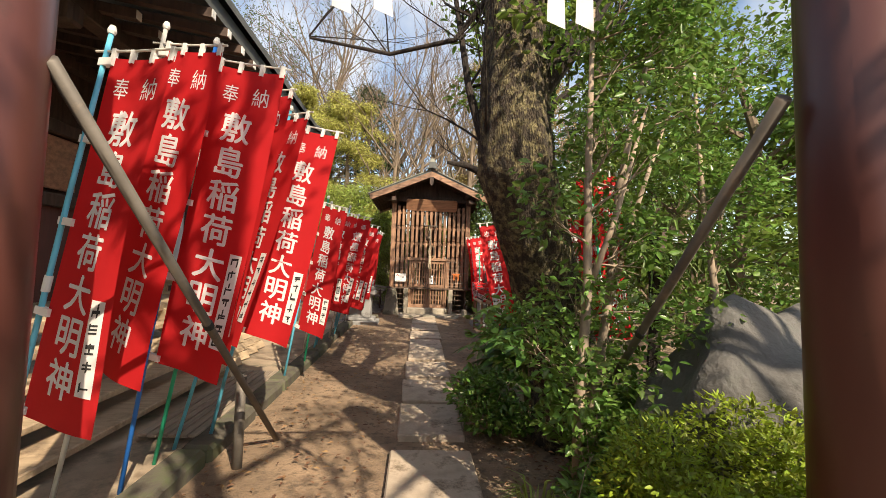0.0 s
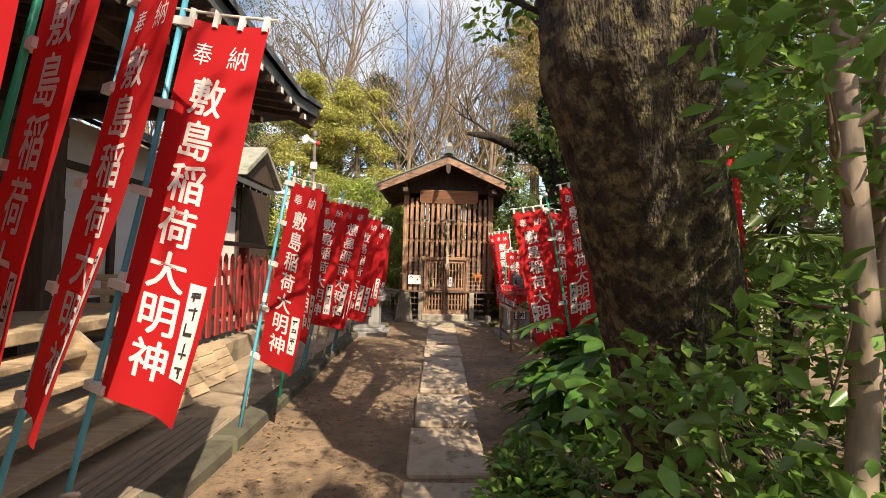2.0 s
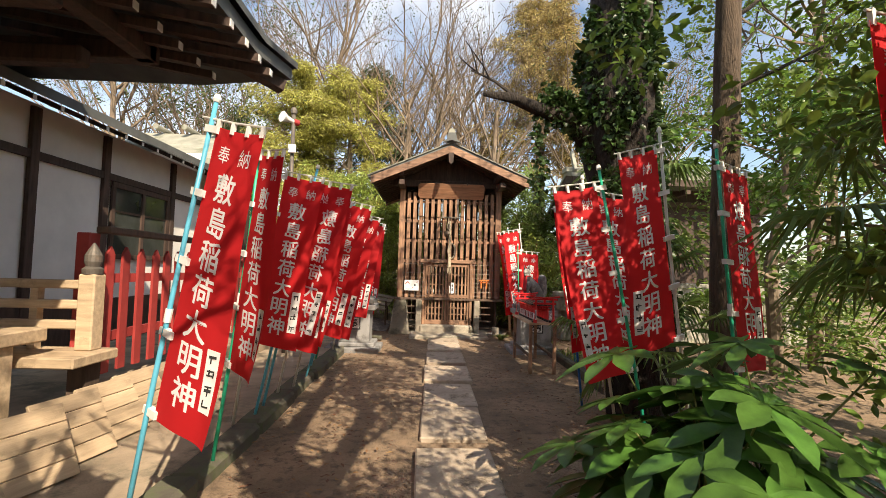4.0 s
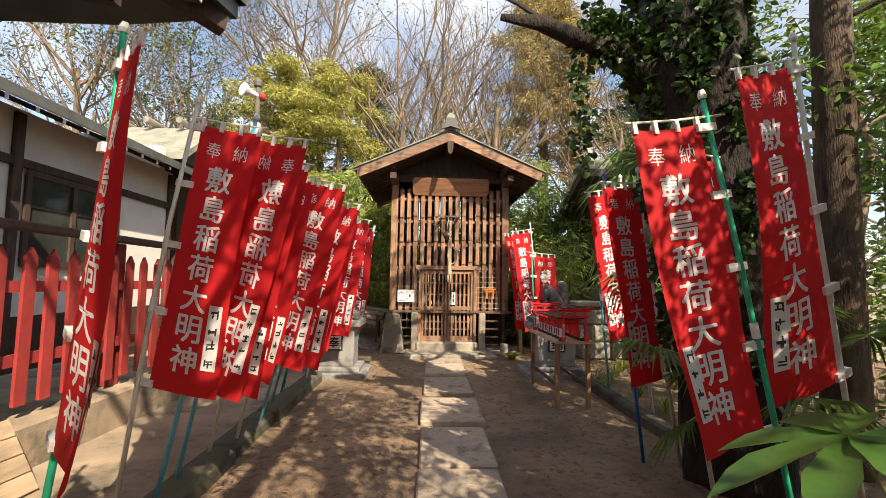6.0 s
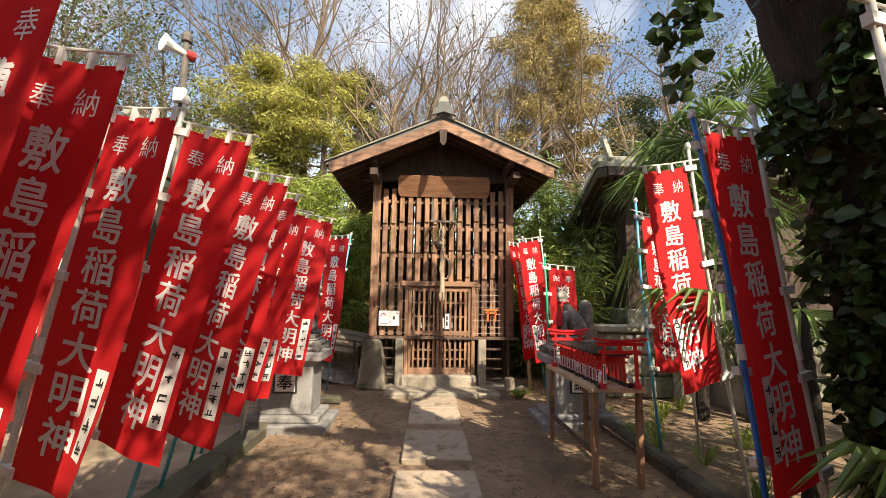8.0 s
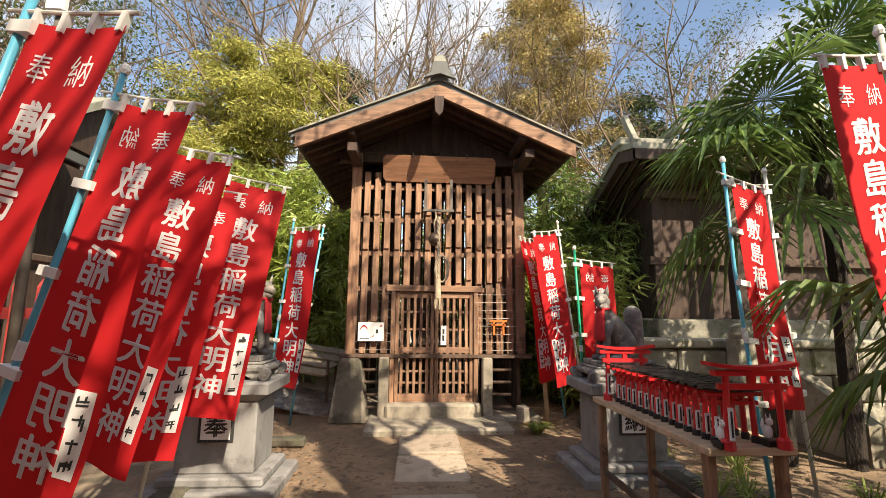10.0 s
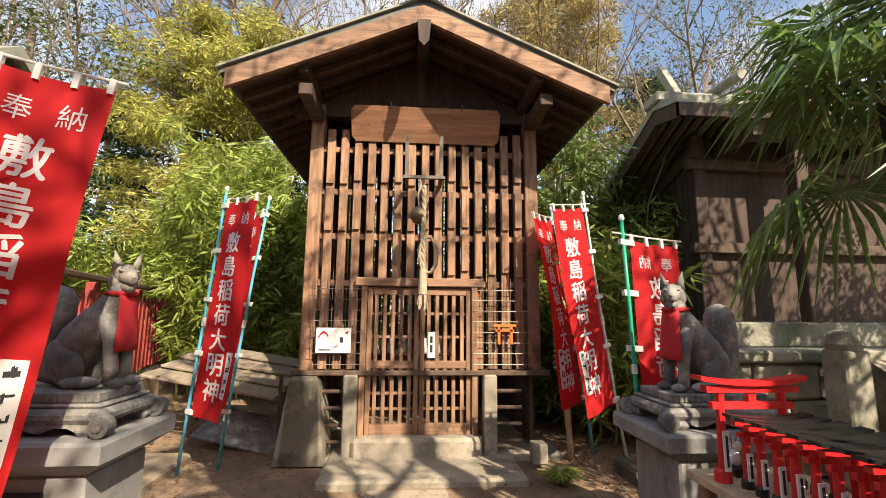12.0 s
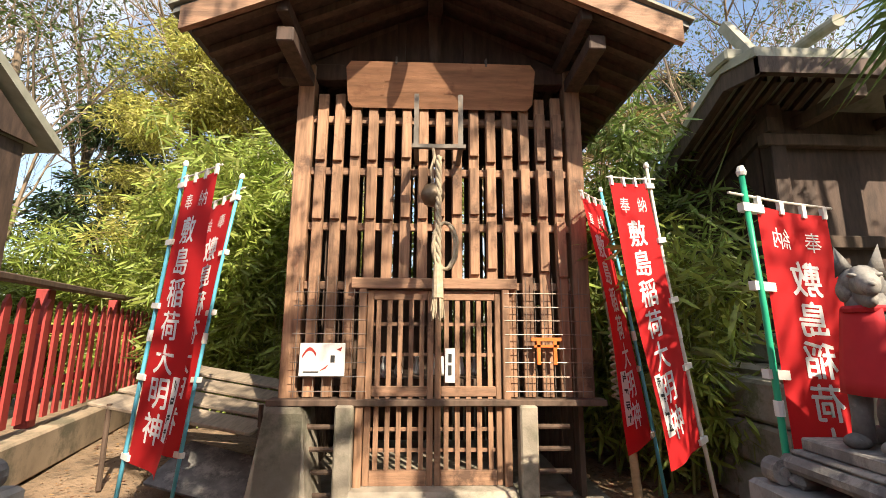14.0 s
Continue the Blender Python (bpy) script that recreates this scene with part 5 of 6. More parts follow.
HX = -5.1
pw("wall", Mesh().box((HX - 0.15, 7.6, 0.2), (HX, 14.0, 3.3)), WHITEWALL)
pw("end_wall", Mesh().box((-8.5, 13.85, 0.2), (HX - 0.16, 14.0, 3.8)), WHITEWALL)
for y in (8.2, 9.6, 10.8, 12.5, 13.9):
    pw("post", Mesh().box((HX + 0.002, y - 0.06, 0.2), (HX + 0.06, y + 0.06, 3.25), bevel=0.006), DARKWOOD)
pw("rail_beam", Mesh().box((HX + 0.002, 7.6, 2.62), (HX + 0.05, 14.0, 2.72)), DARKWOOD)
pw("skirting", Mesh().box((HX + 0.002, 7.6, 0.2), (HX + 0.05, 14.0, 0.85)), DARKWOOD)
win = pw("window_1", Mesh().box((HX + 0.004, 10.95, 1.5), (HX + 0.03, 12.38, 2.55)), GLASSDARK, "dark sliding window")
for ya, yb, za, zb in ((10.93, 12.40, 2.53, 2.61), (10.93, 12.40, 1.44, 1.52), (10.93, 11.0, 1.52, 2.53), (12.32, 12.40, 1.52, 2.53), (11.63, 11.70, 1.52, 2.53)):
    pw("frame", Mesh().box((HX + 0.031, ya, za), (HX + 0.06, yb, zb)), DARKWOOD, parent=win)
pw("glazing_bar", Mesh().box((HX + 0.031, 11.0, 2.16), (HX + 0.045, 12.32, 2.19)), DARKWOOD, parent=win)
m = Mesh()
m.v += [(-4.5, 7.3, 3.18), (-4.5, 14.85, 3.18), (-7.6, 14.85, 4.5), (-7.6, 7.3, 4.5), (-4.5, 7.3, 3.30), (-4.5, 14.85, 3.30), (-7.6, 14.85, 4.62), (-7.6, 7.3, 4.62)]
m.f += [(0, 1, 2, 3), (7, 6, 5, 4), (0, 4, 5, 1), (1, 5, 6, 2), (3, 2, 6, 7), (0, 3, 7, 4)]
pw("roof", m, ROOFTILE)
for k in range(20):
    yy = 7.5 + k * 0.36
    r = pw("rafter", Mesh().add([(-4.54, yy, 3.175), (-4.54, yy + 0.05, 3.175), (-4.54, yy + 0.05, 3.115), (-4.54, yy, 3.115), (-5.12, yy, 3.42), (-5.12, yy + 0.05, 3.42), (-5.12, yy + 0.05, 3.36), (-5.12, yy, 3.36)],
                                [(0, 1, 2, 3), (7, 6, 5, 4), (0, 4, 5, 1), (1, 5, 6, 2), (2, 6, 7, 3), (3, 7, 4, 0)]), DARKWOOD)
    pw("rafter_end", Mesh().box((-4.54, yy + 0.004, 3.12), (-4.532, yy + 0.046, 3.17)), WHITEPAINT, parent=r)
porch = thing("gabled_porch_roof", "weathered pale green-grey gabled roof with ridge logs", "roof", at=(-6.1, 15.5, 0.3))
m = Mesh()
m.v += [(-1.6, -1.3, 3.35), (1.1, -1.3, 3.35), (1.1, 0, 4.25), (-1.6, 0, 4.25), (-1.6, 1.3, 3.35), (1.1, 1.3, 3.35)]
m.v += [(x, y, z + 0.14) for x, y, z in m.v]
m.f += [(0, 1, 2, 3), (3, 2, 5, 4), (6, 9, 8, 7), (9, 10, 11, 8), (0, 6, 7, 1), (4, 5, 11, 10), (1, 7, 8, 2), (2, 8, 11, 5), (0, 3, 9, 6), (3, 4, 10, 9)]
part("covering", m, ROOFPALE, porch)
part("gable", Mesh().add([(0.9, -1.1, 3.36), (0.9, 1.1, 3.36), (0.9, 0, 4.2), (0.95, -1.1, 3.36), (0.95, 1.1, 3.36), (0.95, 0, 4.2)], [(0, 1, 2), (5, 4, 3), (0, 3, 4, 1), (1, 4, 5, 2), (2, 5, 3, 0)]), DARKWOOD, porch)
for x in (-1.0, -0.3, 0.4):
    part("ridge_log", Mesh().tube([(x, -0.35, 4.47), (x, 0.35, 4.47)], 0.07, 10), ROOFPALE, porch)
part("wall", Mesh().box((-1.6, -1.0, -0.3), (0.85, 1.0, 3.35)), DARKWOOD, porch)

# ---------------------------------------------------------------- red picket fence
def fence_run(a, b, label):
    a, b = Vector(a), Vector(b)
    ln = (b - a).length
    ang = math.degrees(math.atan2(b.y - a.y, b.x - a.x))
    f = thing("picket_fence", label, "fence", "red picket fences")
    f.matrix_world = pose(a.x, a.y, 0, 0, 0, ang)
    part("plinth", Mesh().box((-0.1, -0.14, 0), (ln, 0.14, 0.36), bevel=0.02), PAVE, f, "low stone plinth")
    part("top_rail", Mesh().box((0, -0.06, 1.64), (ln, 0.06, 1.70), bevel=0.01), OLDWOOD, f, "dark brown top rail")
    for z in (0.72, 1.22):
        part("rail", Mesh().box((0, 0.018, z), (ln, 0.055, z + 0.08)), REDPAINT, f)
    k = 0
    while k * 1.75 < ln:
        part("post", Mesh().box((k * 1.75 - 0.06, 0.056, 0.36), (k * 1.75 + 0.06, 0.17, 1.64), bevel=0.008), REDPAINT, f)
        k += 1
    me = Mesh()
    w, t = 0.046, 0.012
    o = [(-w, 0.45), (w, 0.45), (w, 1.46), (0.0, 1.53), (-w, 1.46)]
    me.add([(x, -t, z) for x, z in o] + [(x, t, z) for x, z in o], [(0, 1, 2, 3, 4), (9, 8, 7, 6, 5), (0, 5, 6, 1), (1, 6, 7, 2), (2, 7, 8, 3), (3, 8, 9, 4), (4, 9, 5, 0)])
    data = me.data("picket", REDPAINT)
    k = 0
    while 0.1 + k * 0.21 < ln:
        pk = new("picket", data)
        pk.parent = f
        pk.location = (0.1 + k * 0.21, random.uniform(-0.003, 0.003), random.uniform(-0.01, 0.01))
        pk.rotation_euler = (0, radians(random.uniform(-0.7, 0.7)), 0)
        k += 1


fence_run((-3.0, 7.95), (-3.0, 13.5), "red painted picket fence with a dark top rail on stone plinth")
fence_run((-3.02, 13.6), (-4.45, 18.6), "sunlit red picket fence with a dark top rail")
# loudspeaker mast
mast = thing("loudspeaker_mast", "grey pipe mast with a red and white horn loudspeaker", "loudspeaker", at=(-2.5, 11.24, 0))
part("mast", Mesh().tube([(0, 0, 0), (0, 0, 3.85)], 0.03, 12), METAL, mast, smooth=True)
part("horn", Mesh().tube([(0.0, 0, 3.72), (-0.08, -0.09, 3.74), (-0.13, -0.16, 3.75)], [0.03, 0.05, 0.09], 14), WHITEPAINT, mast, "white horn")
part("horn_back", Mesh().tube([(0.06, 0.06, 3.72), (0.0, 0, 3.72)], [0.05, 0.05], 12), BRIGHTRED, mast, "red horn back")
part("box", Mesh().box((-0.05, -0.08, 3.2), (0.07, -0.03, 3.34), bevel=0.01), WHITEPAINT, mast)
part("top_light", Mesh().lathe([(0.05, 3.85), (0.055, 3.9), (0.03, 3.95)], (0, 0, 0), 12), METAL, mast)
# low sheltered box behind the banners
lid = thing("low_board_shelter", "low lean-to of weathered grey boards on thin posts", "shelter", at=(-1.75, 15.3, 0))
for k in range(4):
    part("roof_board", Mesh().box((-0.85, -0.72 + k * 0.3, 0.0), (0.6, -0.43 + k * 0.3, 0.03), pose(0, 0, 0.60 + 0.035 * k, 6, 8, -8), bevel=0.006), GREYBOARD, lid)
for x, y in ((-0.75, -0.6), (0.5, -0.65), (-0.75, 0.35), (0.45, 0.35)):
    part("post", Mesh().tube([(x, y, 0), (x, y, 0.66)], 0.02, 8), OLDWOOD, lid)
part("sloping_sheet", Mesh().box((-0.1, -0.9, 0.0), (0.75, -0.4, 0.02), pose(0, 0, 0.44, 24, 10, -10)), STONE, lid)

# ---------------------------------------------------------------- side hall on its stone terrace
terrace = thing("stone_terrace", "low retaining wall of squared pale stones", "wall", kind="structure")
for row in range(3):
    x = 2.55 + 0.18 * (row % 2)
    while x < 8:
        w = random.uniform(0.42, 0.62)
        part("stone", Mesh().box((x, 13.45 + random.uniform(-0.015, 0.015), row * 0.31), (x + w - 0.012, 13.8, row * 0.31 + 0.298), bevel=0.025), STONEWALL, terrace)
        x += w
    y = 13.85
    while y < 17.5:
        w = random.uniform(0.42, 0.62)
        part("stone", Mesh().box((2.52 + random.uniform(-0.01, 0.01), y, row * 0.31), (2.85, y + w - 0.012, row * 0.31 + 0.298), bevel=0.025), STONEWALL, terrace)
        y += w
part("coping", Mesh().box((2.45, 13.38, 0.93), (8, 13.8, 1.03), bevel=0.02), STONEWALL, terrace)
part("fill", Mesh().box((2.8, 13.81, 0), (9, 18, 0.96)), CONCRETE, terrace)
part("step_wall", Mesh().add([(3.9, 12.2, 0.0), (3.9, 13.4, 0.0), (3.9, 13.4, 0.98), (3.9, 12.2, 0.35), (4.05, 12.2, 0.0), (4.05, 13.4, 0.0), (4.05, 13.4, 0.98), (4.05, 12.2, 0.35)],
                            [(0, 1, 2, 3), (7, 6, 5, 4), (0, 4, 5, 1), (1, 5, 6, 2), (2, 6, 7, 3), (3, 7, 4, 0)]), CONCRETE, terrace)
side = thing("side_hall", "old dark timber side hall with grey-green roof and ridge logs", "hall", at=(5, 15.5, 0.96))


side.scale = (1, 1, 0.9)


def ps(name, mesh, material, label="", parent=None):
    return ph(name, mesh, material, label, parent or side, (5, 15.5, 0.96))


ps("base", Mesh().box((3.45, 14.7, 0.965), (8, 17.3, 1.28), bevel=0.02), STONEWALL)
# front wall and side boards take the darker timber to carry their shade
ps("front_wall", Mesh().box((3.72, 15.0, 1.29), (8, 15.1, 3.85)), DARKWOOD)
for k in range(9):
    ps("side_board", Mesh().box((3.60, 15.12 + k * 0.225, 1.29), (3.70, 15.335 + k * 0.225, 3.7 - 0.125 * k)), DARKWOOD)
ps("corner_column", Mesh().box((3.58, 14.92, 1.29), (3.74, 15.08, 3.88), bevel=0.01), DARKWOOD)
ps("corner_column", Mesh().box((3.58, 17.1, 1.29), (3.74, 17.26, 3.0), bevel=0.01), DARKWOOD)
ps("porch_column", Mesh().box((4.55, 14.5, 1.29), (4.71, 14.66, 3.85), bevel=0.01), DARKWOOD)
ps("gable_beam", Mesh().add([(3.55, 14.9, 3.55), (3.55, 17.2, 2.62), (3.55, 17.2, 2.74), (3.55, 14.9, 3.71), (3.67, 14.9, 3.55), (3.67, 17.2, 2.62), (3.67, 17.2, 2.74), (3.67, 14.9, 3.71)],
                            [(0, 1, 2, 3), (7, 6, 5, 4), (0, 4, 5, 1), (1, 5, 6, 2), (2, 6, 7, 3), (3, 7, 4, 0)]), OLDWOOD)
for z in (3.38, 2.2):
    ps("wall_beam", Mesh().box((3.5, 14.9, z), (8, 15.0, z + 0.14), bevel=0.01), OLDWOOD)
for xa in (3.9, 4.8, 5.7):
    ps("porch_beam", Mesh().box((xa, 14.31, 3.62), (xa + 0.12, 15.0, 3.75)), OLDWOOD)
m = Mesh()
prof = [(14.25, 3.98), (14.72, 4.10), (15.6, 3.68), (16.5, 3.17), (16.95, 2.94)]
for x in (2.98, 9.0):
    m.v += [(x, y, z) for y, z in prof] + [(x, y, z + 0.10) for y, z in prof]
for k in range(4):
    m.f += [(k, k + 10, k + 11, k + 1), (k + 5, k + 6, k + 16, k + 15), (k, k + 1, k + 6, k + 5), (k + 10, k + 15, k + 16, k + 11)]
m.f += [(0, 5, 15, 10), (4, 14, 19, 9)]
ps("roof", m, ROOFPALE, "grey-green roof")
m = Mesh()
for (ya, za), (yb, zb) in zip(prof, prof[1:]):
    m.add([(3.0, ya, za - 0.002), (3.0, yb, zb - 0.002), (3.0, yb, zb - 0.2), (3.0, ya, za - 0.2), (3.06, ya, za - 0.002), (3.06, yb, zb - 0.002), (3.06, yb, zb - 0.2), (3.06, ya, za - 0.2)],
          [(0, 1, 2, 3), (7, 6, 5, 4), (0, 4, 5, 1), (2, 6, 7, 3)])
ps("bargeboard", m, DARKWOOD)
ps("fascia", Mesh().box((3.0, 14.24, 3.80), (9, 14.30, 3.975)), DARKWOOD)
for k in range(8):
    x = 3.12 + k * 0.14
    m = Mesh()
    for (ya, za), (yb, zb) in zip(prof[1:], prof[2:]):
        m.add([(x, ya, za - 0.004), (x, yb, zb - 0.004), (x, yb, zb - 0.07), (x, ya, za - 0.07), (x + 0.06, ya, za - 0.004), (x + 0.06, yb, zb - 0.004), (x + 0.06, yb, zb - 0.07), (x + 0.06, ya, za - 0.07)],
              [(0, 1, 2, 3), (7, 6, 5, 4), (2, 6, 7, 3), (0, 4, 5, 1)])
    ps("rafter", m, OLDWOOD)
ps("ridge_box", Mesh().box((2.94, 14.55, 4.16), (9, 14.88, 4.30), bevel=0.02), ROOFPALE)
for x in (3.75, 4.75, 5.75, 6.75):
    ps("ridge_log", Mesh().tube([(x, 14.2, 4.36), (x, 15.3, 4.42)], 0.065, 12), ROOFPALE)
ps("crossed_finial", Mesh().box((-0.04, -0.05, 0.0), (0.04, 0.05, 0.65), pose(3.15, 14.5, 4.2, -28, 0, 0)), ROOFPALE)
lantern = thing("stone_post", "low pale stone post with rounded cap by the terrace", "stone post", at=(3.55, 13.2, 0))
part("shaft", Mesh().box((-0.11, -0.11, 0), (0.11, 0.11, 1.05), bevel=0.015), STONEWALL, lantern)
part("cap", Mesh().lathe([(0.11, 1.05), (0.13, 1.10), (0.10, 1.18), (0.03, 1.22)], (0, 0, 0), 14), STONEWALL, lantern)
# leaning woven pole beside the shrine
lean = thing("leaning_bamboo_pole", "pale bamboo pole with coiled rope leaning on the shrine", "pole", at=(1.52, 14.05, 0))
part("pole", Mesh().tube([(0.06, 0, 0), (0.02, 0.05, 0.9), (-0.07, 0.12, 1.75)], [0.03, 0.028, 0.022], 10), PALEWOOD, lean, smooth=True)
part("rope_coil", Mesh().tube([(-0.03 + 0.022 * math.cos(k * 1.3), 0.08 + 0.022 * math.sin(k * 1.3), 0.78 + k * 0.011) for k in range(70)], 0.011, 6), ROPE, lean)

# ---------------------------------------------------------------- trees and plants
def wobble(path, amount, seed):
    rnd = random.Random(seed)
    return [Vector(p) + Vector((rnd.uniform(-amount, amount), rnd.uniform(-amount, amount), rnd.uniform(-amount, amount) * 0.4)) for p in path]


def rough_trunk(path, radii, sides=28, steps=10, depth=0.12, seed=0):
    """A stout trunk with ridges and hollows worked into its surface."""
    m = Mesh()
    pts, rad = [], []
    for i in range(len(path) - 1):
        for k in range(steps):
            t = k / steps
            pts.append(Vector(path[i]).lerp(Vector(path[i + 1]), t))
            rad.append(radii[i] * (1 - t) + radii[i + 1] * t)
    pts.append(Vector(path[-1]))
    rad.append(radii[-1])
    m.tube(pts, rad, sides)
    out = []
    for k, v in enumerate(m.v):
        i = min(k // sides, len(pts) - 1)
        c = pts[i]
        d = Vector(v) - c
        n = d.normalized()
        w = noise.noise(Vector((n.x * 2.2 + seed, n.y * 2.2, c.z * 0.7))) * 1.2 + 0.5 * noise.noise(Vector((n.x * 5 + seed, n.y * 5, c.z * 2.6))) + 0.3 * noise.noise(Vector((n.x * 11 + seed, n.y * 11, c.z * 6))) + 0.22 * noise.noise(Vector((n.x * 24 + seed, n.y * 24, c.z * 15)))
        out.append(tuple(c + d * (1 + depth * w)))
    m.v = out
    return m


def branch(m, rnd, start, direction, length, radius, level, tips, up=0.12, spread=0.7, sides=5, kids=(3, 4)):
    pts, rad = [Vector(start)], [radius]
    d = Vector(direction).normalized()
    n = 4 if level > 0 else 3
    for k in range(n):
        d = (d + Vector((rnd.uniform(-1, 1), rnd.uniform(-1, 1), rnd.uniform(-0.7, 1) + up)) * 0.17).normalized()
        pts.append(pts[-1] + d * length / n)
        rad.append(radius * (1 - 0.65 * (k + 1) / n))
    m.tube(pts, rad, sides if level > 1 else max(3, sides - 2), cap=False)
    if level == 0:
        tips.append(pts[-1])
        return
    for k in range(rnd.randint(*kids)):
        t = rnd.uniform(0.35, 1.0)
        i = min(int(t * n), n - 1)
        p = pts[i].lerp(pts[i + 1], t * n - i)
        a = Vector((rnd.uniform(-1, 1), rnd.uniform(-1, 1), rnd.uniform(-0.5, 0.9)))
        branch(m, rnd, p, d + a * spread * 1.2, length * rnd.uniform(0.5, 0.75), radius * 0.48, level - 1, tips, up, spread, sides, kids)


# the great mossy tree at the path's edge
tree = thing("mossy_tree", "great dark leaning tree beside the path, bark speckled with moss and painted sun dapples", "tree", at=(1.0, 4.85, 0))
m = rough_trunk([(0.20, 0.05, -0.15), (0.04, -0.10, 0.5), (-0.17, -0.27, 1.1), (-0.39, -0.48, 1.7), (-0.54, -0.62, 2.15), (-0.62, -0.68, 3.0), (-0.68, -0.72, 4.4), (-0.6, -0.6, 7.0)], [0.40, 0.29, 0.26, 0.25, 0.26, 0.20, 0.16, 0.07], 64, 22, 0.16, 3)
part("trunk", m, BARK, tree, smooth=True)
for k, (path, r) in enumerate((
        ([(-0.62, -0.65, 2.5), (-0.15, -0.6, 3.1), (0.35, -0.5, 4.0), (0.7, -0.4, 5.6)], 0.12),
        ([(-0.70, -0.62, 2.0), (-0.78, -0.6, 2.3), (-0.92, -0.6, 2.7), (-1.0, -0.55, 3.4)], 0.045),
        ([(-0.72, -0.7, 3.5), (-1.0, -0.6, 3.05), (-1.5, -0.5, 2.95), (-2.1, -0.4, 3.1)], 0.024),
        ([(-0.66, -0.68, 3.1), (-0.3, 0.2, 3.9), (0.2, 0.9, 5.0)], 0.10))):
    mm = Mesh()
    tips = []
    n = len(path)
    mm.tube(wobble(path, 0.03, k), [r * (1 - 0.6 * i / (n - 1)) for i in range(n)], 10)
    rnd = random.Random(k)
    for i in range(1, n):
        for j in range(3):
            branch(mm, rnd, path[i], (rnd.uniform(-1, 1), rnd.uniform(-1, 1), rnd.uniform(0, 1)), 0.9, r * 0.25, 2, tips)
    part("limb", mm, BARK2, tree)
rnd = random.Random(11)
cs, rs = [], []
for k in range(26):
    cs.append((rnd.uniform(-0.9, 1.6), rnd.uniform(-1.7, 1.5), rnd.uniform(2.9, 5.6)))
    r = rnd.uniform(0.25, 0.5)
    rs.append((r, r, r * 0.6))
for k in range(44):
    cs.append((rnd.uniform(-0.3, 2.2), rnd.uniform(-0.3, 1.5), rnd.uniform(2.0, 4.4)))
    r = rnd.uniform(0.18, 0.34)
    rs.append((r, r, r * 0.7))
leaves("crown", cs, rs, 8500, 0.075, LEAF_CANOPY, tree, 0.45, 0.25, 0.6, seed=2)
# boughs over the path, above the view, added to dapple fence and banners
mm = Mesh()
tips = []
for k in range(9):
    branch(mm, rnd, (-0.66, -0.68, 4.2 + 0.18 * k), (rnd.uniform(-0.9, 0.9), rnd.uniform(-0.2, 1.2), 0.55), 2.2, 0.05, 2, tips, kids=(3, 4))
part("bough", mm, BARK2, tree)
leaves("overhanging_foliage", [tuple(q) for q in tips], [(0.3, 0.3, 0.18)] * len(tips), 1400, 0.10, LEAF_CANOPY, tree, 0.45, 0.2, 0.6, seed=3)

# slim pale-barked shrub trees with glossy leaves, in front of it
rnd = random.Random(5)
for k, (x, y, top, spread) in enumerate(((0.72, 3.70, (0.10, 0.1, 3.1), 0.5), (0.88, 3.88, (0.34, 0.05, 3.0), 0.5), (2.25, 4.6, (-0.1, 0.3, 3.4), 0.6))):
    t = thing("evergreen_shrub_tree", "slim pale-stemmed shrub tree with glossy dark leaves", "tree", "shrub trees beside the path", at=(x, y, 0))
    mm = Mesh()
    tx, ty, tz = top
    mm.tube(wobble([(0, 0, -0.05), (0.03, 0.02, 0.6), (tx * 0.3, ty * 0.3, 1.3), (tx * 0.6, ty * 0.6, 2.0), (tx, ty, tz)], 0.035, k), [0.036, 0.032, 0.028, 0.023, 0.012], 9)
    mm.tube(wobble([(tx * 0.3, ty * 0.3, 1.25), (tx * 0.3 + 0.18, ty, 1.75), (tx * 0.3 + 0.42, ty + 0.1, 2.5)], 0.03, k + 9), [0.024, 0.018, 0.009], 8)
    tips = []
    for j in range(14):
        z = rnd.uniform(0.7, 3.0)
        f = z / tz
        branch(mm, rnd, (tx * f, ty * f, z), (rnd.uniform(-1, 1), rnd.uniform(-1, 1), rnd.uniform(-0.1, 0.8)), 0.36, 0.011, 1, tips)
    part("stem", mm, PALEBARK, t, smooth=True)
    cs = [tuple(p) for p in tips] + [(rnd.uniform(-0.1, 0.45), rnd.uniform(-0.2, 0.15), rnd.uniform(0.25, 1.0)) for j in range(6)]
    rs = [(0.2, 0.2, 0.15)] * len(tips) + [(0.22, 0.22, 0.2)] * 6
    leaves("crown", cs, rs, 3200, 0.055, LEAF_GLOSSY, t, 0.5, 0.15, 0.7, seed=30 + k)
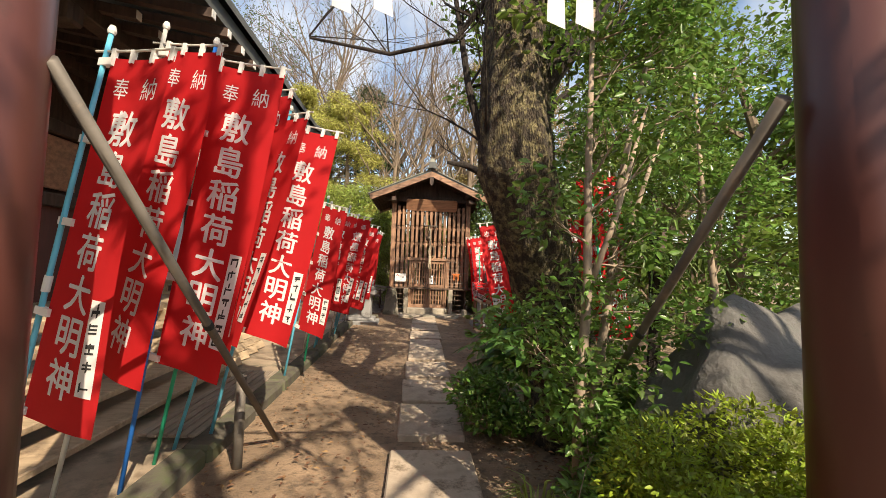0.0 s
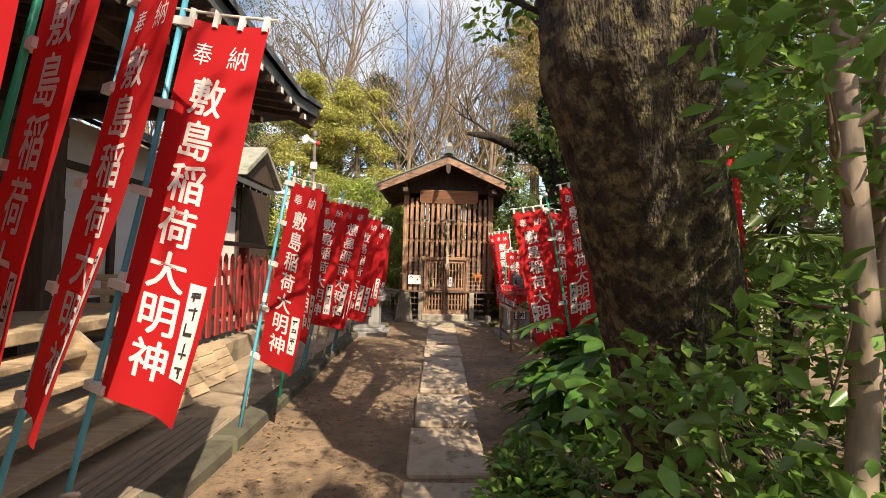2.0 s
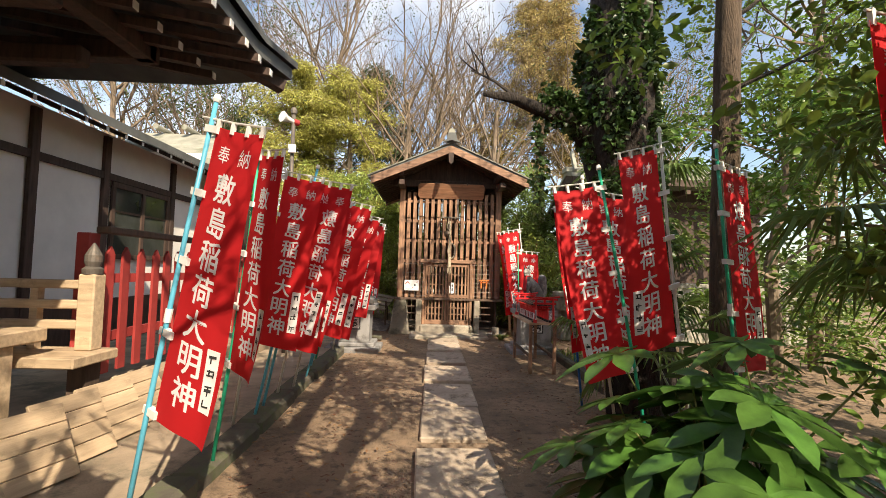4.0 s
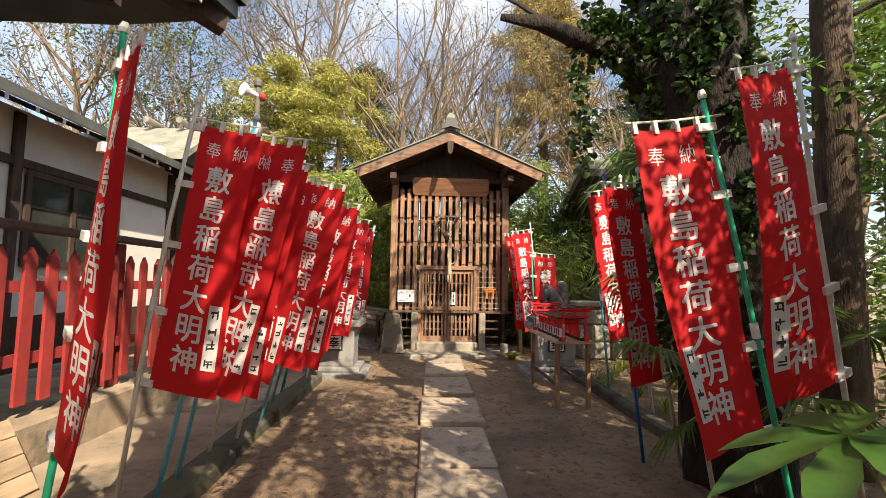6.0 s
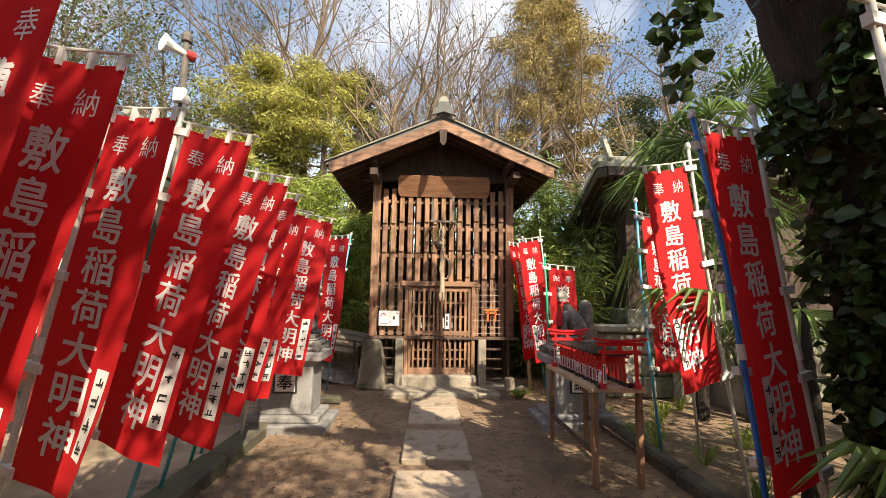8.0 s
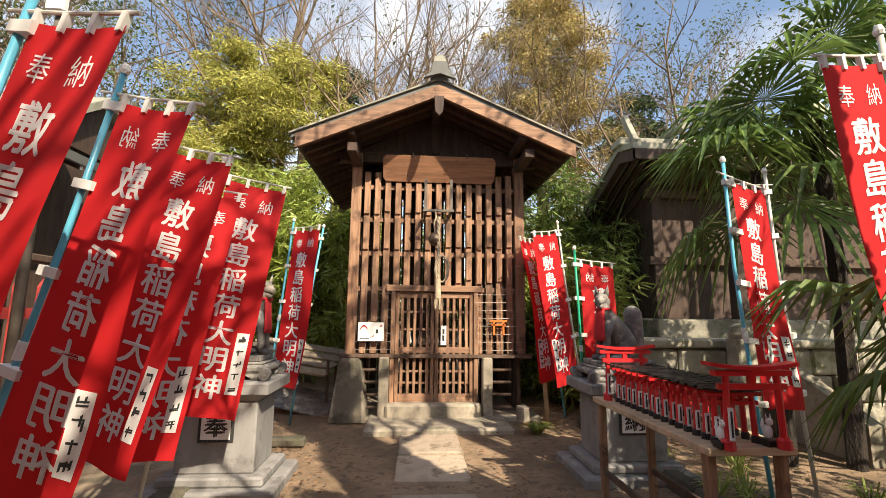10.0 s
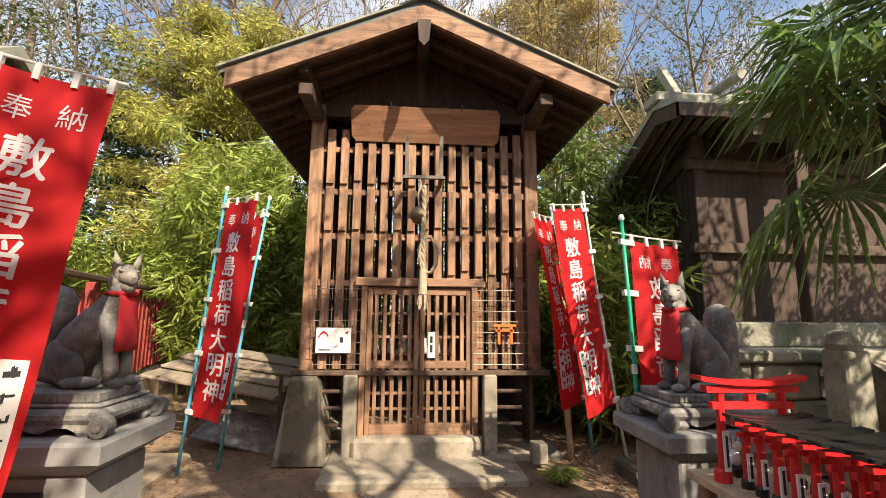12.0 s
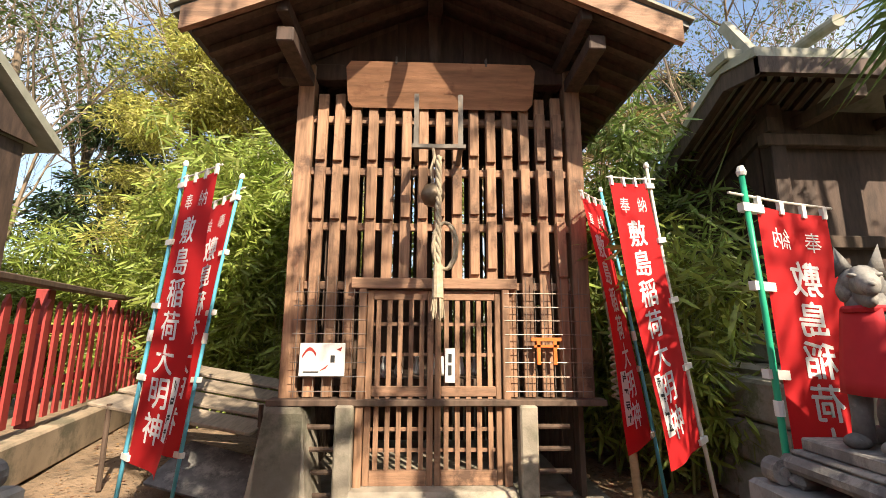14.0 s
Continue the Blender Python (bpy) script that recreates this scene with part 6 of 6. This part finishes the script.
# overhanging foliage screen to the side; last two trees added to shade the side hall
for k, (x, y, h, n, sp) in enumerate(((3.2, 5.7, 3.9, 6000, 1.0), (4.2, 7.9, 4.0, 6500, 1.1), (4.9, 10.6, 4.0, 6000, 1.1), (4.6, 4.6, 5.0, 6000, 1.3), (6.0, 11.2, 7.0, 7000, 1.6), (7.6, 12.6, 7.0, 6000, 1.6))):
    t = thing("evergreen_tree", "leafy evergreen tree forming a screen beside the path", "tree", "evergreen screen", at=(x, y, 0))
    mm = Mesh()
    tips = []
    mm.tube(wobble([(0, 0, -0.1), (0.05, 0.05, h * 0.4), (0.1, -0.05, h * 0.75), (0.0, 0.1, h)], 0.08, k), [0.11, 0.09, 0.06, 0.02], 9)
    for j in range(12):
        z = rnd.uniform(0.25, 0.95) * h
        branch(mm, rnd, (0.05, 0, z), (rnd.uniform(-1, 1), rnd.uniform(-1, 1), rnd.uniform(-0.1, 0.6)), sp, 0.03, 1, tips)
    part("trunk", mm, FARBARK, t)
    cs = [tuple(p) for p in tips] + [(rnd.uniform(-sp, sp), rnd.uniform(-sp, sp), rnd.uniform(0.2, h * 0.5)) for j in range(14)]
    rs = [(rnd.uniform(0.25, 0.5),) * 2 + (rnd.uniform(0.18, 0.35),) for j in cs]
    leaves("crown", cs, rs, n, 0.10, (LEAF_CANOPY, LEAF_GLOSSY)[k % 2], t, 0.42, 0.2, 0.6, seed=50 + k)

# unseen trees added behind the start of the walk to shade path and rock
for k, (x, y, h, n) in enumerate(((1.3, -1.5, 7.0, 1600), (3.4, -0.3, 5.5, 800))):
    t = thing("evergreen_tree", "unseen evergreen tree added near the entrance torii to cast shade", "tree", "entrance trees", at=(x, y, 0))
    mm = Mesh()
    tips = []
    mm.tube([(0, 0, -0.1), (0.1, 0, h * 0.5), (0, 0.1, h)], [0.2, 0.15, 0.04], 10)
    for j in range(16):
        z = rnd.uniform(0.4, 0.98) * h
        branch(mm, rnd, (0.05, 0, z), (rnd.uniform(-1, 1), rnd.uniform(-1, 1), rnd.uniform(-0.1, 0.7)), 1.5, 0.05, 2, tips, kids=(2, 3))
    part("trunk", mm, BARK2, t)
    cs = [tuple(p) for p in tips]
    rs = [(0.32, 0.32, 0.2)] * len(cs)
    leaves("crown", cs, rs, n, 0.10, LEAF_CANOPY, t, 0.45, 0.2, 0.6, seed=70 + k)

# ivy-clad tree farther on
t = thing("ivy_tree", "dark ivy-clad tree with a heavy broken limb", "tree", at=(1.52, 8.55, 0))
m = rough_trunk([(0.42, 0.05, -0.1), (0.36, 0.04, 0.8), (0.22, 0.02, 2.0), (0.08, 0, 2.8), (0.10, 0, 3.6), (0.2, 0, 6.5)], [0.34, 0.31, 0.31, 0.36, 0.33, 0.18], 32, 12, 0.14, 8)
part("trunk", m, BARK2, t, smooth=True)
m = rough_trunk([(-0.15, -0.05, 2.78), (-0.45, -0.1, 2.95), (-0.75, -0.12, 3.02), (-1.0, -0.12, 3.12), (-1.3, -0.15, 3.14)], [0.15, 0.08, 0.058, 0.048, 0.02], 14, 8, 0.45, 5)
tips = []
branch(m, random.Random(3), (-0.95, -0.12, 3.1), (-0.6, 0.1, 0.6), 0.6, 0.026, 1, tips)
part("limb", m, BARK2, t, smooth=True)
m = Mesh()
tips = []
for k in range(7):
    branch(m, random.Random(40 + k), (0.05, 0, 4.0 + 0.4 * k), (math.cos(k * 2.1), -0.4 + math.sin(k * 2.1), 0.7), 2.0, 0.08, 2, tips)
part("upper_limb", m, BARK2, t)
# crown above the view, added to throw shade on trunk and ground
leaves("crown", [tuple(q) for q in tips if q.z > 4.6], [(0.32, 0.32, 0.2)] * len([q for q in tips if q.z > 4.6]), 1900, 0.09, LEAF_CANOPY, t, 0.5, 0.25, 0.5, seed=92)
cs = [(0.09 + 0.11 * max(0.0, 2.8 - z) + 0.33 * math.cos(a), 0.33 * math.sin(a), z) for a, z in [(rnd.uniform(2.6, 6.6), rnd.uniform(0.8, 5.6)) for j in range(84)]]
cs += [(-0.22 - 0.06 * j, -0.1, 2.9 + 0.03 * j) for j in range(8)]
leaves("ivy", cs, [(0.09, 0.09, 0.22)] * 92, 14000, 0.055, LEAF_IVY, t, 0.85, 0.6, 0.2, seed=90)
cs = [(-0.72 + rnd.uniform(-0.04, 0.04), -0.1 + rnd.uniform(-0.04, 0.04), z) for z in (2.98, 2.84, 2.7, 2.56, 2.42, 2.3, 2.2)]
leaves("hanging_ivy", cs, [(0.05, 0.05, 0.1)] * 7, 200, 0.055, LEAF_IVY, t, 0.85, 0.7, 0.1, seed=91)
t = thing("slim_tree", "slim dark-barked tree among the banners", "tree", at=(2.86, 8.75, 0))
part("trunk", rough_trunk([(0, 0, -0.1), (0.0, 0, 2.0), (0.05, 0, 4.5), (0, 0, 7)], [0.16, 0.14, 0.12, 0.05], 16, 8, 0.08, 12), BROWNBARK, t, smooth=True)
tips = []
m = Mesh()
for k in range(3):
    branch(m, random.Random(60 + k), (0.03, 0, 3.4 + 0.4 * k), (1, rnd.uniform(-1, 1), 0.5), 1.1, 0.03, 2, tips)
part("limb", m, BARK2, t)
leaves("crown", [tuple(p) for p in tips], [(0.25, 0.25, 0.18)] * len(tips), 350, 0.08, LEAF_CANOPY, t, 0.45, 0.2, 0.6, seed=93)

# low azalea hedge and the ground plants
t = thing("azalea_bush", "rounded yellow-green azalea bush", "shrub", at=(1.02, 2.95, 0))
cs = [(rnd.uniform(-0.40, 0.50), rnd.uniform(-0.35, 0.25), rnd.uniform(0.18, 0.80)) for j in range(46)]
leaves("foliage", cs, [(0.17, 0.17, 0.13)] * 46, 21000, 0.03, LEAF_AZALEA, t, 0.4, -0.3, 0.8, 0.5, seed=100)
m = Mesh()
for j in range(20):
    branch(m, rnd, (rnd.uniform(-0.3, 0.3), rnd.uniform(-0.3, 0.3), 0), (rnd.uniform(-1, 1), rnd.uniform(-1, 1), 1), 0.4, 0.008, 1, tips)
part("stem", m, PALEBARK, t)
for k, (x, y, s) in enumerate(((0.44, 4.98, 0.28), (0.98, 3.6, 0.40), (1.5, 3.98, 0.45), (1.5, 5.3, 0.45))):
    t = thing("low_evergreen_shrub", "low dark glossy shrub at the path's edge", "shrub", "low shrubs at the tree's foot", at=(x, y, 0))
    m = Mesh()
    for j in range(10):
        branch(m, rnd, (0, 0, 0), (rnd.uniform(-1, 1), rnd.uniform(-1, 1), 1.4), s * 1.3, 0.009, 1, tips)
    part("stem", m, PALEBARK, t)
    cs = [(rnd.uniform(-s, s) * 0.8, rnd.uniform(-s, s) * 0.8, rnd.uniform(0.12, s * 1.5)) for j in range(14)]
    leaves("foliage", cs, [(0.17, 0.17, 0.14)] * 14, 2100, 0.062, LEAF_GLOSSY, t, 0.5, 0.1, 0.8, seed=110 + k)


def palmate(m, base, tip_dir, size, lobes, droop, cut=0.62):
    """One hand-shaped leaf with pointed lobes joined near its heart."""
    d = Vector(tip_dir).normalized()
    s = d.cross(Vector((0, 0, 1)))
    s = s.normalized() if s.length > 0.01 else Vector((1, 0, 0))
    n = s.cross(d).normalized()
    c = Vector(base)
    prof = ((0.0, 0.02), (0.22, 0.11), (0.42, 0.14), (0.60, 0.175), (0.78, 0.14), (0.92, 0.06), (1.0, 0.004))
    for k in range(lobes):
        a = (k / (lobes - 1) - 0.5) * 4.6
        ln = size * (1.0 - 0.36 * abs(a) / 2.3)
        dd = d * math.cos(a) + s * math.sin(a)
        pp = s * math.cos(a) - d * math.sin(a)
        q = []
        for t, w in prof:
            mid = c + dd * ln * t - Vector((0, 0, droop)) * ln * 0.55 * t * t + n * 0.004 * (k % 2)
            q += [mid - pp * w * size * cut * 2 + n * 0.25 * w * size, mid, mid + pp * w * size * cut * 2 + n * 0.25 * w * size]
        m.add(q, [(3 * i + e, 3 * i + e + 1, 3 * i + e + 4, 3 * i + e + 3) for i in range(len(prof) - 1) for e in (0, 1)])


for k, (x, y, n, h) in enumerate(((0.92, 5.95, 20, 0.95), (1.3, 6.15, 20, 1.15), (0.88, 6.4, 14, 0.85), (1.05, 6.55, 10, 1.1))):
    t = thing("fatsia", "fatsia with large glossy hand-shaped leaves", "shrub", "fatsia at the tree's foot", at=(x, y, 0))
    for j in range(n):
        a = rnd.uniform(0, 6.28)
        r = rnd.uniform(0.14, 0.40)
        z = rnd.uniform(0.25, 1.0) * h
        tip = Vector((r * math.cos(a), r * math.sin(a), z))
        lm = Mesh()
        palmate(lm, tip, (math.cos(a), math.sin(a), -0.35), rnd.uniform(0.25, 0.38), 7, 0.3, 0.45)
        leaf = part("leaf", lm, LEAF_FATSIA, t, smooth=True)
        part("stalk", Mesh().tube([(0, 0, 0), (tip.x * 0.4, tip.y * 0.4, z * 0.7), tip], [0.009, 0.006, 0.004], 5), CULM, leaf)


def fan_palm(x, y, h, n, size, label, seed, group="fan palms"):
    rnd = random.Random(seed)
    t = thing("fan_palm", label, "palm", group, at=(x, y, 0))
    part("trunk", rough_trunk([(0, 0, -0.1), (0.03, 0, h * 0.5), (0, 0.04, h)], [0.075, 0.065, 0.06], 14, 8, 0.2, seed), BARK2, t)
    for j in range(n):
        a = j * 2.4 + rnd.uniform(-0.2, 0.2)
        el = rnd.uniform(-0.75, 1.1)
        d = Vector((math.cos(a) * math.cos(el), math.sin(a) * math.cos(el), math.sin(el)))
        ln = rnd.uniform(0.45, 0.75)
        tip = Vector((0, 0.04, h)) + d * ln + Vector((0, 0, -0.1 * ln))
        fm = Mesh()
        s = d.cross(Vector((0, 0, 1))).normalized()
        nn = s.cross(d).normalized()
        seg = 22
        for q in range(seg):
            b = (q / (seg - 1) - 0.5) * 4.3
            dd = d * math.cos(b) + s * math.sin(b)
            L = size * (1 - 0.25 * abs(b) / 2.15)
            wd = (d * math.cos(b + 1.57) + s * math.sin(b + 1.57)) * size * 0.035
            bend = Vector((0, 0, -1)) * L * rnd.uniform(0.3, 0.8)
            p1, p2 = tip + dd * L * 0.55 + bend * 0.12, tip + dd * L + bend
            fm.add([tip, p1 + wd + nn * 0.01, p2, p1 - wd + nn * 0.01, p1 - nn * 0.012], [(0, 1, 4), (1, 2, 4), (2, 3, 4), (3, 0, 4)])
        fr = part("frond", fm, LEAF_PALM, t)
        part("stalk", Mesh().tube([(0, 0.04, h - 0.05), tip - Vector((0, 0, -0.03)) - d * ln * 0.4, tip], [0.012, 0.009, 0.006], 5), CULM, fr)
    return t


fan_palm(3.25, 12.35, 2.75, 16, 0.78, "fan palm with drooping split fronds near the terrace", 5)
fan_palm(3.75, 12.2, 3.5, 15, 0.75, "tall fan palm with bright upper fronds", 8)
fan_palm(2.55, 6.2, 1.9, 12, 0.55, "fan palm behind the garden rock", 9)
fan_palm(1.72, 8.02, 0.8, 9, 0.3, "short fan palm at the foot of the ivy tree", 14)
fan_palm(2.5, 10.0, 1.4, 12, 0.5, "fan palm beside the banners", 21)


def grass_tuft(x, y, n, h, spread, label, group="grass tufts"):
    t = Mesh()
    rn = random.Random(int(x * 100) + int(y * 37))
    for j in range(n):
        a, r = rn.uniform(0, 6.28), rn.uniform(0, spread * 0.25)
        ln = rn.uniform(0.5, 1.0) * h
        d = Vector((math.cos(a), math.sin(a), 0))
        b = Vector((x, y, 0)) + d * r
        s = Vector((-d.y, d.x, 0)) * 0.006
        q1 = b + d * spread * 0.35 + Vector((0, 0, ln * 0.8))
        q2 = b + d * spread * rn.uniform(0.7, 1.1) + Vector((0, 0, ln * 0.7))
        t.add([b - s, b + s, q1 + s, q1 - s, q2], [(0, 1, 2, 3), (3, 2, 4)])
    return solid("grass_tuft", t, LEAF_BAMBOO, label, "grass", group)


grass_tuft(0.47, 3.62, 45, 0.32, 0.25, "tuft of long green blades at the path's edge")
grass_tuft(1.28, 13.45, 160, 0.13, 0.2, "dense low green tuft beside the shrine step")
for k in range(16):
    grass_tuft(2.0 + rnd.uniform(0, 1.3), 9.2 + rnd.uniform(0, 3.6), 26, 0.22, 0.2, "sparse green grass tuft under the trees")

# rocks
t = Mesh().ball((1.78, 3.50, 0.38), (0.80, 0.5, 0.95), pose(0, 0, 0, 0, 16, 12).to_3x3(), 30, 20, 0.3, 2.3)
solid("garden_rock", t, ROCK, "large grey garden boulder dappled with leaf shade", "rock", smooth=True)
t = Mesh().ball((0.66, 3.82, 0.02), (0.15, 0.12, 0.12), None, 16, 10, 0.3, 5.1)
solid("garden_stone", t, BROWNROCK, "small rounded brown stone at the path's edge", "rock", smooth=True)
t = Mesh().ball((0.72, 5.5, 0.1), (0.16, 0.2, 0.22), None, 16, 10, 0.3, 7.7)
solid("garden_stone", t, BROWNROCK, "upright brown stone at the tree's foot", "rock", smooth=True)
t = Mesh().box((1.15, 13.78, 0.03), (1.28, 13.92, 0.20), bevel=0.01)
solid("concrete_block", t, CONCRETE, "small square concrete block by the shrine pier", "block")
t = Mesh().box((-2.05, 12.95, 0.0), (-1.15, 13.08, 0.09), pose(0, 0, 0), bevel=0.02)
solid("edging_stone", t, KERB, "loose stone edging under the banner poles", "edging")


# bamboo thickets
def bamboo(x0, x1, y0, y1, h, culms, count, material, label, seed):
    rn = random.Random(seed)
    t = thing("bamboo_thicket", label, "bamboo", "bamboo behind the shrine", at=((x0 + x1) / 2, (y0 + y1) / 2, 0))
    m = Mesh()
    cs, rs = [], []
    for k in range(culms):
        x, y = rn.uniform(x0, x1) - (x0 + x1) / 2, rn.uniform(y0, y1) - (y0 + y1) / 2
        hh = h * rn.uniform(0.65, 1.05)
        bx, by = rn.uniform(-0.5, 0.5), rn.uniform(-0.7, 0.2)
        pts = [(x, y, 0), (x + bx * 0.1, y + by * 0.1, hh * 0.4), (x + bx * 0.45, y + by * 0.45, hh * 0.8), (x + bx, y + by, hh)]
        m.tube(pts, [0.013, 0.012, 0.009, 0.004], 6)
        for j in range(9):
            f = rn.uniform(0.12, 1.0)
            cs.append((x + bx * f * f + rn.uniform(-0.25, 0.25), y + by * f * f + rn.uniform(-0.25, 0.25), hh * f))
            rs.append((0.24, 0.24, 0.2))
    part("culm", m, CULM, t)
    leaves("foliage", cs, rs, count, 0.20, material, t, 0.15, 0.55, 0.4, seed=seed, fold=0.1)


bamboo(-3.6, -1.3, 16.9, 18.5, 4.3, 50, 34000, LEAF_BAMBOO, "dense yellow-green bamboo thicket with drooping leaves", 201)
bamboo(-7.5, -4.6, 18.6, 20.0, 3.2, 34, 18000, LEAF_BAMBOO, "bamboo thicket beyond the red fence", 202)
bamboo(1.6, 3.2, 15.4, 17.2, 4.0, 34, 20000, LEAF_BAMBOO_DARK, "dark green bamboo between the two halls", 203)
bamboo(1.75, 2.6, 14.5, 15.2, 2.2, 14, 4200, LEAF_BAMBOO, "young bamboo with broad leaves before the terrace", 204)
bamboo(-1.6, 2.2, 17.0, 19.0, 3.6, 26, 10000, LEAF_BAMBOO, "shaded bamboo behind the shrine", 205)


# conifers
def conifer(x, y, h, r, count, material, label, seed, z0=0.12, size=0.2, droop=0.5):
    rn = random.Random(seed)
    t = thing("conifer", label, "tree", "conifers behind the shrine", at=(x, y, 0))
    m = Mesh()
    m.tube([(0, 0, -0.1), (0.05, 0, h * 0.5), (0, 0, h)], [h * 0.022, h * 0.015, 0.02], 9)
    cs, rs = [], []
    for k in range(int(h * 9)):
        f = z0 + (1 - z0) * rn.random()
        z = h * f
        a = rn.uniform(0, 6.28)
        ln = r * (1.05 - f) ** 0.45 * rn.uniform(0.5, 1.1)
        e = Vector((math.cos(a) * ln, math.sin(a) * ln, z + rn.uniform(-0.3, 0.15)))
        m.tube([(0, 0, z), e * 0.5 + Vector((0, 0, z * 0.5 + 0.08)), e], [0.03, 0.02, 0.006], 4, cap=False)
        for j in range(4):
            q = rn.uniform(0.4, 1.05)
            cs.append((e.x * q, e.y * q, z + (e.z - z) * q - 0.1 * q))
            rs.append((0.46, 0.46, 0.24))
    part("trunk", m, FARBARK, t)
    leaves("foliage", cs, rs, count, size, material, t, 0.22, droop, 0.3, seed=seed, fold=0.3)


conifer(-5.6, 21.0, 9.0, 3.2, 42000, LEAF_CONIFER, "tall yellow-green conifer with drooping sprays", 301, size=0.15)
conifer(-3.4, 20.8, 8.6, 3.6, 46000, LEAF_CONIFER, "yellow-green conifer above the bamboo", 302, size=0.15)
conifer(-8.6, 22.5, 8.0, 2.6, 14000, LEAF_CONIFER_DARK, "dark conifer beyond the fence", 303)
conifer(-3.0, 25.0, 11.0, 2.6, 16000, LEAF_CONIFER_DARK, "dark green conifer behind the bare trees", 304)
conifer(4.6, 24.0, 14.0, 4.6, 46000, LEAF_BROWN, "conifer turned golden brown for winter", 305, z0=0.3, size=0.17, droop=0.7)
conifer(9.0, 25.5, 10.5, 3.4, 14000, LEAF_CONIFER_DARK, "dark conifer beyond the side hall", 306, z0=0.2)


# bare winter trees
def bare_tree(x, y, h, seed, leaf=0):
    rn = random.Random(seed)
    t = thing("bare_tree", "tall bare winter tree with fine upright twigs", "tree", "bare trees in the distance", at=(x, y, 0))
    m = Mesh()
    tips = []
    lean = (rn.uniform(-0.5, 0.5), rn.uniform(-0.3, 0.3))
    pts = [(0, 0, -0.1), (lean[0] * 0.2, 0, h * 0.25), (lean[0] * 0.6, lean[1], h * 0.5), (lean[0], lean[1], h * 0.75)]
    m.tube(pts, [h * 0.017, h * 0.014, h * 0.010, h * 0.006], 9)
    for k in range(9):
        f = rn.uniform(0.28, 1.0)
        z = h * 0.75 * f
        branch(m, rn, (lean[0] * f * f, lean[1] * f * f, z), (rn.uniform(-1, 1), rn.uniform(-1, 1), rn.uniform(0.7, 1.5)), h * 0.34, h * 0.006, 3, tips, up=0.25, spread=0.75, sides=5, kids=(3, 4))
    part("trunk", m, FARBARK, t)
    if leaf:
        leaves("sparse_foliage", [tuple(p) for p in tips], [(0.3, 0.3, 0.25)] * len(tips), leaf, 0.11, LEAF_FAR, t, 0.4, 0.2, 0.5, seed=seed)


for k, (x, y, h, leaf) in enumerate(((-1.2, 24, 12, 0), (0.6, 27, 13, 500), (-2.4, 29, 13, 0), (2.4, 26, 11, 0), (-5.5, 24, 12, 2600), (-9.5, 23, 11, 3600), (-7.5, 18.6, 9, 3600),
                                     (-0.2, 22.0, 10, 0), (7.0, 28, 12, 600), (10.5, 26, 11, 1500), (-12.5, 22, 10, 2200), (3.2, 32, 14, 0), (-4.5, 33, 14, 0), (6.2, 20.5, 9, 900), (-4.4, 22.6, 12, 500), (2.0, 21.8, 10.5, 300), (-10.5, 19.0, 10, 3000), (-1.6, 20.8, 9.5, 200), (8.6, 21.5, 10, 2500))):
    bare_tree(x, y, h, 400 + k, leaf)

# distant woodland edge that closes the view
rn = np.random.default_rng(77)
cs, rs = [], []
for k in range(420):
    a = rn.uniform(-math.pi, math.pi)
    d = rn.uniform(34, 48)
    cs.append((d * math.sin(a), 8 + d * math.cos(a), rn.uniform(0.3, 5.2) ** 1.0))
    rs.append((2.2, 2.2, 1.3))
far = thing("far_woodland", "distant mixed woodland closing the view", "woodland", kind="stuff")
leaves("foliage", cs, rs, 42000, 0.55, LEAF_FAR, far, 0.5, 0.1, 0.3, seed=500)

# leaf litter on the earth, thick beside the shrine and thin on the path
rn = np.random.default_rng(5)
for name, n, x0, x1, y0, y1, lab in (("leaf_litter", 1500, 1.5, 3.0, 12.8, 16.0, "brown fallen leaves between the halls"), ("leaf_litter", 2400, -1.6, 1.6, 3.0, 13.4, "scattered small fallen leaves on the trodden path"),
                                     ("leaf_litter", 700, -4.4, -1.5, 12.6, 17.0, "fallen leaves behind the banners"), ("leaf_litter", 900, 0.4, 2.6, 3.0, 6.4, "fallen leaves and twigs under the shrubs")):
    m = Mesh()
    for k in range(n):
        x, y = rn.uniform(x0, x1), rn.uniform(y0, y1)
        if name == "leaf_litter" and x0 == -1.6 and -0.5 < x < 0.5:
            continue
        a, s = rn.uniform(0, 6.28), rn.uniform(0.012, 0.034)
        c, q = math.cos(a) * s, math.sin(a) * s
        z = 0.012 + rn.uniform(0, 0.012)
        m.add([(x - c, y - q, z), (x + q * 0.4, y - c * 0.4, z + 0.006), (x + c, y + q, z + 0.003), (x - q * 0.4, y + c * 0.4, z + 0.008)], [(0, 1, 2, 3)])
    solid(name, m, LITTER, lab, "leaves", kind="stuff")
